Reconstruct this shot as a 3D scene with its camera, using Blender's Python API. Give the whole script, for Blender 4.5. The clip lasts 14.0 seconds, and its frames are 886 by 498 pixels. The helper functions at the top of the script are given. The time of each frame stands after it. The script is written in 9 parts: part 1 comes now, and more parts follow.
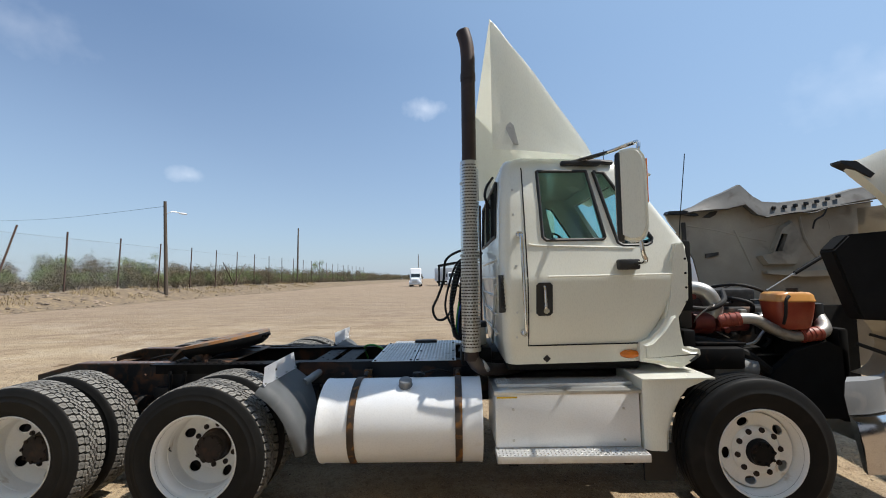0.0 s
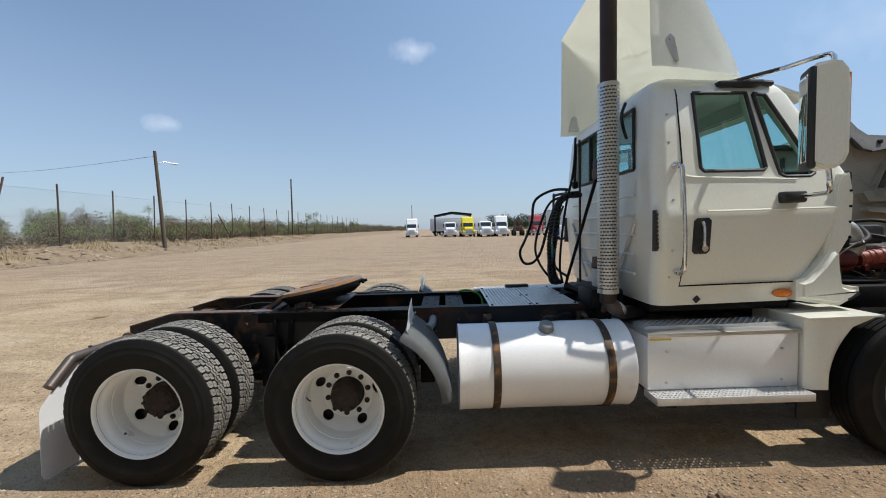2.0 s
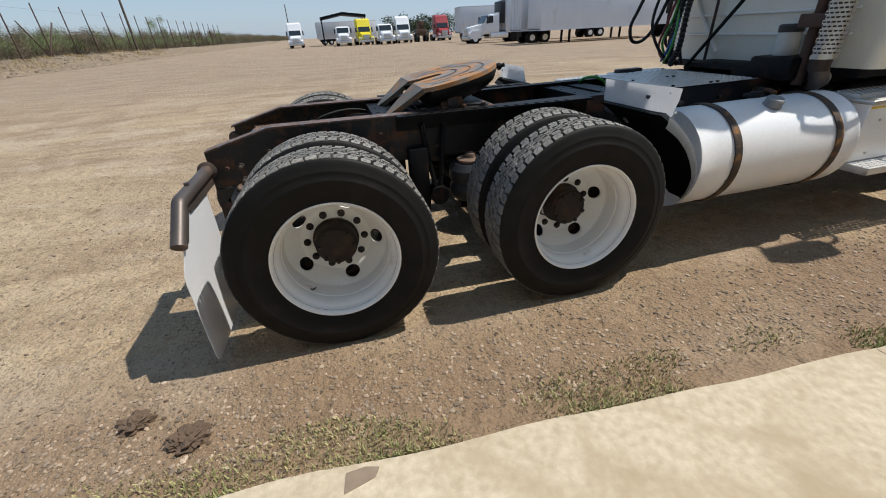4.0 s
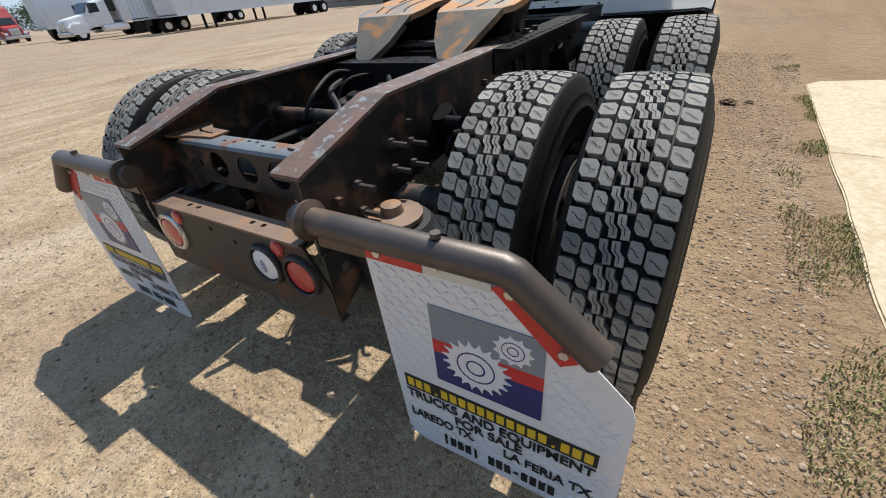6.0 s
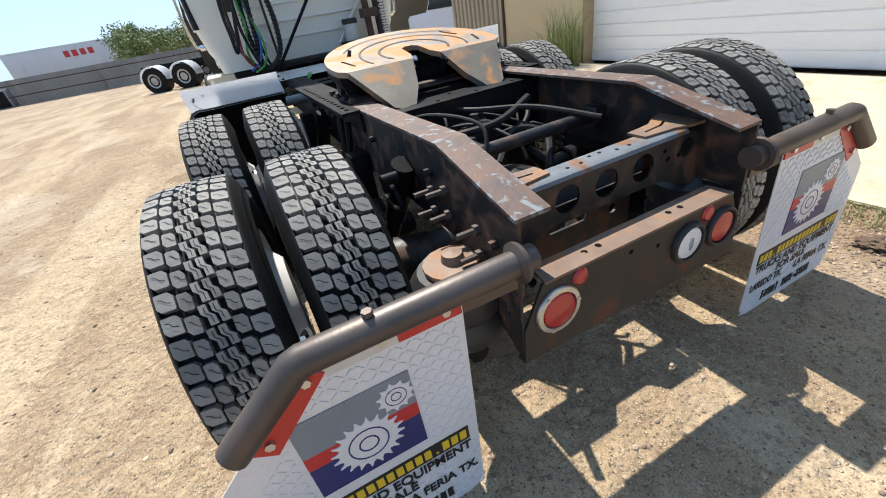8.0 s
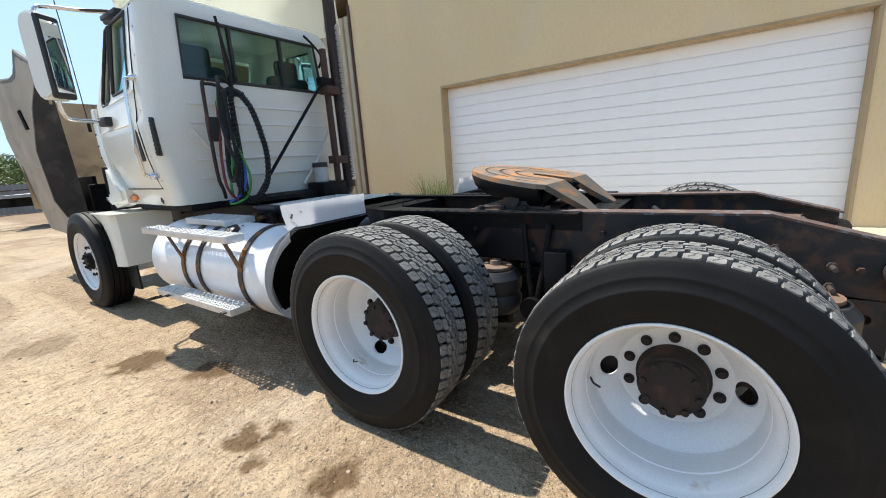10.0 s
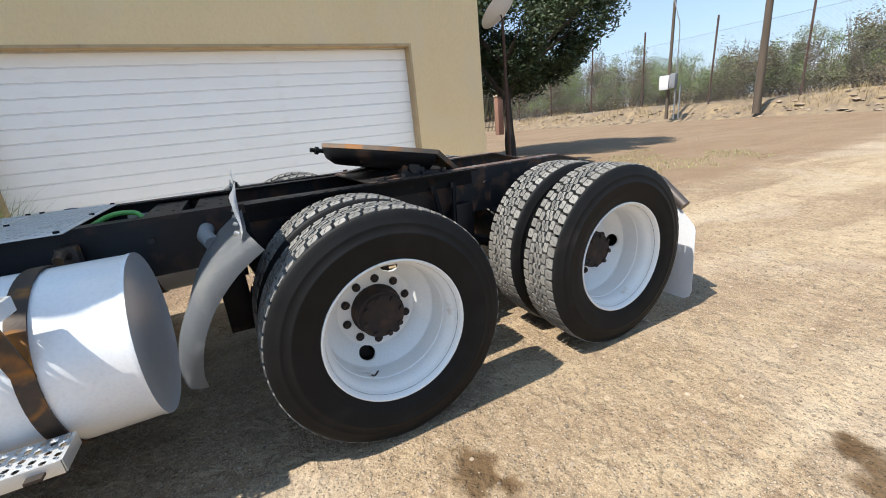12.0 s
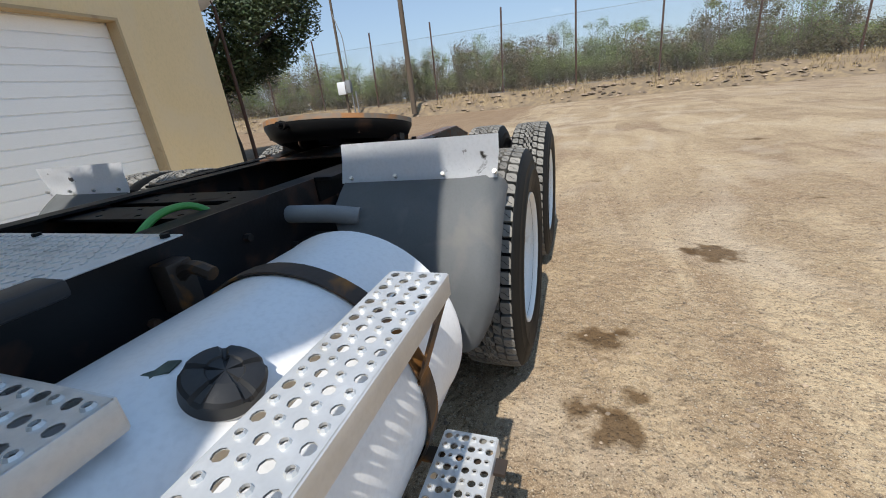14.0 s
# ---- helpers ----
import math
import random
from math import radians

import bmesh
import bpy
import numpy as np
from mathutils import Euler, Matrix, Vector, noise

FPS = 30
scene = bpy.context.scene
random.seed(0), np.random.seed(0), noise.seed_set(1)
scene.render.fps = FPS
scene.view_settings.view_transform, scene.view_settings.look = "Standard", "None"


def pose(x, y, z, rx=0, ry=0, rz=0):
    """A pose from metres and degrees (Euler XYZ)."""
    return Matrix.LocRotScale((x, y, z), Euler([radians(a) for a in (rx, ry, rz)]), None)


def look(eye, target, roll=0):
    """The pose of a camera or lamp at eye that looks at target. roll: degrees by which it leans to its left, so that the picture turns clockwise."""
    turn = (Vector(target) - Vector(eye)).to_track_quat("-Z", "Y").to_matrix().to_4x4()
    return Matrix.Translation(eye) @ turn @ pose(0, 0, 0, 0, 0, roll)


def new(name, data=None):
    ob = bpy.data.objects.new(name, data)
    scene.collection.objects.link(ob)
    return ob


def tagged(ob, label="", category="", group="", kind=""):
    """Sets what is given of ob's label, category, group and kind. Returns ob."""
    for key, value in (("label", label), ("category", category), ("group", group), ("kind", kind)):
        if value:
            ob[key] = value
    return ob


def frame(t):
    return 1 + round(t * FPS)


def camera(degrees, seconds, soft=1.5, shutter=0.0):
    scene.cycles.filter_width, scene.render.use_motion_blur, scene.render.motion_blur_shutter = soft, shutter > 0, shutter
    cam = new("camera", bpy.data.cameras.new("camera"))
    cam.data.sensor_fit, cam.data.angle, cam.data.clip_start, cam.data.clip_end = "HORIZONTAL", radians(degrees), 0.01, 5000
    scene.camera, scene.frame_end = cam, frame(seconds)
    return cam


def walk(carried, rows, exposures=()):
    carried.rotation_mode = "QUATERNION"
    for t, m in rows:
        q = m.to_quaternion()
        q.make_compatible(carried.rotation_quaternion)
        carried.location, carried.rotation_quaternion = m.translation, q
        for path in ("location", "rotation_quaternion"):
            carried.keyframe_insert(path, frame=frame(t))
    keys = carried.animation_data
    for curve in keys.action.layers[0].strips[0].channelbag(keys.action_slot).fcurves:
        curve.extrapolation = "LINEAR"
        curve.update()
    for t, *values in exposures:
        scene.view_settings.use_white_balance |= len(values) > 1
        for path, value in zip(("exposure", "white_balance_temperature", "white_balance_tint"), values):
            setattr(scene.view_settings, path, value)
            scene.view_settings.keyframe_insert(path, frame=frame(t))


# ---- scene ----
cam = camera(96.4, 14.0, soft=1.0)
PATH = [
    (0, (3.133, -4.025, 1.742), (3.088, -2.031, 1.888), -0.5),
    (0.5, (3.011, -3.886, 1.732), (3.019, -1.89, 1.852), -0.2),
    (1, (2.728, -3.842, 1.684), (2.842, -1.847, 1.76), -0.1),
    (1.5, (2.445, -3.879, 1.673), (2.622, -1.887, 1.673), -0.7),
    (2, (2.034, -3.753, 1.665), (2.03, -1.756, 1.562), -1.2),
    (2.5, (1.51, -3.7, 1.6), (1.444, -1.727, 1.277), -1.3),
    (3, (1.015, -3.476, 1.536), (1.01, -1.57, 0.928), -3.3),
    (3.5, (0.508, -3.234, 1.457), (0.683, -1.429, 0.613), -3.3),
    (3.7, (0.353, -3.11, 1.441), (0.619, -1.345, 0.539), -3.0),
    (5.8, (-1.162, -1.399, 1.266), (0.127, -0.366, 0.138), -6.1),
    (6, (-1.195, -1.169, 1.232), (0.198, -0.254, 0.126), -6.2),
    (6.5, (-1.317, -0.644, 1.234), (0.265, -0.094, 0.141), -7.6),
    (7, (-1.371, -0.096, 1.279), (0.295, 0.06, 0.183), -10.0),
    (7.5, (-1.393, 0.411, 1.313), (0.263, 0.174, 0.216), -11.5),
    (8, (-1.288, 0.87, 1.317), (0.301, 0.236, 0.281), -10.5),
    (8.5, (-1.153, 1.318, 1.315), (0.309, 0.293, 0.415), -6.3),
    (8.7, (-1.049, 1.482, 1.291), (0.362, 0.314, 0.487), -4.4),
    (10.8, (0.655, 2.66, 1.313), (1.171, 0.775, 0.886), -8.5),
    (11, (0.835, 2.644, 1.322), (1.048, 0.731, 0.781), -8.6),
    (11.5, (1.307, 2.69, 1.3), (0.888, 0.864, 0.6), -7.4),
    (12, (1.763, 2.586, 1.273), (0.916, 0.877, 0.674), -5.8),
    (12.5, (2.213, 2.391, 1.261), (1.029, 0.899, 0.649), -3.5),
    (13, (2.56, 2.033, 1.271), (1.145, 0.783, 0.612), -5.5),
    (13.5, (2.848, 1.72, 1.264), (1.182, 0.837, 0.597), -5.2),
    (14, (3.069, 1.425, 1.252), (1.32, 0.78, 0.528), -6.6),
]
walk(cam, [(t, look(eye, target, roll)) for t, eye, target, roll in PATH], [(0, 0.15), (3.7, 0.05), (5.8, 0.35), (6.4, 0.52), (7.0, 0.76), (7.5, 0.84), (8.7, 0.72), (10.8, 0.76), (12.5, 0.56), (14, 0.2)])

# ---- world and sun ----
SUN_UP, SUN_SIDE = 58.5, -0.3
world = bpy.data.worlds.new("sky")
scene.world = world
world.use_nodes = True
wn, wl = world.node_tree.nodes, world.node_tree.links
sky = wn.new("ShaderNodeTexSky")
sky.sky_type, sky.sun_disc = "NISHITA", False
sky.sun_elevation, sky.sun_rotation = radians(SUN_UP), radians(90 - SUN_SIDE)
sky.air_density, sky.dust_density, sky.ozone_density = 1.0, 0.5, 2.2
sky.altitude = 0
PUFFS = (((-0.065, 0.915, 0.402), 0.06, 0.34), ((-0.55, 0.806, 0.219), 0.042, 0.3), ((-0.69, 0.6, 0.41), 0.09, 0.12), ((0.70, 0.64, 0.32), 0.14, 0.12))
# thin fair-weather cloud puffs
tc = wn.new("ShaderNodeTexCoord")
cn = wn.new("ShaderNodeTexNoise")
cn.inputs["Scale"].default_value, cn.inputs["Detail"].default_value = 5.5, 6
cmap = wn.new("ShaderNodeMapping")
cmap.inputs["Scale"].default_value = (1, 1, 2.6)
cmap.inputs["Location"].default_value = (0.35, 0.1, 0.2)
cr = wn.new("ShaderNodeMapRange")
cr.inputs["From Min"].default_value, cr.inputs["From Max"].default_value, cr.inputs["To Max"].default_value = 0.72, 0.95, 0.3
mixc = wn.new("ShaderNodeMix")
mixc.data_type = "RGBA"
mixc.inputs["B"].default_value = (9.0, 9.3, 9.8, 1)
wl.new(tc.outputs["Generated"], cmap.inputs["Vector"])
wl.new(cmap.outputs["Vector"], cn.inputs["Vector"])
wl.new(cn.outputs["Fac"], cr.inputs["Value"])
last = cr.outputs["Result"]
soft_n = wn.new("ShaderNodeTexNoise")
soft_n.inputs["Scale"].default_value, soft_n.inputs["Detail"].default_value = 26, 5
wl.new(tc.outputs["Generated"], soft_n.inputs["Vector"])
for way, wide, top in PUFFS:
    sub = wn.new("ShaderNodeVectorMath")
    sub.operation = "SUBTRACT"
    sub.inputs[1].default_value = way
    wl.new(tc.outputs["Generated"], sub.inputs[0])
    sc = wn.new("ShaderNodeVectorMath")
    sc.operation = "MULTIPLY"
    sc.inputs[1].default_value = (1, 1, 2.3)
    wl.new(sub.outputs[0], sc.inputs[0])
    ln = wn.new("ShaderNodeVectorMath")
    ln.operation = "LENGTH"
    wl.new(sc.outputs[0], ln.inputs[0])
    ad_ = wn.new("ShaderNodeMath")
    ad_.operation = "MULTIPLY_ADD"
    wl.new(soft_n.outputs["Fac"], ad_.inputs[0])
    ad_.inputs[1].default_value = wide * 1.6
    wl.new(ln.outputs["Value"], ad_.inputs[2])
    pr = wn.new("ShaderNodeMapRange")
    pr.inputs["From Min"].default_value, pr.inputs["From Max"].default_value = wide * 1.8, wide * 0.55
    pr.inputs["To Max"].default_value = top
    wl.new(ad_.outputs[0], pr.inputs["Value"])
    mx_ = wn.new("ShaderNodeMath")
    mx_.operation = "MAXIMUM"
    wl.new(last, mx_.inputs[0])
    wl.new(pr.outputs["Result"], mx_.inputs[1])
    last = mx_.outputs[0]
wl.new(last, mixc.inputs["Factor"])
# pale blue haze low over the horizon
sx = wn.new("ShaderNodeSeparateXYZ")
hz = wn.new("ShaderNodeMapRange")
hz.inputs["From Min"].default_value, hz.inputs["From Max"].default_value = 0.0, 0.5
hz.inputs["To Min"].default_value, hz.inputs["To Max"].default_value = 0.75, 0.0
mixh = wn.new("ShaderNodeMix")
mixh.data_type = "RGBA"
mixh.inputs["B"].default_value = (2.55, 3.4, 4.6, 1)
wl.new(tc.outputs["Generated"], sx.inputs[0])
wl.new(sx.outputs["Z"], hz.inputs["Value"])
wl.new(hz.outputs["Result"], mixh.inputs["Factor"])
wl.new(sky.outputs["Color"], mixh.inputs["A"])
# bright veil of haze round the sun's side of the sky
dots = wn.new("ShaderNodeVectorMath")
dots.operation = "DOT_PRODUCT"
dots.inputs[1].default_value = (math.cos(radians(SUN_UP)), 0, math.sin(radians(SUN_UP)))
wl.new(tc.outputs["Generated"], dots.inputs[0])
veil = wn.new("ShaderNodeMapRange")
veil.inputs["From Min"].default_value, veil.inputs["From Max"].default_value, veil.inputs["To Max"].default_value = 0.0, 0.9, 0.75
wl.new(dots.outputs["Value"], veil.inputs["Value"])
mixv = wn.new("ShaderNodeMix")
mixv.data_type = "RGBA"
mixv.inputs["B"].default_value = (2.6, 4.0, 5.9, 1)
wl.new(veil.outputs["Result"], mixv.inputs["Factor"])
wl.new(mixh.outputs["Result"], mixv.inputs["A"])
wl.new(mixv.outputs["Result"], mixc.inputs["A"])
wl.new(mixc.outputs["Result"], wn["Background"].inputs["Color"])
wn["Background"].inputs["Strength"].default_value = 0.132
sun = new("sun", bpy.data.lights.new("sun", "SUN"))
sun.data.energy, sun.data.angle, sun.data.color = 4.8, radians(0.6), (1.0, 0.95, 0.87)
sd = Vector((math.cos(radians(SUN_UP)), math.cos(radians(SUN_UP)) * math.sin(radians(SUN_SIDE)), math.sin(radians(SUN_UP))))
sun.matrix_world = look(sd * 50, (0, 0, 0))


# ---- materials ----
def surf(name, c1, c2, scale=8.0, rough=0.6, metal=0.0, bump=0.1, fine=60.0, stain=None, stain_scale=2.0, stain_at=(0.5, 0.65),
         rough2=None, island=0.0, streak=1.0, bumpd=0.004, glass=0.0, spec=0.5, coat=0.0, random_tint=0.0):
    """Node material: two colours by coarse noise, a fine grain that also gives relief, and stains with a shape of their own."""
    m = bpy.data.materials.new(name)
    m.use_nodes = True
    n, l = m.node_tree.nodes, m.node_tree.links
    b = n["Principled BSDF"]
    co = n.new("ShaderNodeTexCoord")
    mp = n.new("ShaderNodeMapping")
    mp.inputs["Scale"].default_value = (1, 1, 1 / streak)
    l.new(co.outputs["Object"], mp.inputs["Vector"])

    def noise_node(s, d, dist=0.0):
        t = n.new("ShaderNodeTexNoise")
        t.inputs["Scale"].default_value, t.inputs["Detail"].default_value, t.inputs["Distortion"].default_value = s, d, dist
        l.new(mp.outputs["Vector"], t.inputs["Vector"])
        return t

    def ramp(src, lo, hi):
        r = n.new("ShaderNodeMapRange")
        r.inputs["From Min"].default_value, r.inputs["From Max"].default_value = lo, hi
        l.new(src, r.inputs["Value"])
        return r.outputs["Result"]

    def mix(f, a, c):
        x = n.new("ShaderNodeMix")
        x.data_type = "RGBA"
        for key, v in (("Factor", f), ("A", a), ("B", c)):
            if isinstance(v, tuple):
                x.inputs[key].default_value = (*v, 1)
            elif isinstance(v, float):
                x.inputs[key].default_value = v
            else:
                l.new(v, x.inputs[key])
        return x.outputs["Result"]

    big, small = noise_node(scale, 5), noise_node(fine, 4)
    col = mix(ramp(big.outputs["Fac"], 0.3, 0.7), c1, c2)
    dark = tuple(v * 0.72 for v in c1)
    g = mix(ramp(small.outputs["Fac"], 0.45, 0.8), (0.0, 0.0, 0.0), (0.35, 0.35, 0.35))
    sep = n.new("ShaderNodeRGBToBW")
    l.new(g, sep.inputs["Color"])
    col = mix(sep.outputs["Val"], col, dark)
    if stain:
        s = noise_node(stain_scale, 8, 0.6)
        f = ramp(s.outputs["Fac"], *stain_at)
        col = mix(f, col, stain)
        if rough2 is not None:
            rr = n.new("ShaderNodeMapRange")
            rr.inputs["To Min"].default_value, rr.inputs["To Max"].default_value = rough, rough2
            l.new(f, rr.inputs["Value"])
            l.new(rr.outputs["Result"], b.inputs["Roughness"])
    if random_tint:
        oi = n.new("ShaderNodeObjectInfo")
        hv = n.new("ShaderNodeHueSaturation")
        rv = n.new("ShaderNodeMapRange")
        rv.inputs["To Min"].default_value, rv.inputs["To Max"].default_value = 1 - random_tint, 1 + random_tint
        l.new(oi.outputs["Random"], rv.inputs["Value"])
        l.new(rv.outputs["Result"], hv.inputs["Value"])
        l.new(col, hv.inputs["Color"])
        col = hv.outputs["Color"]
    if island:
        ge = n.new("ShaderNodeNewGeometry")
        hv = n.new("ShaderNodeHueSaturation")
        rv = n.new("ShaderNodeMapRange")
        rv.inputs["To Min"].default_value, rv.inputs["To Max"].default_value = 1 - island, 1 + island
        l.new(ge.outputs["Random Per Island"], rv.inputs["Value"])
        l.new(rv.outputs["Result"], hv.inputs["Value"])
        l.new(col, hv.inputs["Color"])
        col = hv.outputs["Color"]
    l.new(col, b.inputs["Base Color"])
    if not (stain and rough2 is not None):
        b.inputs["Roughness"].default_value = rough
    b.inputs["Metallic"].default_value = metal
    b.inputs["Specular IOR Level"].default_value = spec
    b.inputs["Transmission Weight"].default_value = glass
    b.inputs["Coat Weight"].default_value = coat
    if bump:
        bp = n.new("ShaderNodeBump")
        bp.inputs["Strength"].default_value, bp.inputs["Distance"].default_value = bump, bumpd
        l.new(small.outputs["Fac"], bp.inputs["Height"])
        l.new(bp.outputs["Normal"], b.inputs["Normal"])
    return m


WHITE = surf("white paint", (0.78, 0.77, 0.73), (0.74, 0.73, 0.68), 2.0, 0.28, 0, 0.02, 200, (0.6, 0.55, 0.45), 3.0, (0.62, 0.85), 0.5, coat=0.25)
CREAM = surf("cab paint", (0.79, 0.79, 0.705), (0.76, 0.755, 0.67), 1.5, 0.25, 0, 0.015, 150, (0.66, 0.6, 0.48), 2.5, (0.64, 0.9), 0.45, streak=3, coat=0.3)
RIMW = surf("rim paint", (0.85, 0.85, 0.83), (0.82, 0.82, 0.79), 5, 0.33, 0, 0.02, 120, (0.45, 0.36, 0.26), 6, (0.68, 0.8), 0.6, coat=0.15)
ALU = surf("painted tank metal", (0.82, 0.825, 0.83), (0.77, 0.775, 0.78), 3, 0.32, 0.08, 0.02, 90, (0.56, 0.52, 0.46), 4, (0.66, 0.9), 0.5, coat=0.15)
FLANGEW = surf("scuffed white sheet", (0.80, 0.81, 0.83), (0.74, 0.75, 0.77), 4, 0.4, 0.05, 0.05, 90, (0.06, 0.055, 0.05), 11, (0.66, 0.69), 0.6)
STEEL = surf("bare bright steel", (0.62, 0.62, 0.60), (0.5, 0.5, 0.49), 6, 0.32, 0.85, 0.05, 90, (0.4, 0.38, 0.34), 5, (0.6, 0.8), 0.55)
TREADP = surf("aluminium step", (0.72, 0.72, 0.71), (0.6, 0.6, 0.59), 14, 0.38, 0.55, 0.06, 120, (0.4, 0.38, 0.34), 9, (0.6, 0.8), 0.6)
CHROME = surf("chrome", (0.75, 0.75, 0.75), (0.68, 0.68, 0.68), 3, 0.12, 1.0, 0.01, 60)
RUBBER = surf("tyre rubber", (0.011, 0.0108, 0.0105), (0.007, 0.007, 0.0068), 9, 0.6, 0, 0.1, 90, (0.025, 0.022, 0.019), 5, (0.58, 0.8), 0.85, spec=0.18)
TREAD = surf("dusty tread rubber", (0.21, 0.20, 0.18), (0.145, 0.137, 0.124), 20, 0.8, 0, 0.25, 120, (0.26, 0.24, 0.21), 12, (0.52, 0.8), 0.9, island=0.25)
BLACK = surf("black frame paint", (0.010, 0.010, 0.0105), (0.006, 0.006, 0.0065), 6, 0.5, 0, 0.12, 70, (0.05, 0.027, 0.017), 7, (0.6, 0.76), 0.85, spec=0.14)
RAILB = surf("rust-patched black paint", (0.012, 0.012, 0.0135), (0.008, 0.008, 0.009), 8, 0.4, 0, 0.2, 70, (0.075, 0.036, 0.022), 5.5, (0.53, 0.68), 0.8, spec=0.3)
RUSTY = surf("rusted black steel", (0.016, 0.0145, 0.0145), (0.009, 0.0088, 0.0092), 11, 0.5, 0.0, 0.25, 80, (0.115, 0.055, 0.03), 12, (0.5, 0.68), 0.85)
RAILTOP = surf("worn rail top", (0.145, 0.078, 0.05), (0.075, 0.055, 0.05), 14, 0.6, 0.0, 0.35, 70, (0.18, 0.195, 0.20), 26, (0.57, 0.63), 0.6)
WORNTOP = surf("worn blue-grey steel", (0.10, 0.115, 0.13), (0.16, 0.175, 0.19), 10, 0.55, 0.2, 0.25, 70, (0.17, 0.085, 0.045), 8, (0.52, 0.62), 0.8)
ENDP = surf("rust-edged black plate", (0.014, 0.0135, 0.0135), (0.022, 0.018, 0.016), 6, 0.5, 0.0, 0.25, 80, (0.11, 0.048, 0.026), 10, (0.54, 0.66), 0.85)
GUSSET = surf("dull rusty plate", (0.23, 0.16, 0.115), (0.15, 0.10, 0.075), 8, 0.65, 0.3, 0.25, 70, (0.3, 0.15, 0.07), 9, (0.52, 0.68), 0.8)
PLATE = surf("fifth wheel steel", (0.27, 0.225, 0.18), (0.19, 0.155, 0.12), 7, 0.5, 0.3, 0.25, 60, (0.40, 0.20, 0.085), 6, (0.46, 0.58), 0.75)
RAMPM = surf("worn olive-brown steel", (0.155, 0.135, 0.105), (0.11, 0.095, 0.075), 8, 0.55, 0.3, 0.25, 70, (0.36, 0.17, 0.06), 7, (0.54, 0.66), 0.75)
PIPE = surf("brown pipe", (0.12, 0.098, 0.086), (0.085, 0.07, 0.062), 7, 0.45, 0.5, 0.12, 90, (0.2, 0.11, 0.07), 5, (0.58, 0.8), 0.7)
STACK = surf("burnt exhaust steel", (0.055, 0.034, 0.028), (0.035, 0.024, 0.021), 6, 0.55, 0.4, 0.15, 60, (0.16, 0.09, 0.06), 5, (0.56, 0.8), 0.75)
STRAP = surf("rusty strap", (0.07, 0.045, 0.03), (0.035, 0.028, 0.024), 10, 0.6, 0.3, 0.2, 90, (0.32, 0.14, 0.03), 9, (0.52, 0.68), 0.8)
HUB = surf("rusty hub", (0.026, 0.017, 0.0135), (0.016, 0.012, 0.011), 12, 0.75, 0.1, 0.35, 70, (0.075, 0.036, 0.022), 9, (0.5, 0.75))
PLASTIC = surf("grey plastic", (0.21, 0.22, 0.23), (0.17, 0.18, 0.19), 4, 0.6, 0, 0.08, 120, (0.32, 0.31, 0.29), 5, (0.58, 0.8), 0.8)
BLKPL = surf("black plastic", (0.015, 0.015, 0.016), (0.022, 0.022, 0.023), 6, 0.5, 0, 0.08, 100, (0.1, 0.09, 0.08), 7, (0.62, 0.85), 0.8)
HOSE = surf("black hose", (0.013, 0.013, 0.013), (0.02, 0.02, 0.02), 20, 0.6, 0, 0.1, 200, spec=0.2)
GREENH = surf("green air hose", (0.05, 0.26, 0.045), (0.08, 0.33, 0.07), 20, 0.4, 0, 0.05, 200)
REDH = surf("red air hose", (0.2, 0.025, 0.025), (0.14, 0.02, 0.02), 20, 0.4, 0, 0.05, 200)
BLUEH = surf("blue air hose", (0.03, 0.12, 0.45), (0.03, 0.1, 0.38), 20, 0.4, 0, 0.05, 200)
REDL = surf("red lamp lens", (0.46, 0.010, 0.014), (0.40, 0.008, 0.012), 40, 0.2, 0, 0.15, 300, coat=0.5)
WHITEL = surf("clear lamp lens", (0.75, 0.77, 0.8), (0.7, 0.72, 0.76), 40, 0.2, 0, 0.15, 300, coat=0.5)
AMBER = surf("amber lens", (0.75, 0.2, 0.02), (0.65, 0.16, 0.01), 40, 0.2, 0, 0.15, 300, coat=0.5)
TAPER = surf("red reflective tape", (0.55, 0.03, 0.025), (0.5, 0.025, 0.02), 30, 0.35, 0, 0.05, 250, (0.3, 0.1, 0.08), 20, (0.65, 0.8))
TAPEW = surf("white reflective tape", (0.66, 0.64, 0.58), (0.6, 0.58, 0.53), 30, 0.35, 0, 0.05, 250, (0.4, 0.35, 0.28), 20, (0.65, 0.8))
FLAPW = surf("white flap sheet", (0.76, 0.77, 0.79), (0.7, 0.71, 0.73), 4, 0.35, 0.1, 0.02, 90, (0.5, 0.46, 0.4), 5, (0.66, 0.9), 0.6)
GREYP = surf("grey print", (0.22, 0.25, 0.28), (0.2, 0.23, 0.26), 8, 0.4, 0, 0, 90)
REDP = surf("red print", (0.55, 0.03, 0.03), (0.5, 0.03, 0.03), 8, 0.4, 0, 0, 90)
BLUEP = surf("navy print", (0.02, 0.03, 0.15), (0.025, 0.03, 0.13), 8, 0.4, 0, 0, 90)
BLACKP = surf("black print", (0.012, 0.012, 0.014), (0.015, 0.015, 0.016), 8, 0.5, 0, 0, 90)
YELP = surf("yellow print", (0.75, 0.52, 0.03), (0.7, 0.48, 0.03), 8, 0.45, 0, 0, 90)
INTER = surf("cab interior", (0.05, 0.05, 0.05), (0.035, 0.035, 0.036), 6, 0.8, 0, 0.1, 80)
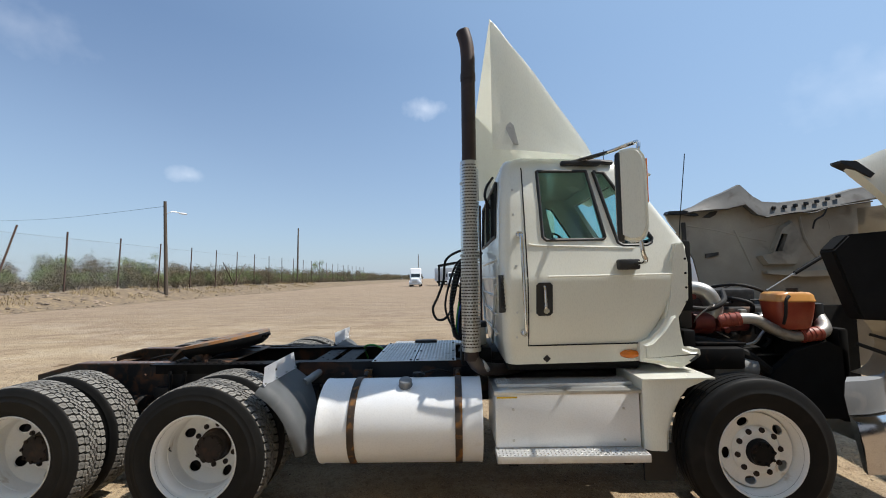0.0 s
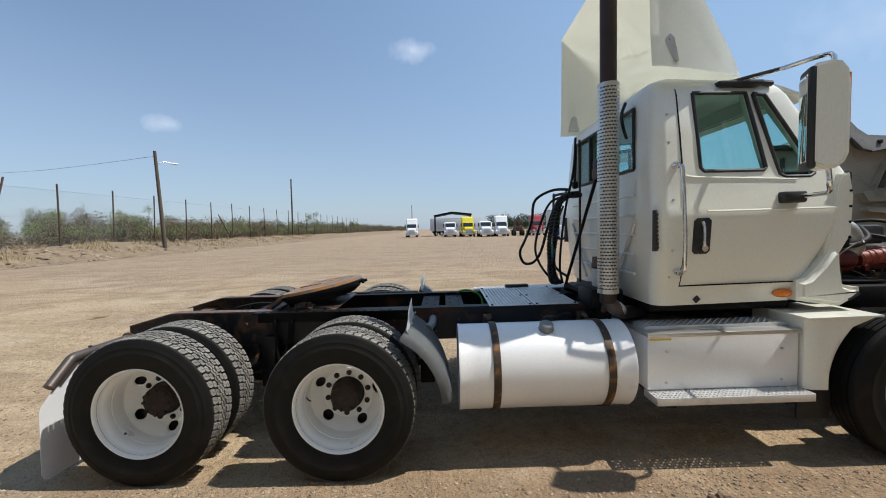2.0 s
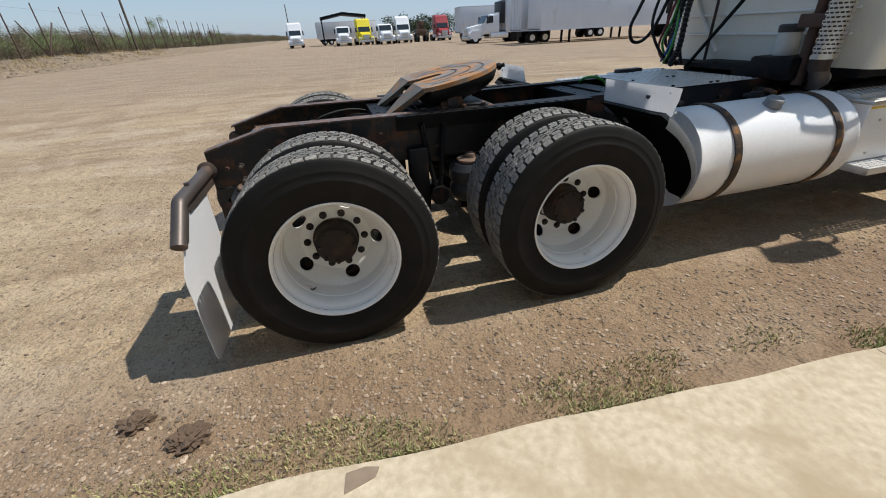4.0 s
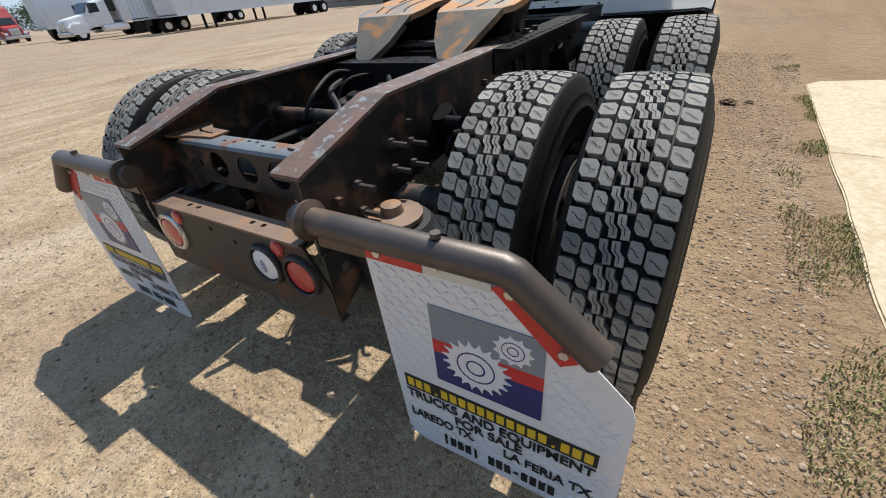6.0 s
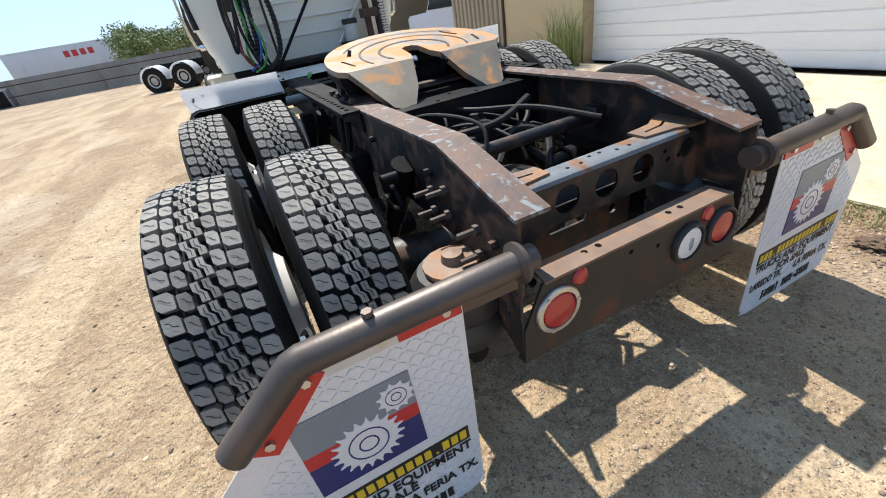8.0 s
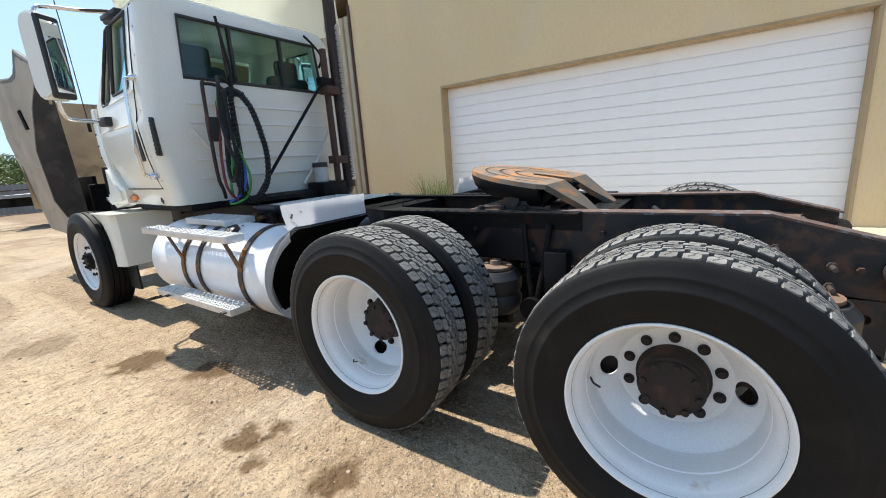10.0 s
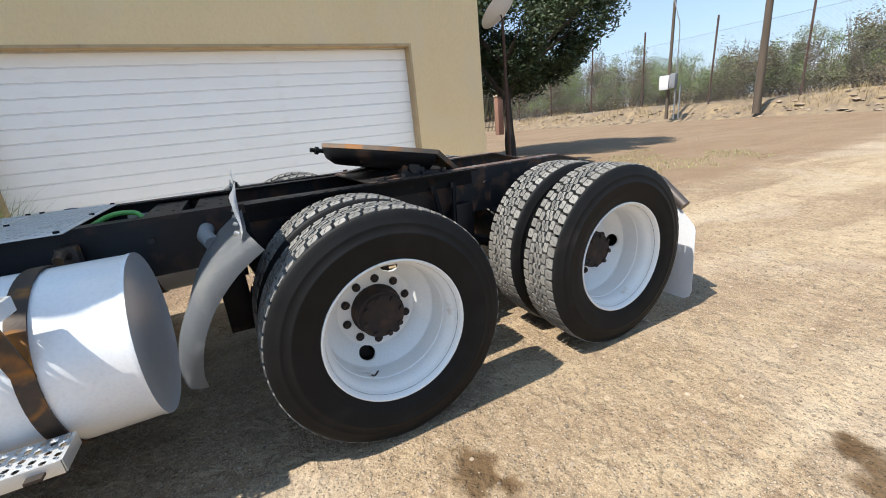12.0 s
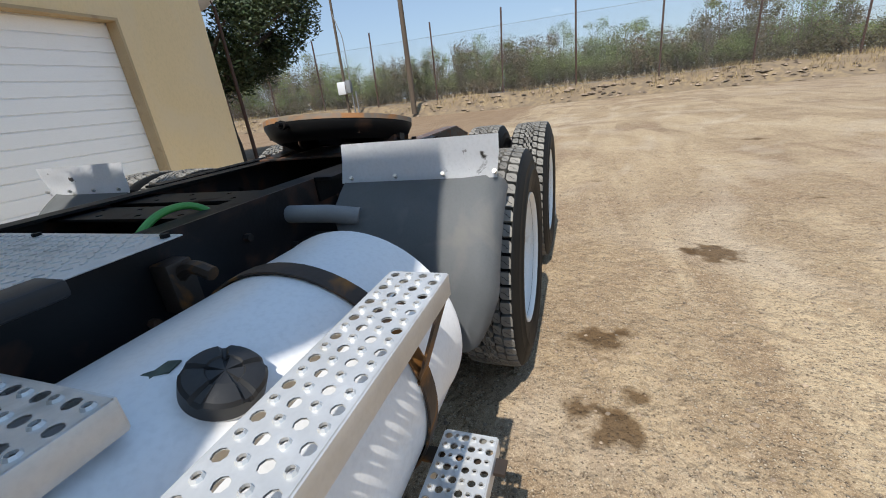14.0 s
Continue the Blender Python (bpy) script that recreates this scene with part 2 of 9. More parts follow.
ENGINE = surf("engine metal", (0.05, 0.05, 0.051), (0.018, 0.018, 0.018), 14, 0.45, 0.5, 0.25, 60, (0.14, 0.08, 0.05), 10, (0.55, 0.75), 0.8)
ENGRED = surf("red engine parts", (0.16, 0.025, 0.02), (0.1, 0.02, 0.016), 14, 0.5, 0.1, 0.2, 60)
HOODIN = surf("hood underside", (0.44, 0.38, 0.29), (0.31, 0.265, 0.2), 2.6, 0.7, 0, 0.15, 60, (0.13, 0.105, 0.08), 3, (0.58, 0.78), 0.55)
DUCT = surf("matt black duct", (0.008, 0.008, 0.008), (0.012, 0.012, 0.012), 6, 0.85, 0, 0.1, 80, spec=0.15)
TANKOR = surf("amber reservoir", (0.66, 0.34, 0.10), (0.58, 0.24, 0.07), 6, 0.3, 0, 0.03, 90, (0.8, 0.5, 0.15), 4, (0.5, 0.7))
SILIC = surf("red silicone hose", (0.30, 0.06, 0.035), (0.24, 0.045, 0.03), 12, 0.5, 0, 0.1, 90)
ALPIPE = surf("cast aluminium pipe", (0.5, 0.49, 0.47), (0.38, 0.37, 0.35), 12, 0.42, 0.75, 0.12, 80, (0.2, 0.17, 0.14), 9, (0.56, 0.75), 0.7)
STUCCO = surf("tan stucco", (0.74, 0.575, 0.335), (0.69, 0.53, 0.30), 0.9, 0.9, 0, 0.5, 45, (0.68, 0.55, 0.36), 1.3, (0.5, 0.75), streak=2, bumpd=0.006)
DOORW = surf("white door steel", (0.90, 0.90, 0.89), (0.88, 0.88, 0.87), 1.5, 0.42, 0, 0.02, 90, (0.78, 0.76, 0.72), 2.2, (0.62, 0.9), 0.5, streak=0.3)
TRIM = surf("tan door trim", (0.44, 0.33, 0.19), (0.38, 0.28, 0.16), 3, 0.8, 0, 0.2, 60, (0.25, 0.17, 0.1), 5, (0.58, 0.8))
SLAB = surf("pale concrete", (0.55, 0.47, 0.345), (0.40, 0.33, 0.225), 28, 0.9, 0, 0.35, 55, (0.36, 0.285, 0.185), 2.4, (0.5, 0.7), bumpd=0.006)
WOODP = surf("weathered pole wood", (0.12, 0.09, 0.065), (0.075, 0.058, 0.042), 5, 0.9, 0, 0.4, 60, streak=8)
POST = surf("rusty fence post", (0.10, 0.055, 0.04), (0.07, 0.042, 0.033), 7, 0.8, 0.2, 0.2, 60)
BARK = surf("dark bark", (0.055, 0.042, 0.032), (0.035, 0.028, 0.022), 12, 0.95, 0, 0.6, 40, streak=4)
LEAF = surf("dark oak leaves", (0.045, 0.07, 0.022), (0.028, 0.046, 0.015), 1.5, 0.6, 0, 0, 60, island=0.45)
BRUSHM = surf("thorn brush leaves", (0.13, 0.125, 0.066), (0.155, 0.125, 0.08), 0.35, 0.8, 0, 0, 60, (0.20, 0.15, 0.10), 0.5, (0.5, 0.64), island=0.35, spec=0.2)
MESQ = surf("mesquite leaves", (0.185, 0.24, 0.08), (0.15, 0.18, 0.07), 0.6, 0.75, 0, 0, 60, island=0.4)
TWIG = surf("dry twigs", (0.19, 0.155, 0.125), (0.13, 0.105, 0.085), 3, 0.9, 0, 0, 60)
GRASS = surf("grass", (0.23, 0.26, 0.09), (0.40, 0.34, 0.17), 3, 0.8, 0, 0, 60, island=0.4)
STRAW = surf("dry straw", (0.38, 0.285, 0.14), (0.26, 0.195, 0.105), 2, 0.9, 0, 0, 60, island=0.35)
CORRU = surf("weathered sheet fence", (0.30, 0.31, 0.32), (0.24, 0.25, 0.26), 0.7, 0.6, 0.3, 0.1, 30, (0.2, 0.17, 0.14), 1.2, (0.58, 0.8), streak=3)
TRUCKW = surf("far white paint", (0.78, 0.78, 0.78), (0.72, 0.72, 0.72), 0.6, 0.4, 0, 0, 30)
TRUCKY = surf("far yellow paint", (0.75, 0.62, 0.02), (0.7, 0.56, 0.02), 0.6, 0.4, 0, 0, 30)
TRUCKR = surf("far red paint", (0.35, 0.04, 0.04), (0.3, 0.035, 0.035), 0.6, 0.4, 0, 0, 30)
TRAILW = surf("trailer panel white", (0.68, 0.69, 0.70), (0.6, 0.61, 0.63), 0.5, 0.5, 0, 0, 30, (0.45, 0.42, 0.38), 0.8, (0.6, 0.85), streak=2)
DARKG = surf("dark glass", (0.02, 0.025, 0.03), (0.015, 0.02, 0.022), 3, 0.08, 0, 0, 30)
BLUEB = surf("blue plastic", (0.02, 0.15, 0.5), (0.02, 0.12, 0.42), 3, 0.5, 0, 0, 30)
STONE = surf("gravel stones", (0.34, 0.265, 0.19), (0.21, 0.155, 0.11), 9, 0.9, 0, 0.2, 60, island=0.5)
RUBBLE = surf("brown rubble", (0.27, 0.205, 0.145), (0.15, 0.11, 0.08), 5, 0.95, 0, 0.3, 40, island=0.6)
CLOD = surf("dark dirt clod", (0.13, 0.085, 0.055), (0.09, 0.06, 0.04), 14, 0.95, 0, 0.6, 50, bumpd=0.01)
# dark brown that carries the shade inside the hood, with some grime
HOODSHADE = surf("hood shade and grime", (0.06, 0.05, 0.042), (0.03, 0.026, 0.022), 4, 0.8, 0, 0.2, 60, (0.1, 0.085, 0.07), 5, (0.5, 0.7))
MIRROR = surf("mirror glass", (0.85, 0.87, 0.88), (0.84, 0.86, 0.87), 3, 0.03, 1.0, 0, 60)
PAPER = surf("faded label", (0.55, 0.55, 0.52), (0.48, 0.48, 0.46), 20, 0.7, 0, 0.05, 90)
BEDLINE = surf("beige ribbed steel", (0.46, 0.38, 0.26), (0.41, 0.335, 0.22), 2, 0.6, 0.1, 0.05, 40)


def glass_mat(name, tint, alpha_rough=0.02):
    m = bpy.data.materials.new(name)
    m.use_nodes = True
    n, l = m.node_tree.nodes, m.node_tree.links
    n.remove(n["Principled BSDF"])
    tr, gl, mx, fr = n.new("ShaderNodeBsdfTransparent"), n.new("ShaderNodeBsdfGlossy"), n.new("ShaderNodeMixShader"), n.new("ShaderNodeLayerWeight")
    tr.inputs["Color"].default_value = (*tint, 1)
    gl.inputs["Roughness"].default_value = alpha_rough
    fr.inputs["Blend"].default_value = 0.25
    pw = n.new("ShaderNodeMath")
    pw.operation = "POWER"
    l.new(fr.outputs["Facing"], pw.inputs[0])
    pw.inputs[1].default_value = 2.0
    ga = n.new("ShaderNodeMath")
    ga.operation = "MULTIPLY_ADD"
    l.new(pw.outputs[0], ga.inputs[0])
    ga.inputs[1].default_value, ga.inputs[2].default_value = 0.6, 0.03
    l.new(ga.outputs[0], mx.inputs[0])
    l.new(tr.outputs[0], mx.inputs[1])
    l.new(gl.outputs[0], mx.inputs[2])
    l.new(mx.outputs[0], n["Material Output"].inputs["Surface"])
    return m


GLASS = glass_mat("tinted window glass", (0.74, 0.90, 0.88))


def dirt_material():
    """Pale caliche dirt: broad tone patches, wheel-worn streaks, gravel grain and a few dark oil stains."""
    m = bpy.data.materials.new("caliche dirt")
    m.use_nodes = True
    n, l = m.node_tree.nodes, m.node_tree.links
    b = n["Principled BSDF"]
    co = n.new("ShaderNodeTexCoord")

    def tex(s, d, dist=0.0, sc=(1, 1, 1), rot=0.0):
        mp = n.new("ShaderNodeMapping")
        mp.inputs["Scale"].default_value = sc
        mp.inputs["Rotation"].default_value = (0, 0, rot)
        l.new(co.outputs["Object"], mp.inputs["Vector"])
        t = n.new("ShaderNodeTexNoise")
        t.inputs["Scale"].default_value, t.inputs["Detail"].default_value, t.inputs["Distortion"].default_value = s, d, dist
        l.new(mp.outputs["Vector"], t.inputs["Vector"])
        return t.outputs["Fac"]

    def ramp(src, lo, hi, top=1.0):
        r = n.new("ShaderNodeMapRange")
        r.inputs["From Min"].default_value, r.inputs["From Max"].default_value, r.inputs["To Max"].default_value = lo, hi, top
        l.new(src, r.inputs["Value"])
        return r.outputs["Result"]

    def mix(f, a, c):
        x = n.new("ShaderNodeMix")
        x.data_type = "RGBA"
        l.new(f, x.inputs["Factor"])
        for key, v in (("A", a), ("B", c)):
            if isinstance(v, tuple):
                x.inputs[key].default_value = (*v, 1)
            else:
                l.new(v, x.inputs[key])
        return x.outputs["Result"]

    col = mix(ramp(tex(0.35, 5, 0.4), 0.36, 0.62), (0.236, 0.165, 0.100), (0.392, 0.293, 0.179))
    col = mix(ramp(tex(1.2, 6, 0.8, (0.25, 1.4, 1), 0.5), 0.5, 0.68, 0.7), col, (0.206, 0.133, 0.078))
    col = mix(ramp(tex(0.9, 7, 0.9, (0.3, 1.5, 1), -0.25), 0.48, 0.58, 0.75), col, (0.478, 0.370, 0.235))
    col = mix(ramp(tex(2.6, 8, 1.2), 0.52, 0.66, 0.5), col, (0.431, 0.325, 0.197))
    col = mix(ramp(tex(7, 8, 0.5), 0.5, 0.72, 0.5), col, (0.201, 0.135, 0.081))
    col = mix(ramp(tex(110, 3), 0.48, 0.7, 0.45), col, (0.162, 0.113, 0.073))
    col = mix(ramp(tex(26, 5, 0.6), 0.53, 0.66, 0.4), col, (0.478, 0.370, 0.240))
    col = mix(ramp(tex(19, 6, 0.6), 0.55, 0.68, 0.55), col, (0.181, 0.121, 0.073))
    # pale worn patches and reddish-brown damp soil
    col = mix(ramp(tex(0.55, 9, 1.5, (0.7, 1.2, 1), 0.9), 0.52, 0.64, 0.5), col, (0.465, 0.384, 0.287))
    col = mix(ramp(tex(0.45, 9, 1.2, (1.2, 0.6, 1), 0.3), 0.54, 0.66, 0.65), col, (0.228, 0.151, 0.096))
    # gravel: small pale and dark stones
    vo = n.new("ShaderNodeTexVoronoi")
    vo.inputs["Scale"].default_value = 60
    l.new(co.outputs["Object"], vo.inputs["Vector"])
    bw = n.new("ShaderNodeRGBToBW")
    l.new(vo.outputs["Color"], bw.inputs["Color"])
    near = ramp(vo.outputs["Distance"], 0.34, 0.22)
    gm = n.new("ShaderNodeMath")
    gm.operation = "MULTIPLY"
    l.new(near, gm.inputs[0])
    l.new(ramp(bw.outputs["Val"], 0.58, 0.64, 0.9), gm.inputs[1])
    col = mix(gm.outputs[0], col, (0.498, 0.405, 0.299))
    gm2 = n.new("ShaderNodeMath")
    gm2.operation = "MULTIPLY"
    l.new(near, gm2.inputs[0])
    l.new(ramp(bw.outputs["Val"], 0.40, 0.34, 0.85), gm2.inputs[1])
    col = mix(gm2.outputs[0], col, (0.095, 0.068, 0.046))
    for sc_, lo, tone in ((23, 0.74, (0.450, 0.351, 0.248)), (33, 0.66, (0.125, 0.081, 0.052))):
        v2 = n.new("ShaderNodeTexVoronoi")
        v2.inputs["Scale"].default_value = sc_
        l.new(co.outputs["Object"], v2.inputs["Vector"])
        w2 = n.new("ShaderNodeRGBToBW")
        l.new(v2.outputs["Color"], w2.inputs["Color"])
        m2 = n.new("ShaderNodeMath")
        m2.operation = "MULTIPLY"
        l.new(ramp(v2.outputs["Distance"], 0.36, 0.26), m2.inputs[0])
        l.new(ramp(w2.outputs["Val"], lo, lo + 0.06, 0.45), m2.inputs[1])
        col = mix(m2.outputs[0], col, tone)
    # fine sharp grit
    col = mix(ramp(tex(240, 2), 0.56, 0.64, 0.5), col, (0.595, 0.497, 0.368))
    col = mix(ramp(tex(190, 3), 0.58, 0.66, 0.5), col, (0.080, 0.058, 0.040))
    # darker brown soil in the strip along the concrete
    sp = n.new("ShaderNodeSeparateXYZ")
    l.new(co.outputs["Object"], sp.inputs[0])
    sa = n.new("ShaderNodeMath")
    sa.operation = "MULTIPLY_ADD"
    l.new(tex(1.6, 5, 0.5), sa.inputs[0])
    sa.inputs[1].default_value = 0.8
    l.new(sp.outputs["Y"], sa.inputs[2])
    col = mix(ramp(sa.outputs[0], -0.5, -1.05, 0.72), col, (0.206, 0.135, 0.083))
    # browner ground colour further out in the yard
    sb = n.new("ShaderNodeMath")
    sb.operation = "MULTIPLY_ADD"
    l.new(tex(0.25, 6, 0.6), sb.inputs[0])
    sb.inputs[1].default_value = 9.0
    l.new(sp.outputs["Y"], sb.inputs[2])
    col = mix(ramp(sb.outputs[0], 10.0, 21.0, 0.6), col, (0.265, 0.197, 0.141))
    # oil stains
    for sx, sy, r in ((1.225, 1.53, 0.11), (1.09, 1.67, 0.07), (0.0, 2.36, 0.17), (0.03, 2.22, 0.06), (1.80, 1.58, 0.10), (1.72, 1.44, 0.07), (4.4, 1.80, 0.22), (2.69, 1.31, 0.14),
                      (1.6, 1.69, 0.05), (3.3, 1.5, 0.18), (-2.46, 1.66, 0.06), (-5.0, 4.2, 0.12), (-1.4, 3.5, 0.05)):
        sub = n.new("ShaderNodeVectorMath")
        sub.operation = "DISTANCE"
        sub.inputs[1].default_value = (sx, sy, 0)
        l.new(co.outputs["Object"], sub.inputs[0])
        ad = n.new("ShaderNodeMath")
        ad.operation = "MULTIPLY_ADD"
        l.new(tex(9, 4), ad.inputs[0])
        ad.inputs[1].default_value = 0.34
        l.new(sub.outputs["Value"], ad.inputs[2])
        col = mix(ramp(ad.outputs[0], r + 0.20, r + 0.125, 0.88 if r < 0.2 else 0.5), col, (0.100, 0.059, 0.027))
    l.new(col, b.inputs["Base Color"])
    b.inputs["Roughness"].default_value = 0.95
    b.inputs["Specular IOR Level"].default_value = 0.2
    ad = n.new("ShaderNodeMath")
    ad.operation = "ADD"
    md = n.new("ShaderNodeMath")
    md.operation = "MULTIPLY_ADD"
    l.new(tex(9, 8, 0.4), md.inputs[0])
    md.inputs[1].default_value = 3.0
    l.new(tex(45, 6), md.inputs[2])
    l.new(md.outputs[0], ad.inputs[0])
    nm = n.new("ShaderNodeMath")
    nm.operation = "MULTIPLY"
    l.new(gm.outputs[0], nm.inputs[0])
    nm.inputs[1].default_value = 1.0
    l.new(nm.outputs[0], ad.inputs[1])
    bp = n.new("ShaderNodeBump")
    bp.inputs["Strength"].default_value, bp.inputs["Distance"].default_value = 0.95, 0.018
    l.new(ad.outputs[0], bp.inputs["Height"])
    l.new(bp.outputs["Normal"], b.inputs["Normal"])
    return m


DIRT = dirt_material()
BANKM = surf("dry grass bank", (0.265, 0.195, 0.11), (0.165, 0.12, 0.08), 1.4, 0.95, 0, 0.3, 25, (0.16, 0.12, 0.08), 3.0, (0.46, 0.6), bumpd=0.02)


# ---- mesh helpers ----
RAKE = 0.0125  # the tractor stands slightly nose-up
def thing(name, at, label, category, group="", kind=""):
    ob = new(name)
    ob.location = at
    ob.empty_display_size = 0.1
    return tagged(ob, label, category, group, kind)


def mesh_of(name, bm, material, smooth=True, angle=35):
    me = bpy.data.meshes.new(name)
    bm.normal_update()
    if smooth:
        lim = radians(angle)
        for f in bm.faces:
            f.smooth = True
        for e in bm.edges:
            if len(e.link_faces) != 2 or e.calc_face_angle(0) > lim:
                e.smooth = False
    bm.to_mesh(me)
    bm.free()
    for mt in (material if isinstance(material, (list, tuple)) else [material]):
        me.materials.append(mt)
    return me


def origin_of(ob):
    p = Vector((0, 0, 0))
    while ob:
        p += ob.location
        ob = ob.parent
    return p


def part(name, bm, material, parent, label="", smooth=True, angle=35, local=False):
    """Links a bmesh as one mesh object under a thing or a part. Its points are given in the world unless local."""
    if not local:
        top = parent
        while top.parent:
            top = top.parent
        if top.name == "semi_truck":
            for v in bm.verts:
                v.co.z += RAKE * max(0.0, v.co.x - 1.4)
        bmesh.ops.translate(bm, vec=-origin_of(parent), verts=bm.verts)
    ob = new(name, mesh_of(name, bm, material, smooth, angle))
    ob.parent = parent
    return tagged(ob, label)


def parts_of(name, bm, material, parent, label="", smooth=True, angle=35, local=False):
    """Links every loose island of a bmesh as a part of its own."""
    left = set(bm.verts)
    while left:
        todo, isle = [left.pop()], []
        while todo:
            v = todo.pop()
            isle.append(v)
            for e in v.link_edges:
                w = e.other_vert(v)
                if w in left:
                    left.discard(w)
                    todo.append(w)
        one = bmesh.new()
        to = {v: one.verts.new(v.co) for v in isle}
        for f in {f for v in isle for f in v.link_faces}:
            one.faces.new([to[v] for v in f.verts])
        part(name, one, material, parent, label, smooth, angle, local)
    bm.free()


def solid(name, bm, material, label, category="", kind="", group="", smooth=True, angle=35):
    """A one-mesh thing; its points are given in the world."""
    ob = new(name, mesh_of(name, bm, material, smooth, angle))
    return tagged(ob, label, category, group, kind)


def box(bm, x0, x1, y0, y1, z0, z1, bevel=0.0, turn=None):
    m = Matrix.LocRotScale(((x0 + x1) / 2, (y0 + y1) / 2, (z0 + z1) / 2), None, (abs(x1 - x0), abs(y1 - y0), abs(z1 - z0)))
    vs = bmesh.ops.create_cube(bm, size=1, matrix=m)["verts"]
    if bevel:
        es = list({e for v in vs for e in v.link_edges})
        r = bmesh.ops.bevel(bm, geom=es, offset=bevel, segments=2, affect="EDGES", profile=0.5)
        vs = list({v for f in r["faces"] for v in f.verts} | {v for v in vs if v.is_valid})
    if turn is not None:
        bmesh.ops.transform(bm, matrix=turn, verts=vs)
    return vs


def ring_frame(d):
    d = d.normalized()
    a = Vector((0, 0, 1)) if abs(d.z) < 0.9 else Vector((1, 0, 0))
    u = d.cross(a).normalized()
    return u, d.cross(u).normalized()


def cyl(bm, p0, p1, r, seg=20, r2=None, caps=True):
    p0, p1 = Vector(p0), Vector(p1)
    u, v = ring_frame(p1 - p0)
    r2 = r if r2 is None else r2
    A, B = [], []
    for i in range(seg):
        a = 2 * math.pi * i / seg
        w = u * math.cos(a) + v * math.sin(a)
        A.append(bm.verts.new(p0 + w * r))
        B.append(bm.verts.new(p1 + w * r2))
    for i in range(seg):
        j = (i + 1) % seg
        bm.faces.new((A[i], B[i], B[j], A[j]))
    if caps:
        bm.faces.new(A)
        bm.faces.new(B[::-1])
    return A + B


def smooth_path(pts, n=6):
    pts = [Vector(p) for p in pts]
    out = []
    for i in range(len(pts) - 1):
        p0, p1, p2, p3 = pts[max(i - 1, 0)], pts[i], pts[i + 1], pts[min(i + 2, len(pts) - 1)]
        for k in range(n):
            t = k / n
            out.append(0.5 * ((2 * p1) + (p2 - p0) * t + (2 * p0 - 5 * p1 + 4 * p2 - p3) * t * t + (3 * p1 - p0 - 3 * p2 + p3) * t ** 3))
    out.append(pts[-1])
    return out


def tube(bm, pts, r, seg=10, curve=6, caps=True, radii=None):
    ps = smooth_path(pts, curve) if curve else [Vector(p) for p in pts]
    rings, u = [], None
    for i, p in enumerate(ps):
        d = (ps[min(i + 1, len(ps) - 1)] - ps[max(i - 1, 0)]).normalized()
        if u is None:
            u = ring_frame(d)[0]
        u = (u - d * u.dot(d)).normalized()
        v = d.cross(u)
        rr = radii[min(int(i * len(radii) / len(ps)), len(radii) - 1)] if radii else r
        rings.append([bm.verts.new(p + (u * math.cos(2 * math.pi * k / seg) + v * math.sin(2 * math.pi * k / seg)) * rr) for k in range(seg)])
    for a, b in zip(rings, rings[1:]):
        for k in range(seg):
            bm.faces.new((a[k], a[(k + 1) % seg], b[(k + 1) % seg], b[k]))
    if caps:
        bm.faces.new(rings[0][::-1])
        bm.faces.new(rings[-1])
    return [v for r_ in rings for v in r_]


def lathe(bm, prof, seg=48, closed=False, axis="y", at=(0, 0, 0)):
    """Revolves (radius, height along the axis) round the axis."""
    at = Vector(at)
    rings = []
    for r, h in prof:
        ring = []
        for k in range(seg):
            a = 2 * math.pi * k / seg
            c, s = r * math.cos(a), r * math.sin(a)
            ring.append(bm.verts.new(at + Vector({"y": (c, h, s), "z": (c, s, h), "x": (h, c, s)}[axis])))
        rings.append(ring)
    pairs = list(zip(rings, rings[1:])) + ([(rings[-1], rings[0])] if closed else [])
    for a, b in pairs:
        for k in range(seg):
            bm.faces.new((a[k], a[(k + 1) % seg], b[(k + 1) % seg], b[k]))
    return rings


def prism(bm, poly, axis, a0, a1):
    """A polygon, given in the two other axes in x, y, z order, extruded along the axis."""
    def at(p, a):
        return {"x": (a, p[0], p[1]), "y": (p[0], a, p[1]), "z": (p[0], p[1], a)}[axis]
    A = [bm.verts.new(at(p, a0)) for p in poly]
    B = [bm.verts.new(at(p, a1)) for p in poly]
    f0, f1 = bm.faces.new(A), bm.faces.new(B[::-1])
    for i in range(len(poly)):
        j = (i + 1) % len(poly)
        bm.faces.new((A[i], B[i], B[j], A[j]))
    bmesh.ops.recalc_face_normals(bm, faces=bm.faces[:])
    return A + B


def circle2(cx, cy, r, n=16, sx=1.0, a0=0.0):
    return [(cx + r * sx * math.cos(a0 + 2 * math.pi * i / n), cy + r * math.sin(a0 + 2 * math.pi * i / n)) for i in range(n)]


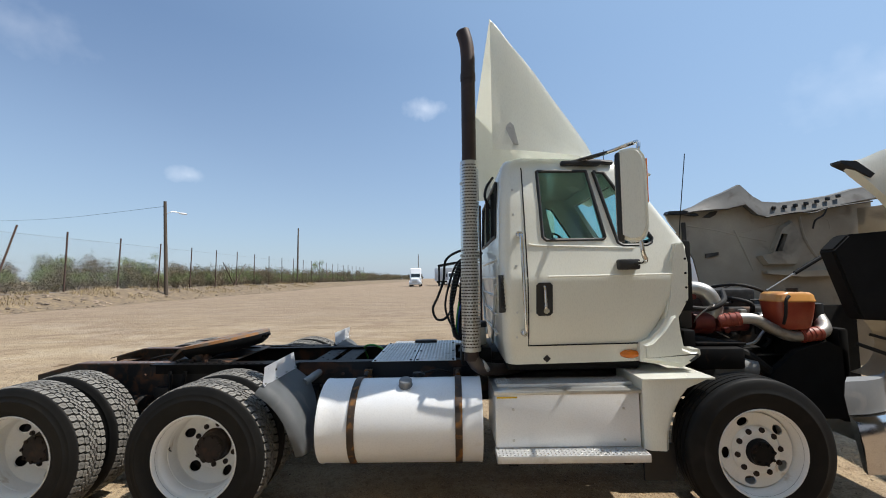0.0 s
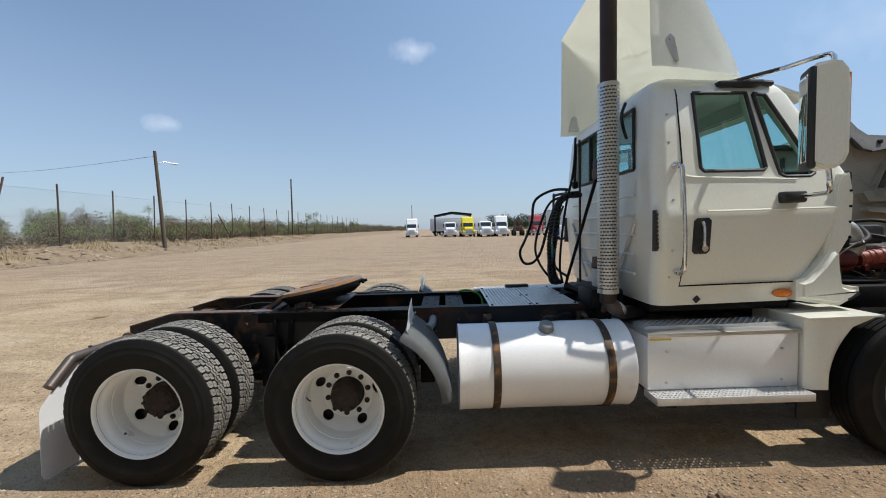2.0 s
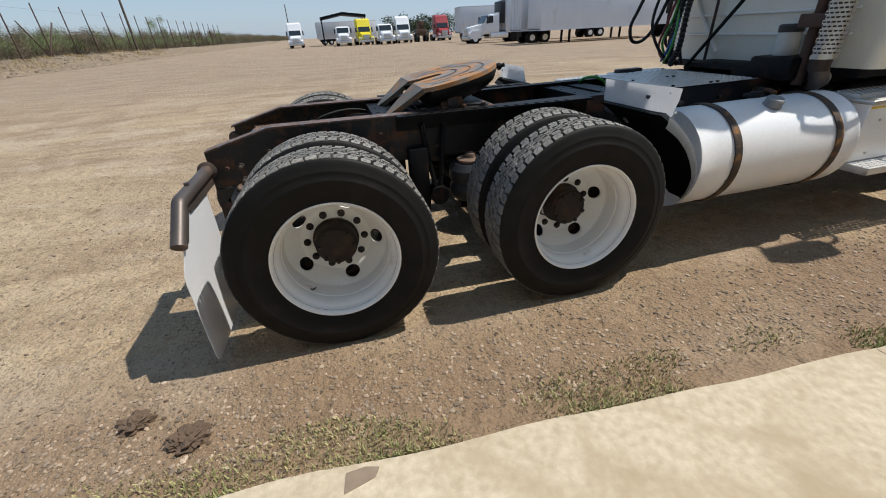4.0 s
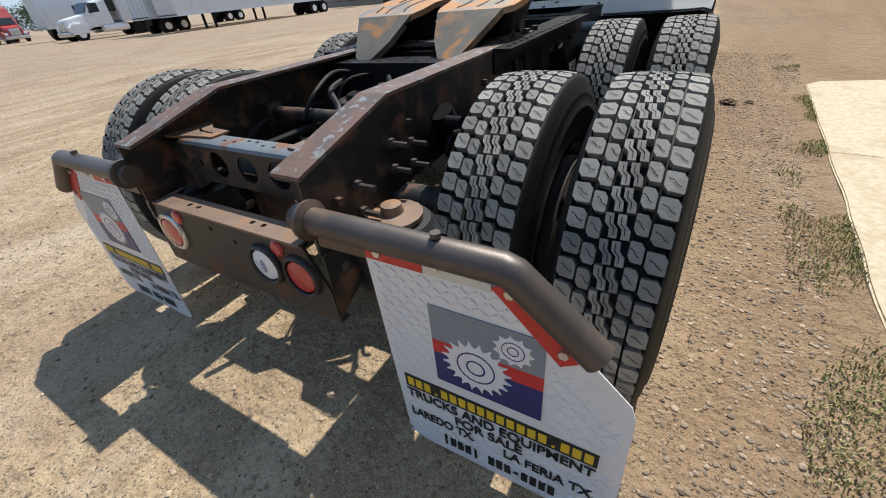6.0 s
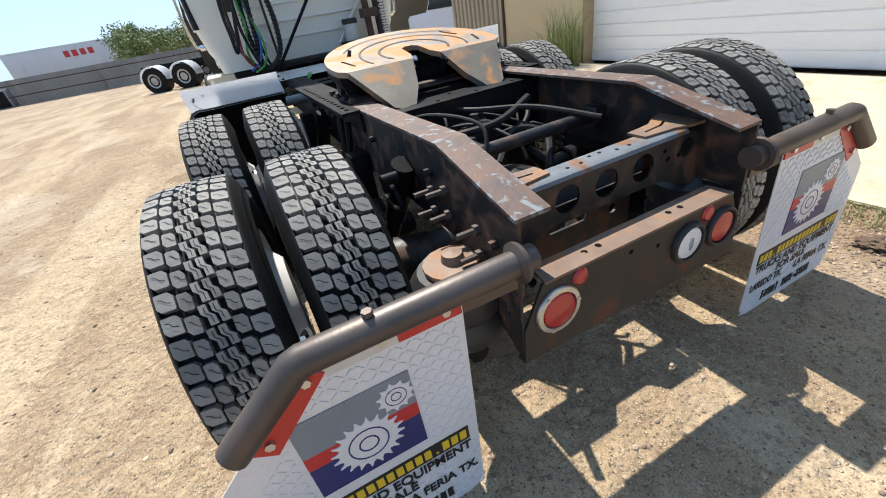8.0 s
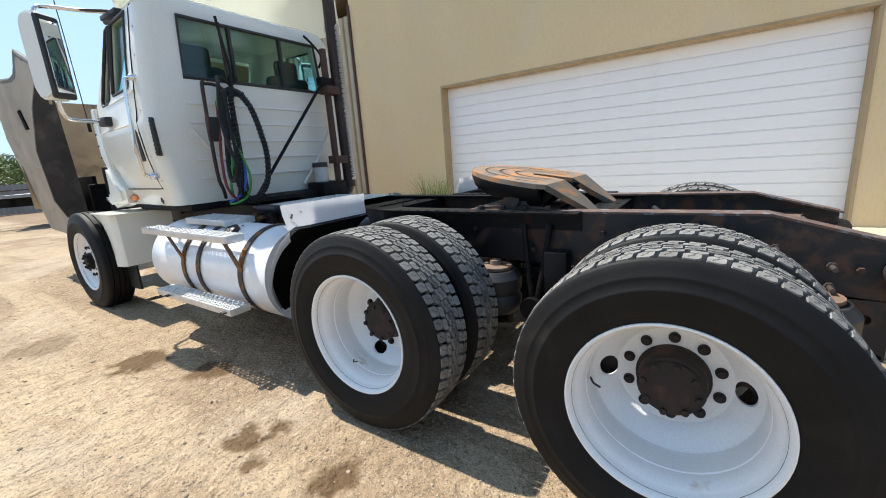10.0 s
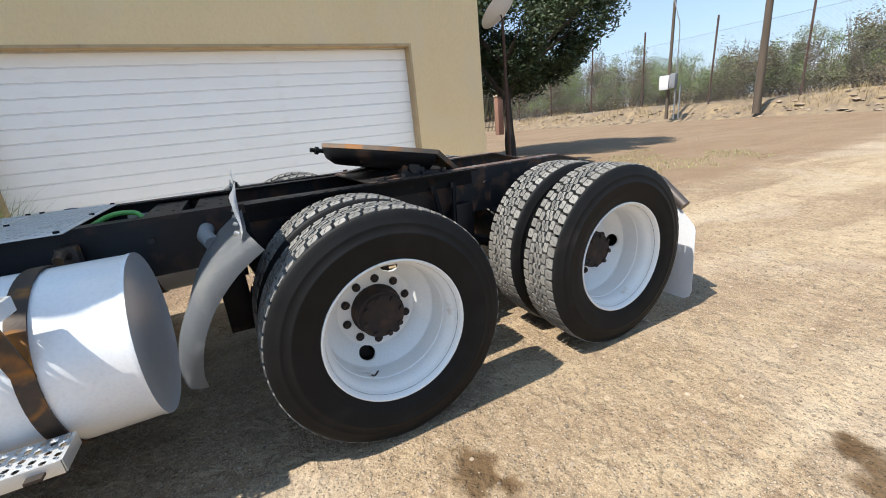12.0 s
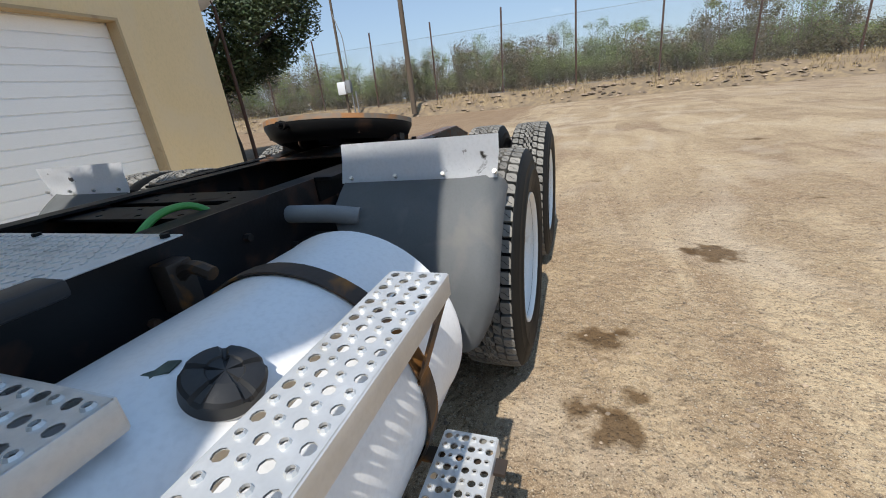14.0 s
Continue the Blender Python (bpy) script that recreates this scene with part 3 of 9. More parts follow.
def holed(bm, outer, holes, axis, a0, a1):
    """A flat plate of thickness a1 - a0 with holes right through it."""
    def at(p, a):
        return {"x": (a, p[0], p[1]), "y": (p[0], a, p[1]), "z": (p[0], p[1], a)}[axis]
    es, old = [], set(bm.faces)
    for loop in [outer, *holes]:
        vs = [bm.verts.new(at(p, a0)) for p in loop]
        es += [bm.edges.new((vs[i], vs[(i + 1) % len(vs)])) for i in range(len(vs))]
    bmesh.ops.triangle_fill(bm, use_beauty=True, use_dissolve=False, edges=es)
    faces = [f for f in bm.faces if f not in old]
    r = bmesh.ops.extrude_face_region(bm, geom=faces)
    up = [v for v in r["geom"] if isinstance(v, bmesh.types.BMVert)]
    d = Vector(at((0, 0), a1)) - Vector(at((0, 0), a0))
    bmesh.ops.translate(bm, vec=d, verts=up)
    bmesh.ops.recalc_face_normals(bm, faces=[f for f in bm.faces if f not in old])
    return [v for f in bm.faces if f not in old for v in f.verts]


def perforated(bm, w, h, nx, ny, r, thick, stagger=False, small=0.0):
    """A w by h sheet in the xy plane, pierced by nx by ny round holes; every other hole may be smaller."""
    dx, dy = w / nx, h / ny
    for side, z in ((1, thick), (-1, 0.0)):
        for i in range(nx):
            for j in range(ny):
                cx, cy = (i + 0.5) * dx, (j + 0.5) * dy
                rr = small if small and (i + j) % 2 else r
                sq = [bm.verts.new((cx + sx * dx / 2, cy + sy * dy / 2, z)) for sx, sy in ((1, 0), (1, 1), (0, 1), (-1, 1), (-1, 0), (-1, -1), (0, -1), (1, -1))]
                ho = [bm.verts.new((cx + rr * math.cos(k * math.pi / 4), cy + rr * math.sin(k * math.pi / 4), z)) for k in range(8)]
                for k in range(8):
                    f = (sq[k], sq[(k + 1) % 8], ho[(k + 1) % 8], ho[k])
                    bm.faces.new(f if side > 0 else f[::-1])


def loft(bm, rings, closed=True, cap=False):
    R = [[bm.verts.new(p) for p in ring] for ring in rings]
    n = len(R[0])
    for a, b in zip(R, R[1:]):
        for k in range(n if closed else n - 1):
            bm.faces.new((a[k], a[(k + 1) % n], b[(k + 1) % n], b[k]))
    if cap:
        bm.faces.new(R[0][::-1])
        bm.faces.new(R[-1])
    return [v for r in R for v in r]


def hexnut(bm, c, axis, r=0.016, h=0.02):
    c = Vector(c)
    cyl(bm, c, c + Vector(axis) * h, r, 6)


def letters(text, size, material, parent, m, name="lettering", label="", width=0.1):
    cu = bpy.data.curves.new(name, "FONT")
    cu.body, cu.size, cu.extrude, cu.align_x, cu.offset = text, size, 0.0004, "CENTER", size * 0.028
    cu.materials.append(material)
    tmp = new("tmp", cu)
    bpy.context.view_layer.update()
    me = bpy.data.meshes.new_from_object(tmp.evaluated_get(bpy.context.evaluated_depsgraph_get()))
    bpy.data.objects.remove(tmp)
    wide = max(v.co.x for v in me.vertices) - min(v.co.x for v in me.vertices)
    me.transform(m @ Matrix.Diagonal((width / wide, 1, 1, 1)))
    me.transform(Matrix.Translation(-origin_of(parent)))
    ob = new(name, me)
    ob.parent = parent
    return tagged(ob, label)


def cut(bm, cutters, name="tmp"):
    """The closed mesh bm less the closed meshes of cutters, as a new bmesh."""
    a = new(name, mesh_of(name, bm, [], False))
    gone = [a]
    for c in cutters:
        k = new(name, mesh_of(name, c, [], False))
        gone.append(k)
        md = a.modifiers.new("cut", "BOOLEAN")
        md.operation, md.object, md.solver = "DIFFERENCE", k, "EXACT"
    bpy.context.view_layer.update()
    me = bpy.data.meshes.new_from_object(a.evaluated_get(bpy.context.evaluated_depsgraph_get()))
    out = bmesh.new()
    out.from_mesh(me)
    for o in gone:
        bpy.data.objects.remove(o)
    return out

# ---- ground ----
def ground_height(x, y):
    h = 0.02 * noise.noise((x * 0.35, y * 0.35, 1.3)) + 0.008 * noise.noise((x * 1.7, y * 1.7, 4.1))
    near = min(1.0, max(0.0, (abs(y) - 1.6) / 2)) if -2 < x < 7 else 1.0
    h *= 0.35 + 0.65 * near
    rise = RAKE * min(4.0, max(0.0, x - 1.4)) * min(1.0, max(0.0, (y + 1.9) / 0.6))
    return h - 0.01 + rise


def axis_steps():
    near = [i * 0.2 for i in range(-60, 61)]
    far, step, v = [], 0.4, 12.0
    while v < 1500:
        step *= 1.22
        v += step
        far.append(v)
    return [-v for v in reversed(far)] + near + far


bm = bmesh.new()
steps = axis_steps()
grid = [[bm.verts.new((x + 1.5, y, ground_height(x + 1.5, y) if max(abs(x), abs(y)) < 60 else -0.01)) for y in steps] for x in steps]
for i in range(len(steps) - 1):
    for j in range(len(steps) - 1):
        bm.faces.new((grid[i][j], grid[i + 1][j], grid[i + 1][j + 1], grid[i][j + 1]))
solid("ground", bm, DIRT, "pale dry caliche dirt yard with gravel and oil stains", "ground", "structure")

# ---- the tractor ----
truck = thing("semi_truck", (2.5, 0, 0), "white day-cab tractor unit with its hood tilted open on the dirt", "truck")
AXLES = (0.0, 1.32)
STEER = 5.25

# frame rails: C sections whose tails bend down
for s in (-1, 1):
    bm = bmesh.new()
    front = [(0.6, 0.985), (6.35, 0.985), (6.35, 0.715), (0.6, 0.715)]
    prism(bm, front, "y", s * 0.43, s * 0.42)
    rail = part("frame_rail", bm, RAILB, truck, "black frame rail with rusty patches")
    bm = bmesh.new()
    prism(bm, [(-0.645, 0.885), (-0.28, 0.985), (0.6, 0.985), (0.6, 0.715), (-0.15, 0.715), (-0.645, 0.675)], "y", s * 0.43, s * 0.42)
    part("rail_tail", bm, RUSTY, rail, "rust-brown bent rail tail")
    bm = bmesh.new()
    for a, b in (((-0.645, 0.885), (-0.28, 0.985)), ((-0.28, 0.985), (0.62, 0.985))):
        prism(bm, [(a[0], a[1]), (b[0], b[1]), (b[0], b[1] + 0.010), (a[0], a[1] + 0.010)], "y", s * 0.435, s * 0.335)
    part("worn_flange", bm, RAILTOP, rail, "rail top worn to bare and rusty steel")
    bm = bmesh.new()
    prism(bm, [(0.62, 0.975), (6.35, 0.975), (6.35, 0.985), (0.62, 0.985)], "y", s * 0.42, s * 0.335)
    prism(bm, [(-0.1, 0.715), (6.35, 0.715), (6.35, 0.725), (-0.1, 0.725)], "y", s * 0.42, s * 0.335)
    part("flange", bm, BLACK, rail)
    # slotted angle under the fifth wheel
    bm = bmesh.new()
    holes = [circle2(0.52 + 0.07 * k, s * 0.475, 0.012, 8, 1.6) for k in range(16)]
    holed(bm, [(0.45, s * 0.432), (1.75, s * 0.432), (1.75, s * 0.515), (0.45, s * 0.515)], holes, "z", 0.985, 0.997)
    box(bm, 0.45, 1.75, s * 0.432, s * 0.442, 0.90, 0.986)
    part("mounting_angle", bm, BLACK, rail, "slotted mounting angle")
    # bolts along the web
    for k in range(22):
        bm = bmesh.new()
        hexnut(bm, (-0.55 + 0.3 * k + 0.05 * (k % 3), s * 0.43, 0.79 + 0.1 * ((k * 7) % 2)), (0, s, 0), 0.013, 0.022)
        part("rail_bolt", bm, RUSTY, rail)
    for dx, dz in ((-0.47, 0.80), (-0.47, 0.72), (-0.30, 0.86), (-0.30, 0.78), (-0.2, 0.83), (-0.2, 0.76)):
        bm = bmesh.new()
        cyl(bm, (dx, s * 0.43, dz), (dx, s * 0.50, dz), 0.009, 8)
        hexnut(bm, (dx, s * 0.432, dz), (0, s, 0), 0.016, 0.018)
        part("rail_bolt", bm, PIPE, rail, "protruding steel bolt")

# cross members
bm = bmesh.new()
holes = [circle2(-0.15 + 0.15 * k, 0.797, 0.045, 20) for k in range(3)] + [circle2(y, 0.795, 0.010, 8) for y in (-0.31, -0.26, 0.25, 0.30)] + [circle2(-0.345, 0.81, 0.032, 14), circle2(-0.24, 0.825, 0.008, 8)]
holed(bm, [(-0.42, 0.66), (-0.33, 0.685), (-0.24, 0.725), (0.24, 0.725), (0.33, 0.685), (0.42, 0.66), (0.42, 0.83), (0.36, 0.862), (-0.36, 0.862), (-0.42, 0.83)], holes, "x", -0.495, -0.487)
cm = part("rear_crossmember", bm, RUSTY, truck, "rusty crossmember pierced by three round holes")
bm = bmesh.new()
prism(bm, [(-0.50, 0.858), (-0.494, 0.868), (-0.485, 0.872), (-0.42, 0.872), (-0.411, 0.866), (-0.41, 0.74), (-0.416, 0.74), (-0.417, 0.862), (-0.487, 0.863)], "y", -0.34, 0.34)
part("crossmember_flange", bm, WORNTOP, cm, "blue-grey crossmember top worn to steel")
bm = bmesh.new()
box(bm, -0.487, -0.41, -0.25, 0.25, 0.725, 0.733)
part("crossmember_flange", bm, RUSTY, cm)
for s in (-1, 1):
    bm = bmesh.new()
    holed(bm, [(-0.50, s * 0.41), (-0.495, s * 0.355), (-0.475, s * 0.30), (-0.462, s * 0.185), (-0.395, s * 0.185), (-0.385, s * 0.29), (-0.345, s * 0.36), (-0.335, s * 0.41)],
          [[(-0.437, s * 0.22), (-0.430, s * 0.30), (-0.405, s * 0.35), (-0.398, s * 0.345), (-0.419, s * 0.30), (-0.428, s * 0.22)]], "z", 0.8725, 0.880)
    part("gusset", bm, GUSSET, cm, "bare rusty gusset plate")
    bm = bmesh.new()
    for x, y in ((-0.46, 0.12), (-0.44, 0.02), (-0.46, -0.07)):
        cyl(bm, (x, s * y, 0.872), (x, s * y, 0.8735), 0.006, 8)
    parts_of("bolt_hole", bm, BLACK, cm)
bm = bmesh.new()
tube(bm, [(-0.05, -0.40, 0.84), (-0.05, 0.40, 0.84)], 0.026, 12, 0)
box(bm, -0.09, -0.01, -0.42, -0.36, 0.80, 0.88, 0.008)
box(bm, -0.09, -0.01, 0.36, 0.42, 0.80, 0.88, 0.008)
part("torque_rod", bm, RUSTY, truck)
for cx, z1 in ((0.42, 0.965), (0.66, 0.975), (1.9, 0.97), (2.12, 0.97), (3.4, 0.95), (4.6, 0.9)):
    bm = bmesh.new()
    holes = [circle2(cx - 0.04 + 0.08 * (k % 2), -0.3 + 0.1 * k, 0.012, 8) for k in range(7)]
    holed(bm, [(cx - 0.08, -0.42), (cx + 0.08, -0.42), (cx + 0.08, 0.42), (cx - 0.08, 0.42)], holes, "z", z1 - 0.01, z1)
    box(bm, cx - 0.08, cx - 0.07, -0.42, 0.42, z1 - 0.2, z1 - 0.008)
    part("crossmember", bm, BLACK, truck)

# end plate with lamps
LAMP_Z = 0.587
bm = bmesh.new()
holed(bm, [(-0.435, 0.45), (0.435, 0.45), (0.43, 0.56), (0.368, 0.69), (-0.368, 0.69), (-0.43, 0.56)],
      [circle2(y, LAMP_Z, 0.058, 20) for y in (-0.333, -0.182, 0.322)] + [circle2(y, z, 0.008, 8) for y, z in ((-0.05, 0.63), (0.06, 0.655))], "x", -0.650, -0.642)
box(bm, -0.648, -0.615, -0.435, 0.435, 0.443, 0.451)
endplate = part("end_plate", bm, ENDP, truck, "rust-streaked black steel end plate")
bm = bmesh.new()
holed(bm, [(-0.656, -0.362), (-0.575, -0.352), (-0.575, 0.352), (-0.656, 0.366)], [circle2(-0.615, y, 0.010, 8) for y in (-0.175, -0.125, 0.15, 0.20)], "z", 0.690, 0.698)
part("ledge", bm, GUSSET, endplate, "bare rusty ledge")
for y, m, lb in ((-0.333, REDL, "round red tail lamp"), (-0.182, WHITEL, "round clear reversing lamp"), (0.322, REDL, "round red tail lamp in a steel ring")):
    bm = bmesh.new()
    lathe(bm, [(0.0, -0.666), (0.025, -0.6655), (0.050, -0.6615), (0.055, -0.655), (0.055, -0.64), (0.0, -0.64)], 32, axis="x", at=(0, y, LAMP_Z))
    lamp = part("tail_lamp", bm, m, endplate, lb)
    bm = bmesh.new()
    if y > 0:
        lathe(bm, [(0.0555, -0.650), (0.057, -0.661), (0.070, -0.660), (0.073, -0.655), (0.073, -0.6505)], 36, axis="x", at=(0, y, LAMP_Z))
        for k in range(3):
            a = k * 2.1 + 0.9
            cyl(bm, (-0.660, y + 0.064 * math.cos(a), LAMP_Z + 0.064 * math.sin(a)), (-0.664, y + 0.064 * math.cos(a), LAMP_Z + 0.064 * math.sin(a)), 0.006, 8)
        part("lamp_ring", bm, STEEL, endplate, "steel lamp ring")
    else:
        lathe(bm, [(0.0555, -0.650), (0.0565, -0.665), (0.061, -0.668), (0.067, -0.664), (0.070, -0.655), (0.070, -0.6505)], 36, axis="x", at=(0, y, LAMP_Z))
        part("lamp_ring", bm, BLKPL, endplate, "black rubber lamp grommet")
    bm = bmesh.new()
    for k in range(-3, 4):
        w = 0.040 - 0.004 * k * k * 0.5
        box(bm, -0.6675, -0.6655, y - w * 0.28, y + w * 0.28, LAMP_Z + 0.0065 * k - 0.001, LAMP_Z + 0.0065 * k + 0.001)
    if m is WHITEL:
        parts_of("lens_rib", bm, PLASTIC, lamp)
    else:
        bm.free()
for y in (-0.257, 0.247):
    bm = bmesh.new()
    lathe(bm, [(0, -0.660), (0.020, -0.658), (0.026, -0.652), (0.026, -0.6502), (0, -0.6502)], 18, axis="x", at=(0, y, 0.660))
    part("reflector", bm, REDL, endplate, "small red reflector")
# bracket ears that tie the end plate to the rails
for s in (-1, 1):
    bm = bmesh.new()
    holed(bm, [(-0.645, 0.46), (-0.46, 0.56), (-0.40, 0.675), (-0.645, 0.675)], [circle2(-0.58, 0.60, 0.02, 10)], "y", s * 0.436, s * 0.428)
    part("end_bracket", bm, RUSTY, endplate, "rusty side bracket of the end plate")


# ---- wheels ----
DRIVE_R = 0.97  # the drive tyres are lower than the steer tyres
def tyre_mesh():
    bm = bmesh.new()
    half = [(0.285, 0.100), (0.292, 0.112), (0.305, 0.118), (0.322, 0.1245), (0.325, 0.126), (0.328, 0.1255), (0.33, 0.127), (0.37, 0.136), (0.405, 0.137), (0.408, 0.1385), (0.415, 0.1385), (0.418, 0.136),
            (0.445, 0.129), (0.449, 0.1295), (0.455, 0.128), (0.458, 0.126), (0.478, 0.121), (0.494, 0.1135), (0.5025, 0.108), (0.503, 0.1045), (0.486, 0.100), (0.487, 0.05), (0.4875, 0.0)]
    half = [(0.285 + (r - 0.285) * DRIVE_R, y) for r, y in half]
    prof = half + [(r, -y) for r, y in reversed(half[:-1])]
    lathe(bm, prof, 72)
    return mesh_of("tyre", bm, RUBBER, True, 50)


def tread_mesh():
    """Blocks standing proud of the casing: two shoulder rows a side and a zigzag of narrow ribs between them."""
    verts, faces = [], []
    pitches, r0, r1 = 55, 0.480, 0.506
    dark = []

    def sipe(pts):
        for (u0, y0), (u1, y1) in zip(pts, pts[1:]):
            n0, w = len(verts), 0.0009
            L = math.hypot(u1 - u0, y1 - y0)
            du, dy = -(y1 - y0) / L * w, (u1 - u0) / L * w
            for u, y in ((u0 + du, y0 + dy), (u0 - du, y0 - dy), (u1 - du, y1 - dy), (u1 + du, y1 + dy)):
                rr = r1 + 0.0009 - 0.006 * (abs(y) / 0.108) ** 4
                verts.append((rr * math.cos(u / 0.498), y, rr * math.sin(u / 0.498)))
            dark.append(len(faces))
            faces.append((n0, n0 + 1, n0 + 2, n0 + 3))

    def block(poly):
        n0 = len(verts)
        for r in (r0, r1):
            cx, cy = sum(p[0] for p in poly) / len(poly), sum(p[1] for p in poly) / len(poly)
            k = 1.0 if r == r0 else 0.965
            for u, y in poly:
                u2, y2 = cx + (u - cx) * k, cy + (y - cy) * k
                a = u2 / 0.498
                rr = r - (0.006 * (abs(y2) / 0.108) ** 4 if r == r1 else 0)
                verts.append((rr * math.cos(a), y2, rr * math.sin(a)))
        n = len(poly)
        faces.append(tuple(range(n0 + n, n0 + 2 * n)))
        for i in range(n):
            j = (i + 1) % n
            faces.append((n0 + i, n0 + j, n0 + n + j, n0 + n + i))

    p = 2 * math.pi * 0.498 / pitches
    for i in range(pitches):
        u = i * p
        for s in (1, -1):
            turned = lambda pts: [(u + s * q * p, s * y) for q, y in pts]
            block(turned([(0.0, 0.104), (0.03, 0.107), (0.60, 0.107), (0.80, 0.098), (0.83, 0.068), (0.79, 0.065), (0.23, 0.065), (0.03, 0.075)]))
            sipe(turned([(0.24, 0.099), (0.30, 0.091), (0.46, 0.083), (0.53, 0.072)]))
            block(turned([(0.28, 0.058), (0.31, 0.061), (0.87, 0.061), (1.07, 0.053), (1.10, 0.034), (1.06, 0.031), (0.51, 0.031), (0.30, 0.039)]))
            sipe(turned([(0.52, 0.053), (0.58, 0.047), (0.76, 0.040), (0.83, 0.032)]))
            mid = [(0.03, 0.0205), (0.40, 0.0190), (0.60, 0.0075), (0.97, 0.0060)]
            block(turned([(q, y + 0.0080) for q, y in mid] + [(q, y - 0.0095) for q, y in reversed(mid)]))
            sipe(turned([(0.16, 0.0172), (0.43, 0.0160), (0.59, 0.0060), (0.86, 0.0048)]))
    me = bpy.data.meshes.new("tread")
    me.from_pydata(verts, [], faces)
    me.materials.append(TREAD)
    me.materials.append(RUBBER)
    for i in dark:
        me.polygons[i].material_index = 1
    t = bmesh.new()
    t.from_mesh(me)
    bmesh.ops.recalc_face_normals(t, faces=t.faces[:])
    t.to_mesh(me)
    t.free()
    return me


def ribbed_tyre_mesh():
    bm = bmesh.new()
    half = [(0.285, 0.100), (0.292, 0.112), (0.305, 0.118), (0.33, 0.127), (0.37, 0.136), (0.405, 0.137), (0.408, 0.1385), (0.415, 0.1385), (0.418, 0.136),
            (0.445, 0.129), (0.476, 0.121), (0.496, 0.112), (0.503, 0.104), (0.506, 0.072), (0.494, 0.070), (0.494, 0.063), (0.508, 0.061), (0.509, 0.028), (0.497, 0.026), (0.497, 0.019), (0.510, 0.017), (0.510, 0.0)]
    lathe(bm, half + [(r, -y) for r, y in reversed(half[:-1])], 72)
    return mesh_of("ribbed_tyre", bm, RUBBER, True, 40)


def rim_mesh(disc_y, convex=0.0, hand_holes=5, dish=0.0):
    """A steel disc wheel; outside is +y. The disc stands at disc_y, dished back from the barrel, and has hand holes."""
    bm = bmesh.new()
    prof = [(0.284, 0.104), (0.293, 0.112), (0.299, 0.118), (0.298, 0.123), (0.293, 0.124), (0.287, 0.118), (0.281, 0.104), (0.279, 0.088), (0.272, 0.074), (0.262, 0.06), (0.2575, 0.03),
            (0.2565, 0.012), (0.2535, 0.008), (0.2525, -0.04), (0.2530, -0.09), (0.262, -0.10), (0.274, -0.108), (0.281, -0.114), (0.293, -0.120), (0.298, -0.124)]
    lathe(bm, prof, 72)
    face = bmesh.new()
    angles = [2 * math.pi * k / hand_holes + (0.35 if hand_holes == 5 else 0.0) for k in range(hand_holes)]
    holes = [[(math.cos(a) * u - math.sin(a) * v + 0.205 * math.cos(a), math.sin(a) * u + math.cos(a) * v + 0.205 * math.sin(a)) for u, v in circle2(0, 0, 0.040, 20, 0.72)] for a in angles]
    holes += [circle2(0, 0, 0.178, 40)]
    holed(face, circle2(0, 0, 0.248, 48), holes, "y", disc_y, disc_y - 0.012)
    for v in face.verts:
        r = math.hypot(v.co.x, v.co.z)
        v.co.y += dish * max(0.0, (r - 0.178) / 0.070) ** 1.3
    lathe(face, [(0.178, disc_y), (0.165, disc_y - 0.002), (0.10, disc_y - 0.002), (0.085, disc_y - 0.004), (0.085, disc_y - 0.014), (0.178, disc_y - 0.012)], 40)
    tmp = bpy.data.meshes.new("tmp")
    face.to_mesh(tmp)
    face.free()
    bm.from_mesh(tmp)
    sgn = 1 if disc_y < 0.03 else -1
    y1 = disc_y + dish
    lathe(bm, [(0.247, y1), (0.2505, y1 + 0.004 * sgn), (0.2535, y1 + 0.02 * sgn), (0.2555, y1 + 0.07 * sgn)], 48)
    if convex:
        lathe(bm, [(0.165, disc_y + 0.0), (0.155, disc_y + convex * 0.6), (0.14, disc_y + convex), (0.09, disc_y + convex), (0.085, disc_y)], 40)
    for v in bm.verts:
        v.co.x *= 1.018
        v.co.z *= 1.018
    return mesh_of("wheel", bm, RIMW, True, 30)


def hub_mesh(y0, length, r):
    bm = bmesh.new()
    lathe(bm, [(r * 1.12, y0 - 0.012), (r * 1.12, y0 + 0.006), (r * 1.08, y0 + 0.012), (r * 1.02, y0 + 0.02), (r, y0 + length * 0.75), (r * 0.93, y0 + length * 0.8), (r * 0.9, y0 + length * 0.93), (r * 0.72, y0 + length),
               (r * 0.3, y0 + length), (0, y0 + length * 0.97)], 32)
    for k in range(8):
        a = 2 * math.pi * k / 8 + 0.2
        hexnut(bm, (r * 0.8 * math.cos(a), y0 + length * 0.93, r * 0.8 * math.sin(a)), (0, 1, 0), 0.012, 0.016)
    return mesh_of("hub", bm, HUB, True, 35)


def nuts_mesh(y, r=0.1425):
    bm = bmesh.new()
    for k in range(1):
        c = Vector((0, y, 0))
        cyl(bm, c - Vector((0, 0.006, 0)), c + Vector((0, 0.003, 0)), 0.019, 14)
        hexnut(bm, c, (0, 1, 0), 0.013, 0.012)
    return mesh_of("wheel_nut", bm, HUB, True, 30)


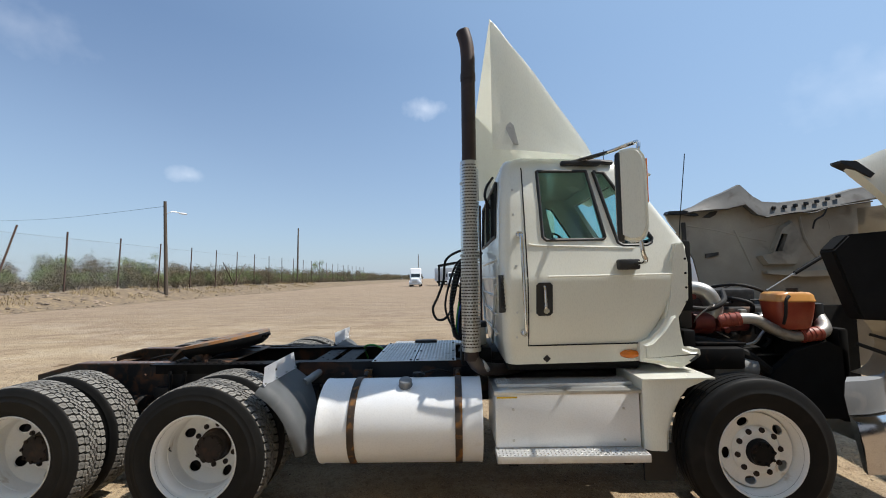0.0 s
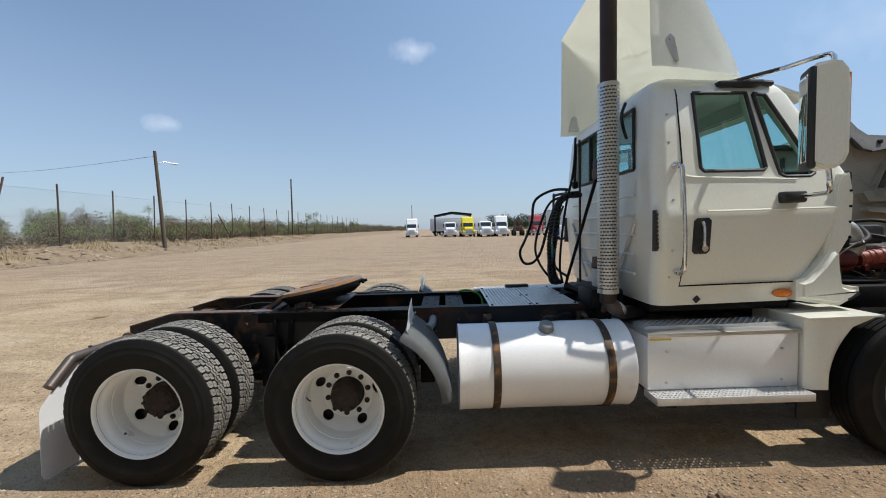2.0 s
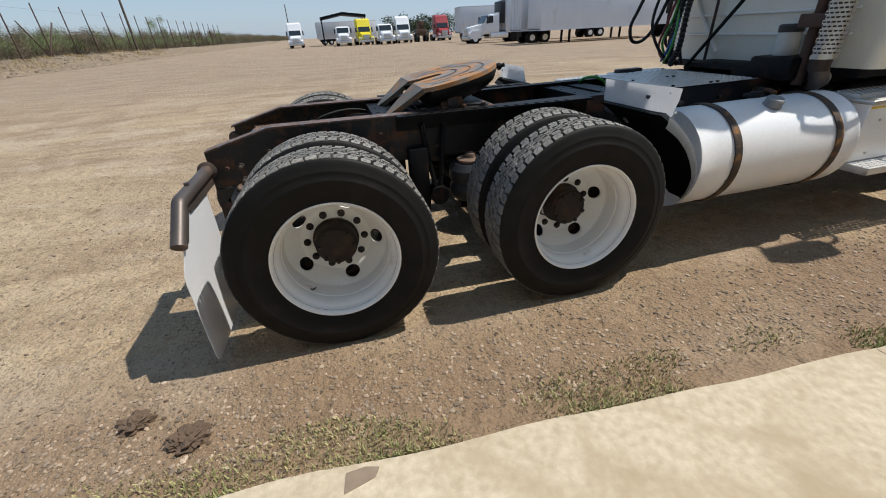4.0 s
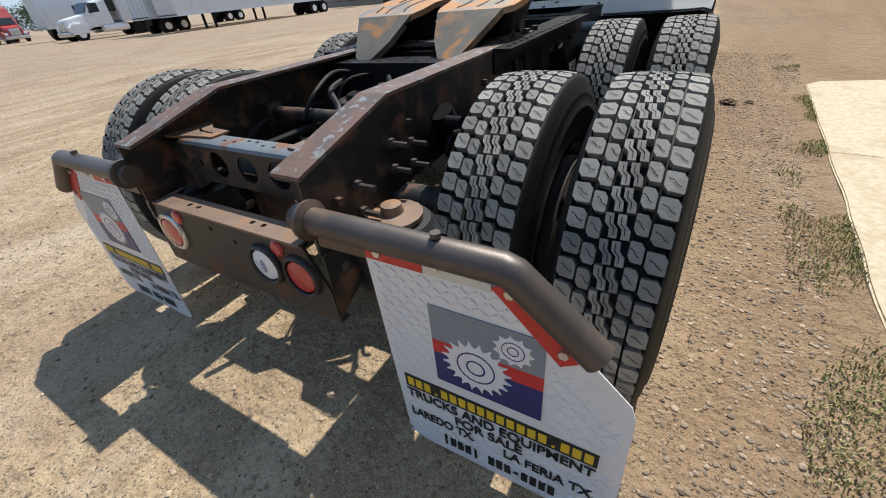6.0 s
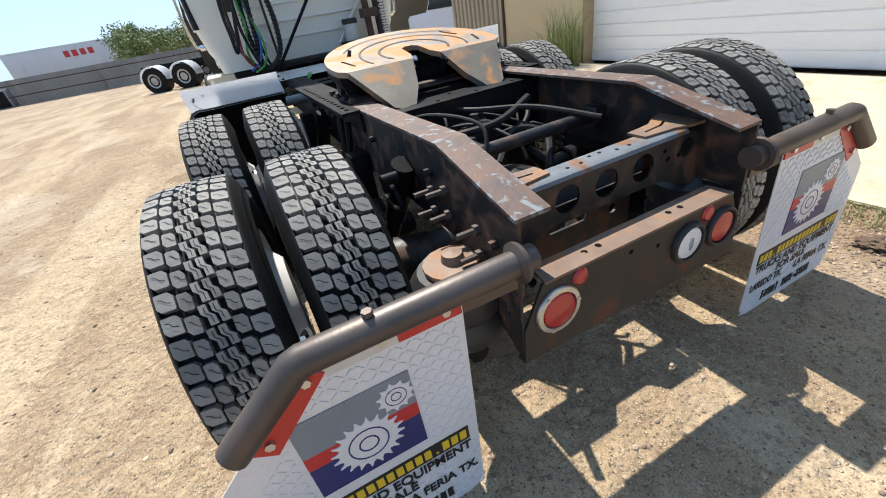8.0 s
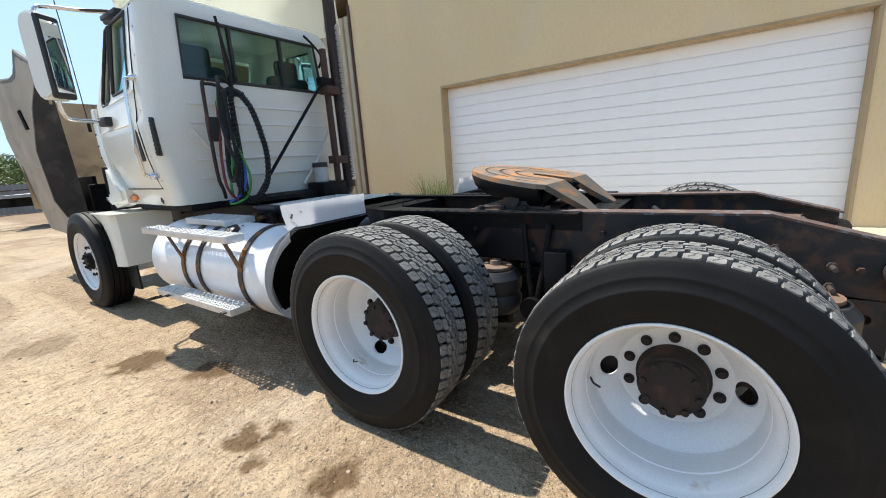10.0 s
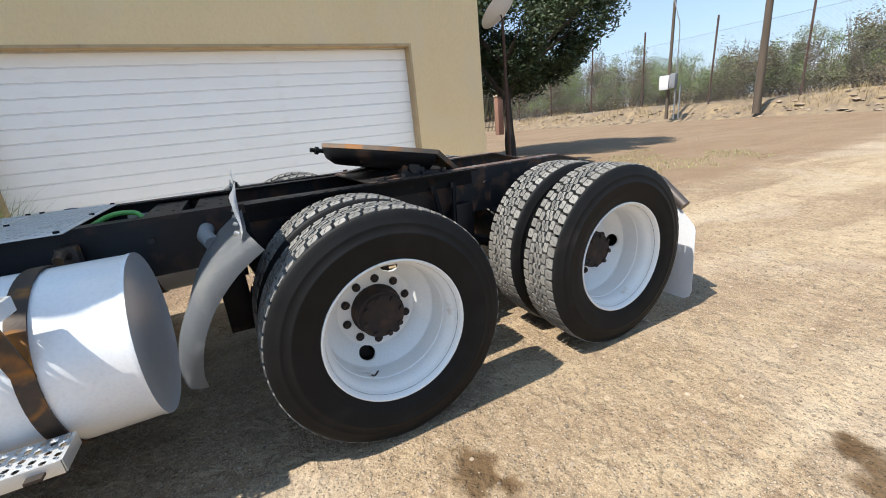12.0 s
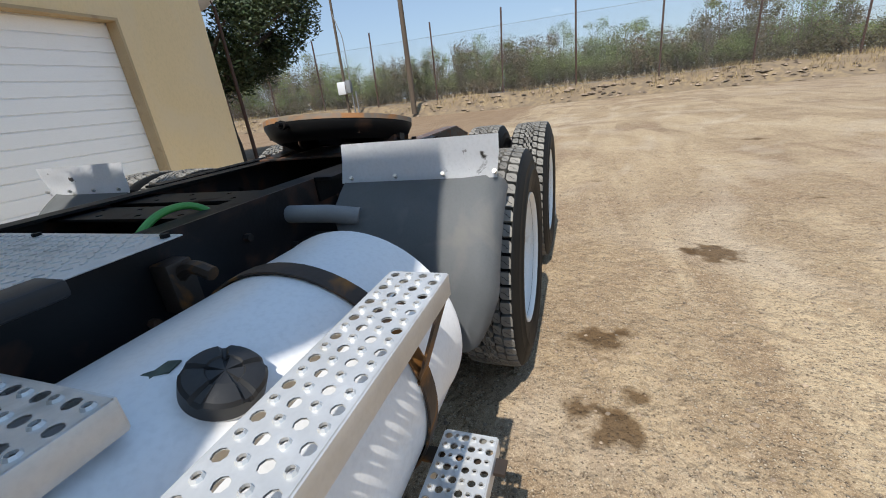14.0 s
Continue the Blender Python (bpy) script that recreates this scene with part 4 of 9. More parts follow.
TYRE, TREADM, RIBTYRE = tyre_mesh(), tread_mesh(), ribbed_tyre_mesh()
RIM_OUT, RIM_TWO, RIM_STEER = rim_mesh(-0.150, 0.0, 5, 0.062), rim_mesh(-0.150, 0.0, 2, 0.062), rim_mesh(0.045, 0.03)
# darkness behind the hand holes is put into the inner rims' colour
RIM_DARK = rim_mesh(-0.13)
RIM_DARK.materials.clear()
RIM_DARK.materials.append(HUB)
HUB_D, NUT_D = hub_mesh(-0.146, 0.098, 0.106), nuts_mesh(-0.147)
HUB_S, NUT_S = hub_mesh(0.072, 0.05, 0.082), nuts_mesh(0.076)
HUB_S.materials.clear()
HUB_S.materials.append(BLACK)


def valve_mesh():
    bm = bmesh.new()
    tube(bm, [(0.24, 0.02, 0.02), (0.225, 0.05, 0.02), (0.20, 0.06, 0.015)], 0.004, 6)
    return mesh_of("valve", bm, BLKPL)


VALVE = valve_mesh()


def wheel(x, y, z, turn, rim, tyre, tread=None, hub=None, nuts=None, spin=0.0, valve=False):
    """One wheel with its outside towards +y, or -y when turned by 180 degrees."""
    w = new("wheel", rim)
    w.parent = truck
    w.matrix_basis = Matrix.Translation(-truck.location) @ pose(x, y, z, 0, 0, turn) @ pose(0, 0, 0, 0, spin, 0)
    tagged(w, "white-painted steel disc wheel")
    for nm, me, lb in (("tyre", tyre, "worn black truck tyre"), ("tread", tread, "dusty block tread"), ("hub", hub, "dark rusty axle hub"), ("wheel_nuts", nuts, ""), ("valve", VALVE if valve else None, "")):
        if nm == "wheel_nuts" and me:
            for k in range(10):
                a = 2 * math.pi * k / 10 + 0.31
                o = new("wheel_nut", me)
                o.parent = w
                o.location = (0.148 * math.cos(a), 0, 0.148 * math.sin(a))
        elif me:
            o = new(nm, me)
            o.parent = w
            tagged(o, lb)


SPIN = {-1: (53, -5), 1: (0, 67)}
for k, x in enumerate(AXLES):
    for s, turn in ((-1, 180), (1, 0)):
        wheel(x, s * 1.095, 0.488 + 0.008 * k, turn, RIM_OUT if s < 0 else RIM_TWO, TYRE, TREADM, HUB_D, NUT_D, SPIN[s][k], True)
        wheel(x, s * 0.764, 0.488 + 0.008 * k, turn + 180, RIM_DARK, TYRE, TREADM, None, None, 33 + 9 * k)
for s, turn in ((-1, 180), (1, 0)):
    wheel(STEER, s * 1.055, 0.52, turn, RIM_STEER, RIBTYRE, None, HUB_S, NUT_S, 25)

# black drum added behind each steer disc so its hand holes look dark
for s in (-1, 1):
    bm = bmesh.new()
    cyl(bm, (STEER, s * 0.84, 0.52), (STEER, s * 1.03, 0.52), 0.215, 32)
    part("brake_drum", bm, BLACK, truck)

# axles, springs, air bags
for x in AXLES:
    bm = bmesh.new()
    cyl(bm, (x, -0.72, 0.5), (x, 0.72, 0.5), 0.07, 16)
    vs = bmesh.ops.create_uvsphere(bm, u_segments=20, v_segments=12, radius=0.22, matrix=pose(x, 0, 0.5))["verts"]
    cyl(bm, (x - 0.05, -0.55, 0.5), (x + 0.0, -0.42, 0.5), 0.10, 14)
    cyl(bm, (x - 0.05, 0.42, 0.5), (x + 0.0, 0.55, 0.5), 0.10, 14)
    part("drive_axle", bm, RUSTY, truck, "rusty drive axle housing")
    for s in (-1, 1):
        bm = bmesh.new()
        lathe(bm, [(0.11, 0.42), (0.135, 0.45), (0.14, 0.5), (0.125, 0.53), (0.14, 0.56), (0.14, 0.62), (0.11, 0.66), (0.0, 0.66)], 24, axis="z", at=(x - 0.42, s * 0.50, 0.02))
        part("air_bag", bm, BLKPL, truck, "black rubber air spring")
        bm = bmesh.new()
        lathe(bm, [(0.0, 0.685), (0.09, 0.685), (0.09, 0.70), (0.035, 0.705), (0.03, 0.73), (0.0, 0.735)], 16, axis="z", at=(x - 0.42, s * 0.50, 0))
        part("air_bag_plate", bm, GUSSET, truck, "rusty air spring plate")
        bm = bmesh.new()
        tube(bm, [(x - 0.5, s * 0.50, 0.40), (x - 0.1, s * 0.50, 0.36), (x + 0.2, s * 0.48, 0.45), (x + 0.5, s * 0.46, 0.55)], 0.035, 8)
        box(bm, x + 0.50, x + 0.62, s * 0.435, s * 0.52, 0.38, 0.80, 0.01)
        part("trailing_arm", bm, BLACK, truck)
        bm = bmesh.new()
        cyl(bm, (x + 0.25, s * 0.62, 0.52), (x + 0.25, s * 0.5, 0.52), 0.085, 16)
        cyl(bm, (x + 0.25, s * 0.5, 0.52), (x + 0.25, s * 0.38, 0.52), 0.07, 16, 0.05)
        part("brake_chamber", bm, BLACK, truck)
        bm = bmesh.new()
        cyl(bm, (x + 0.2, s * 0.52, 0.46), (x - 0.02, s * 0.455, 0.86), 0.032, 12)
        cyl(bm, (x + 0.1, s * 0.49, 0.64), (x - 0.03, s * 0.455, 0.88), 0.042, 12)
        part("shock_absorber", bm, BLACK, truck)
        # tall hanger loop between the axles
        if x > 0:
            bm = bmesh.new()
            tube(bm, [(0.60, s * 0.47, 0.93), (0.63, s * 0.50, 0.70), (0.66, s * 0.52, 0.52)], 0.016, 8)
            tube(bm, [(0.74, s * 0.47, 0.93), (0.71, s * 0.50, 0.70), (0.68, s * 0.52, 0.52)], 0.016, 8)
            cyl(bm, (0.67, s * 0.45, 0.50), (0.67, s * 0.58, 0.50), 0.05, 16)
            cyl(bm, (0.67, s * 0.56, 0.50), (0.67, s * 0.585, 0.50), 0.06, 16)
            part("spring_hanger", bm, BLACK, truck)

# hoses and lines between the rails
bm = bmesh.new()
lines = ([(0.2, -0.25, 0.92), (0.12, -0.05, 0.88), (0.16, 0.12, 0.86), (0.3, 0.2, 0.84)], [(0.45, -0.3, 0.9), (0.25, -0.28, 0.86), (0.18, -0.18, 0.8), (0.26, -0.05, 0.76)],
         [(0.5, 0.32, 0.9), (0.2, 0.26, 0.88), (0.05, 0.1, 0.82), (-0.1, 0.2, 0.78), (-0.35, 0.3, 0.75)], [(0.55, 0.1, 0.93), (0.3, 0.0, 0.91), (0.1, -0.2, 0.9), (-0.15, -0.33, 0.86)],
         [(0.0, 0.05, 0.75), (0.1, -0.1, 0.83), (0.02, -0.2, 0.8), (-0.12, -0.1, 0.72)], [(0.3, 0.36, 0.8), (-0.1, 0.38, 0.82), (-0.35, 0.37, 0.7), (-0.6, 0.36, 0.66)])
for k, pts in enumerate(lines):
    b2 = bmesh.new()
    tube(b2, pts, 0.012 if k % 2 else 0.016, 8)
    part("brake_hose", b2, HOSE, truck, "black brake hose")
box(bm, 0.16, 0.34, -0.08, 0.06, 0.80, 0.86, 0.012)
box(bm, 0.10, 0.22, 0.08, 0.2, 0.78, 0.85, 0.012)
cyl(bm, (0.25, 0.0, 0.86), (0.25, 0.0, 0.90), 0.02, 10)
part("brake_valve", bm, ENGINE, truck, "grimy brake valve body")
bm = bmesh.new()
tube(bm, [(0.7, -0.05, 0.7), (1.3, 0.0, 0.68), (2.6, 0.0, 0.7), (3.6, 0, 0.75)], 0.06, 12)
part("drive_shaft", bm, BLACK, truck)
# levelling valve outside each rail
for s in (-1, 1):
    bm = bmesh.new()
    cyl(bm, (0.02, s * 0.47, 0.80), (0.02, s * 0.53, 0.80), 0.022, 12)
    tube(bm, [(0.02, s * 0.50, 0.80), (-0.08, s * 0.52, 0.82), (-0.12, s * 0.52, 0.77), (-0.03, s * 0.52, 0.74), (0.04, s * 0.52, 0.76)], 0.009, 8)
    cyl(bm, (-0.07, s * 0.50, 0.86), (-0.07, s * 0.555, 0.86), 0.02, 12)
    part("levelling_valve", bm, BLACK, truck)

# ---- mud flap hangers and flaps ----
for s in (-1, 1):
    bm = bmesh.new()
    tube(bm, [(-0.655, s * 0.40, 0.792), (-0.655, s * 0.945, 0.792), (-0.655, s * 0.962, 0.786), (-0.655, s * 0.974, 0.775), (-0.657, s * 1.128, 0.645)], 0.034, 18, 0)
    lathe(bm, [(0.035, s * 0.4345), (0.050, s * 0.435), (0.052, s * 0.447), (0.035, s * 0.455)], 18, axis="y", at=(-0.655, 0, 0.792))
    hang = part("flap_hanger", bm, PIPE, truck, "bent brown steel pipe hanger")
    bm = bmesh.new()
    for y in (0.80,):
        hexnut(bm, (-0.655, s * y, 0.827), (0, 0, 1), 0.012, 0.012)
    part("hanger_bolt", bm, PIPE, hang)
    bm = bmesh.new()
    bar = [(0.44, 0.775), (0.945, 0.775), (1.085, 0.655), (1.055, 0.63), (0.915, 0.745), (0.90, 0.722), (0.44, 0.712)]
    prism(bm, [(s * y, z) for y, z in bar] if s > 0 else [(s * y, z) for y, z in bar][::-1], "x", -0.648, -0.640)
    part("hanger_bar", bm, PIPE, hang, "flat brown bar welded under the pipe")
    # flap sheet, chamfered outside, rounded below
    pts = [(0.595, 0.775), (0.955, 0.775), (1.20, 0.535), (1.212, 0.50), (1.222, 0.10), (1.21, 0.06), (1.175, 0.037), (0.675, 0.033), (0.64, 0.042), (0.618, 0.075)]
    poly = [(s * y, z) for y, z in pts]
    bm = bmesh.new()
    prism(bm, poly if s > 0 else poly[::-1], "x", -0.683, -0.680)
    flap = part("mud_flap", bm, FLAPW, truck, "white diamond-plate mud flap with a printed logo")
    # raised diamond pattern
    bm = bmesh.new()
    for i in range(27):
        for j in range(31):
            y, z = 0.625 + 0.0225 * i, 0.055 + 0.0225 * j
            if z > 0.72 or (y - 0.93) > (0.72 - z) * 0.98 or y > 1.2 or (0.742 < y < 1.042 and 0.365 < z < 0.65) or (0.27 < z < 0.352):
                continue
            d = 1 if (i + j) % 2 else -1
            vs = box(bm, -0.6855, -0.683, -0.0095, 0.0095, -0.0024, 0.0024)
            bmesh.ops.transform(bm, matrix=Matrix.Translation((0, s * y, z)) @ Matrix.Rotation(d * 0.75, 4, "X"), verts=vs)
    tagged(part("diamond_pattern", bm, FLAPW, flap, smooth=False), kind="stuff")

    def card(name, y0, y1, z0, z1, mat, lift, lb=""):
        b2 = bmesh.new()
        q = [(s * y0, z0), (s * y1, z0), (s * y1, z1), (s * y0, z1)]
        prism(b2, q if s > 0 else q[::-1], "x", -0.683 - lift, -0.683)
        return part(name, b2, mat, flap, lb)

    card("reflective_tape", 0.60, 0.755, 0.726, 0.772, TAPER, 0.004, "red reflective tape")
    card("reflective_tape", 0.757, 0.915, 0.726, 0.772, TAPEW, 0.004, "white reflective tape")
    b2 = bmesh.new()
    q = [(s * 0.915, 0.738), (s * 0.955, 0.772), (s * 1.115, 0.622), (s * 1.06, 0.585)]
    prism(b2, q, "x", -0.687, -0.683)
    part("reflective_tape", b2, TAPER, flap, "red reflective tape")
    b2 = bmesh.new()
    for y, z in ((0.64, 0.75), (0.79, 0.75), (0.955, 0.738), (1.065, 0.625)):
        hexnut(b2, (-0.687, s * y, z), (-1, 0, 0), 0.011, 0.008)
    parts_of("flap_bolt", b2, STEEL, flap, "bright flap bolt")
    card("logo_field", 0.755, 1.03, 0.53, 0.639, GREYP, 0.003, "grey logo field")
    card("logo_band", 0.755, 1.03, 0.486, 0.53, REDP, 0.003, "red logo band")
    card("logo_field", 0.755, 1.03, 0.38, 0.486, BLUEP, 0.003, "navy logo field")
    # u runs to the viewer's right behind the truck: towards -y
    for cu, cz, r, teeth in ((0.01, 0.481, 0.083, 20), (-0.082, 0.582, 0.044, 11)):
        yc = s * 0.88 + cu
        b2 = bmesh.new()
        out = []
        for k in range(teeth):
            for f, rr in ((0.0, 0.80), (0.3, 0.88), (0.46, 1.03), (0.54, 1.03), (0.7, 0.88)):
                a = 2 * math.pi * (k + f) / teeth
                out.append((yc + r * 1.05 * rr * math.cos(a), cz + r * rr * math.sin(a)))
        prism(b2, out, "x", -0.6885, -0.686)
        part("logo_gear", b2, FLAPW, flap, "white gear shape")
        b2 = bmesh.new()
        for ro, ri in ((0.60, 0.555), (0.30, 0.25)):
            lathe(b2, [(r * ri, -0.6885), (r * ri, -0.6893), (r * ro, -0.6893), (r * ro, -0.6885)], 32, axis="x", at=(0, yc, cz))
        part("gear_ring", b2, BLUEP, flap, "thin dark ring")
    mid_y = s * 0.902
    tm = lambda y, z: Matrix.Translation((-0.6862, y, z)) @ Matrix(((0, 0, -1, 0), (-1, 0, 0, 0), (0, 1, 0, 0), (0, 0, 0, 1)))
    card("web_strip", 0.64, 1.165, 0.288, 0.340, BLACKP, 0.002, "black strip")
    for k in range(19):
        yy = mid_y + 0.243 - 0.027 * k
        b2 = bmesh.new()
        if k in (3, 15):
            box(b2, -0.6862, -0.685, yy - 0.004, yy + 0.004, 0.297, 0.305)
        else:
            box(b2, -0.6862, -0.685, yy - 0.010, yy + 0.010, 0.297, 0.331)
        part("print_bar", b2, YELP, flap, "yellow printed bar")
    letters("TRUCKS AND EQUIPMENT", 0.050, BLACKP, flap, tm(mid_y, 0.247), width=0.525)
    letters("FOR SALE", 0.050, BLACKP, flap, tm(mid_y + 0.012, 0.202), width=0.195)
    letters("LAREDO TX.", 0.050, BLACKP, flap, tm(mid_y + 0.157, 0.157), width=0.207)
    letters("LA FERIA TX.", 0.050, BLACKP, flap, tm(mid_y - 0.153, 0.152), width=0.236)
    for k in range(14):
        if k == 5:
            continue
        yy = mid_y + 0.150 - 0.0245 * k
        b2 = bmesh.new()
        w, z0, z1 = (0.004, 0.070, 0.118) if k in (0, 4) else (0.008, 0.090, 0.098) if k == 9 else (0.009, 0.074, 0.113)
        box(b2, -0.6862, -0.683, yy - w, yy + w, z0, z1)
        part("print_bar", b2, BLACKP, flap, "black printed bar")
    flap.location.x += 0.031


bm = bmesh.new()
holed(bm, [(-0.33, 0.46), (0.33, 0.46), (0.33, 0.66), (0.12, 0.66), (0.06, 0.56), (-0.1, 0.56), (-0.15, 0.66), (-0.33, 0.66)], [circle2(-0.24, 0.56, 0.02, 10)], "x", -0.31, -0.30)
part("lower_plate", bm, RUSTY, truck, "dark rusty lower plate")

rg = random.Random(23)
for k in range(12):
    x0, y0 = rg.uniform(-0.1, 0.35), rg.uniform(-0.26, 0.26)
    x1, y1 = x0 + rg.uniform(0.3, 0.8), rg.uniform(-0.3, 0.3)
    z0 = rg.uniform(0.72, 0.86)
    bm = bmesh.new()
    tube(bm, [(x0, y0, z0), (x0 + 0.08, y0 * 0.8, z0 + rg.uniform(0.03, 0.1)), ((x0 + x1) / 2, (y0 + y1) / 2 + rg.uniform(-0.08, 0.08), z0 + rg.uniform(0.02, 0.12)), (x1 - 0.06, y1, z0 + 0.03), (x1, y1 * 1.1, z0 - 0.1)], rg.choice((0.005, 0.006, 0.008)), 8, 5)
    part("air_line", bm, HOSE, truck, "thin black air line looped between the rails")

# ---- fifth wheel ----
FW = pose(0.80, 0, 1.085, 0, -10.0, 0)
def fw_tilt(bm):
    bmesh.ops.transform(bm, matrix=FW, verts=bm.verts)
    return bm


bm = bmesh.new()
arc = [(0.45 * math.cos(a), 0.45 * math.sin(a)) for a in [math.radians(-104 + 208 * k / 40) for k in range(41)]]
plate = arc + [(-0.15, 0.40), (-0.15, 0.075), (-0.08, 0.052), (0.05, 0.045), (0.075, 0.02), (0.075, -0.02), (0.05, -0.045), (-0.08, -0.052), (-0.15, -0.075), (-0.15, -0.40)]
holed(bm, plate, [[(x, s * y) for x, y in ((0.1, 0.30), (0.22, 0.26), (0.235, 0.275), (0.11, 0.32))] for s in (1, -1)] + [[(-0.08, s * 0.33), (0.04, s * 0.36), (0.04, s * 0.375), (-0.08, s * 0.345)] for s in (1, -1)], "z", 0.045, 0.07)
fifth = part("fifth_wheel_plate", fw_tilt(bm), PLATE, truck, "greasy rust-orange fifth wheel plate", angle=30)
for r0, r1, sp in ((0.17, 0.183, 122), (0.27, 0.28, 112), (0.36, 0.368, 60)):
    n = 40
    bm = bmesh.new()
    for i in range(n):
        a0, a1 = [math.radians(-sp + 2 * sp * (i + k) / n) for k in (0, 1)]
        vs = [bm.verts.new((r * math.cos(a), r * math.sin(a), 0.0725)) for r, a in ((r0, a0), (r1, a0), (r1, a1), (r0, a1))]
        bm.faces.new(vs)
    part("grease_groove", fw_tilt(bm), RUSTY, fifth, "dark curved grease groove")
for s in (-1, 1):
    bm = bmesh.new()
    a = [(-0.15, s * 0.075), (-0.15, s * 0.40), (-0.385, s * 0.285), (-0.40, s * 0.26), (-0.395, s * 0.185), (-0.30, s * 0.125)]
    zs = [0.07, 0.07, -0.045, -0.052, -0.05, -0.003]
    top = [bm.verts.new((p[0], p[1], z)) for p, z in zip(a, zs)]
    bot = [bm.verts.new((p[0] + 0.01, p[1], z - 0.028)) for p, z in zip(a, zs)]
    bm.faces.new(top)
    bm.faces.new(bot[::-1])
    for i in range(6):
        bm.faces.new((top[i], bot[i], bot[(i + 1) % 6], top[(i + 1) % 6]))
    bmesh.ops.recalc_face_normals(bm, faces=bm.faces[:])
    part("ramp", fw_tilt(bm), RAMPM, fifth, "worn brown steel ramp horn")
bm = bmesh.new()
lathe(bm, [(0.447, 0.0455), (0.449, 0.03), (0.425, -0.02), (0.37, -0.055), (0.36, -0.05), (0.412, -0.015), (0.436, 0.0455)], 48, axis="z")
for v in [v for v in bm.verts if v.co.x < -0.12]:
    v.co.x = -0.12
for s in (-1, 1):
    prism(bm, [(-0.2, 0.045), (0.2, 0.045), (0.12, -0.06), (0.05, -0.09), (-0.05, -0.09), (-0.12, -0.06)], "y", s * 0.30, s * 0.33)
    prism(bm, [(-0.2, 0.045), (0.2, 0.045), (0.12, -0.06), (-0.12, -0.06)], "y", s * 0.08, s * 0.10)
box(bm, 0.28, 0.30, -0.3, 0.3, -0.03, 0.045)
part("plate_rib", fw_tilt(bm), BLACK, fifth)
bm = bmesh.new()
tube(bm, [(0.10, -0.06, 0.02), (0.36, -0.05, 0.02), (0.52, -0.05, 0.025)], 0.014, 10, 0)
cyl(bm, (0.47, -0.05, 0.022), (0.49, -0.05, 0.023), 0.024, 12)
part("release_lever", fw_tilt(bm), BLACK, fifth)
bm = bmesh.new()
for s in (-1, 1):
    prism(bm, [(0.60, 0.985), (1.06, 0.985), (1.06, 1.005), (0.90, 1.02), (0.88, 1.07), (0.77, 1.07), (0.74, 1.02), (0.60, 1.005)], "y", s * 0.30, s * 0.40)
    cyl(bm, (0.82, s * 0.28, 1.05), (0.82, s * 0.42, 1.05), 0.035, 14)
    for k in range(4):
        hexnut(bm, (0.63 + 0.13 * k, s * 0.415, 1.0), (0, 0, 1), 0.017, 0.02)
box(bm, 0.62, 1.1, -0.42, 0.42, 0.986, 1.0, 0.004)
part("fifth_wheel_bracket", bm, RUSTY, truck)

# ---- quarter fenders ahead of the drive wheels ----
for s in (-1, 1):
    rings = []
    spine = smooth_path([(1.765, 0, 0.99), (1.87, 0, 0.915), (1.965, 0, 0.81), (2.03, 0, 0.69), (2.065, 0, 0.56), (2.07, 0, 0.47)], 3)
    for k, p in enumerate(spine):
        d = (spine[min(k + 1, len(spine) - 1)] - spine[max(k - 1, 0)]).normalized()
        n_ = Vector((-d.z, 0, d.x))
        t_ = k / (len(spine) - 1)
        wide = 1.19 - 0.07 * max(0.0, t_ - 0.65) / 0.35
        inner = 0.59 + 0.56 * max(0.0, t_ - 0.25) ** 1.15
        rings.append([(p.x + n_.x * lift, s * y, p.z + n_.z * lift) for y, lift in
                      ((inner, 0.0), (inner + 0.08, 0.0), (wide - 0.14, 0.0), (wide - 0.06, 0.004), (wide - 0.02, -0.012), (wide, -0.045), (wide + 0.004, -0.07))])
    bm = bmesh.new()
    loft(bm, rings, closed=False)
    bmesh.ops.solidify(bm, geom=bm.faces[:], thickness=0.008)
    bmesh.ops.recalc_face_normals(bm, faces=bm.faces[:])
    qf = part("quarter_fender", bm, PLASTIC, truck, "curved grey plastic quarter fender", angle=40)
    # added black sheet: the fender's inner shade and grime as colour
    bm = bmesh.new()
    loft(bm, [[(x - 0.016 * (1 - 0.3 * k / len(rings)), y * 0.99, z - 0.012) for x, y, z in r_[:5]] for k, r_ in enumerate(rings)], closed=False)
    bmesh.ops.solidify(bm, geom=bm.faces[:], thickness=0.003)
    part("fender_liner", bm, DUCT, qf, "black inner sheet for the fender's shade and grime")
    bm = bmesh.new()
    rings = []
    for k in range(6):
        y = 0.58 + 0.118 * k
        bow = 0.0015 * math.sin(k * 1.7)
        f = k / 5
        rings.append([(1.785, s * y, 0.975), (1.776, s * y, 1.0 + bow * 0.3), (1.772 + 0.014 * f + bow, s * (y + 0.01), 1.06), (1.764 + 0.026 * f + bow, s * (y + 0.012), 1.115 + bow * 0.5)])
    loft(bm, rings, closed=False)
    bmesh.ops.solidify(bm, geom=bm.faces[:], thickness=0.004)
    part("top_flange", bm, FLANGEW, qf, "bent white sheet-metal top flange")
    bm = bmesh.new()
    for k in range(4):
        c = Vector((1.790, s * (0.63 + 0.178 * k), 0.992))
        cyl(bm, c, c + Vector((0.012, 0, 0.008)), 0.007, 10)
    parts_of("flange_bolt", bm, STEEL, qf)
    bm = bmesh.new()
    tube(bm, [(1.93, s * 0.40, 0.90), (1.93, s * 0.60, 0.90), (1.90, s * 0.70, 0.88)], 0.032, 14, 0)
    part("fender_arm", bm, PLASTIC, qf)

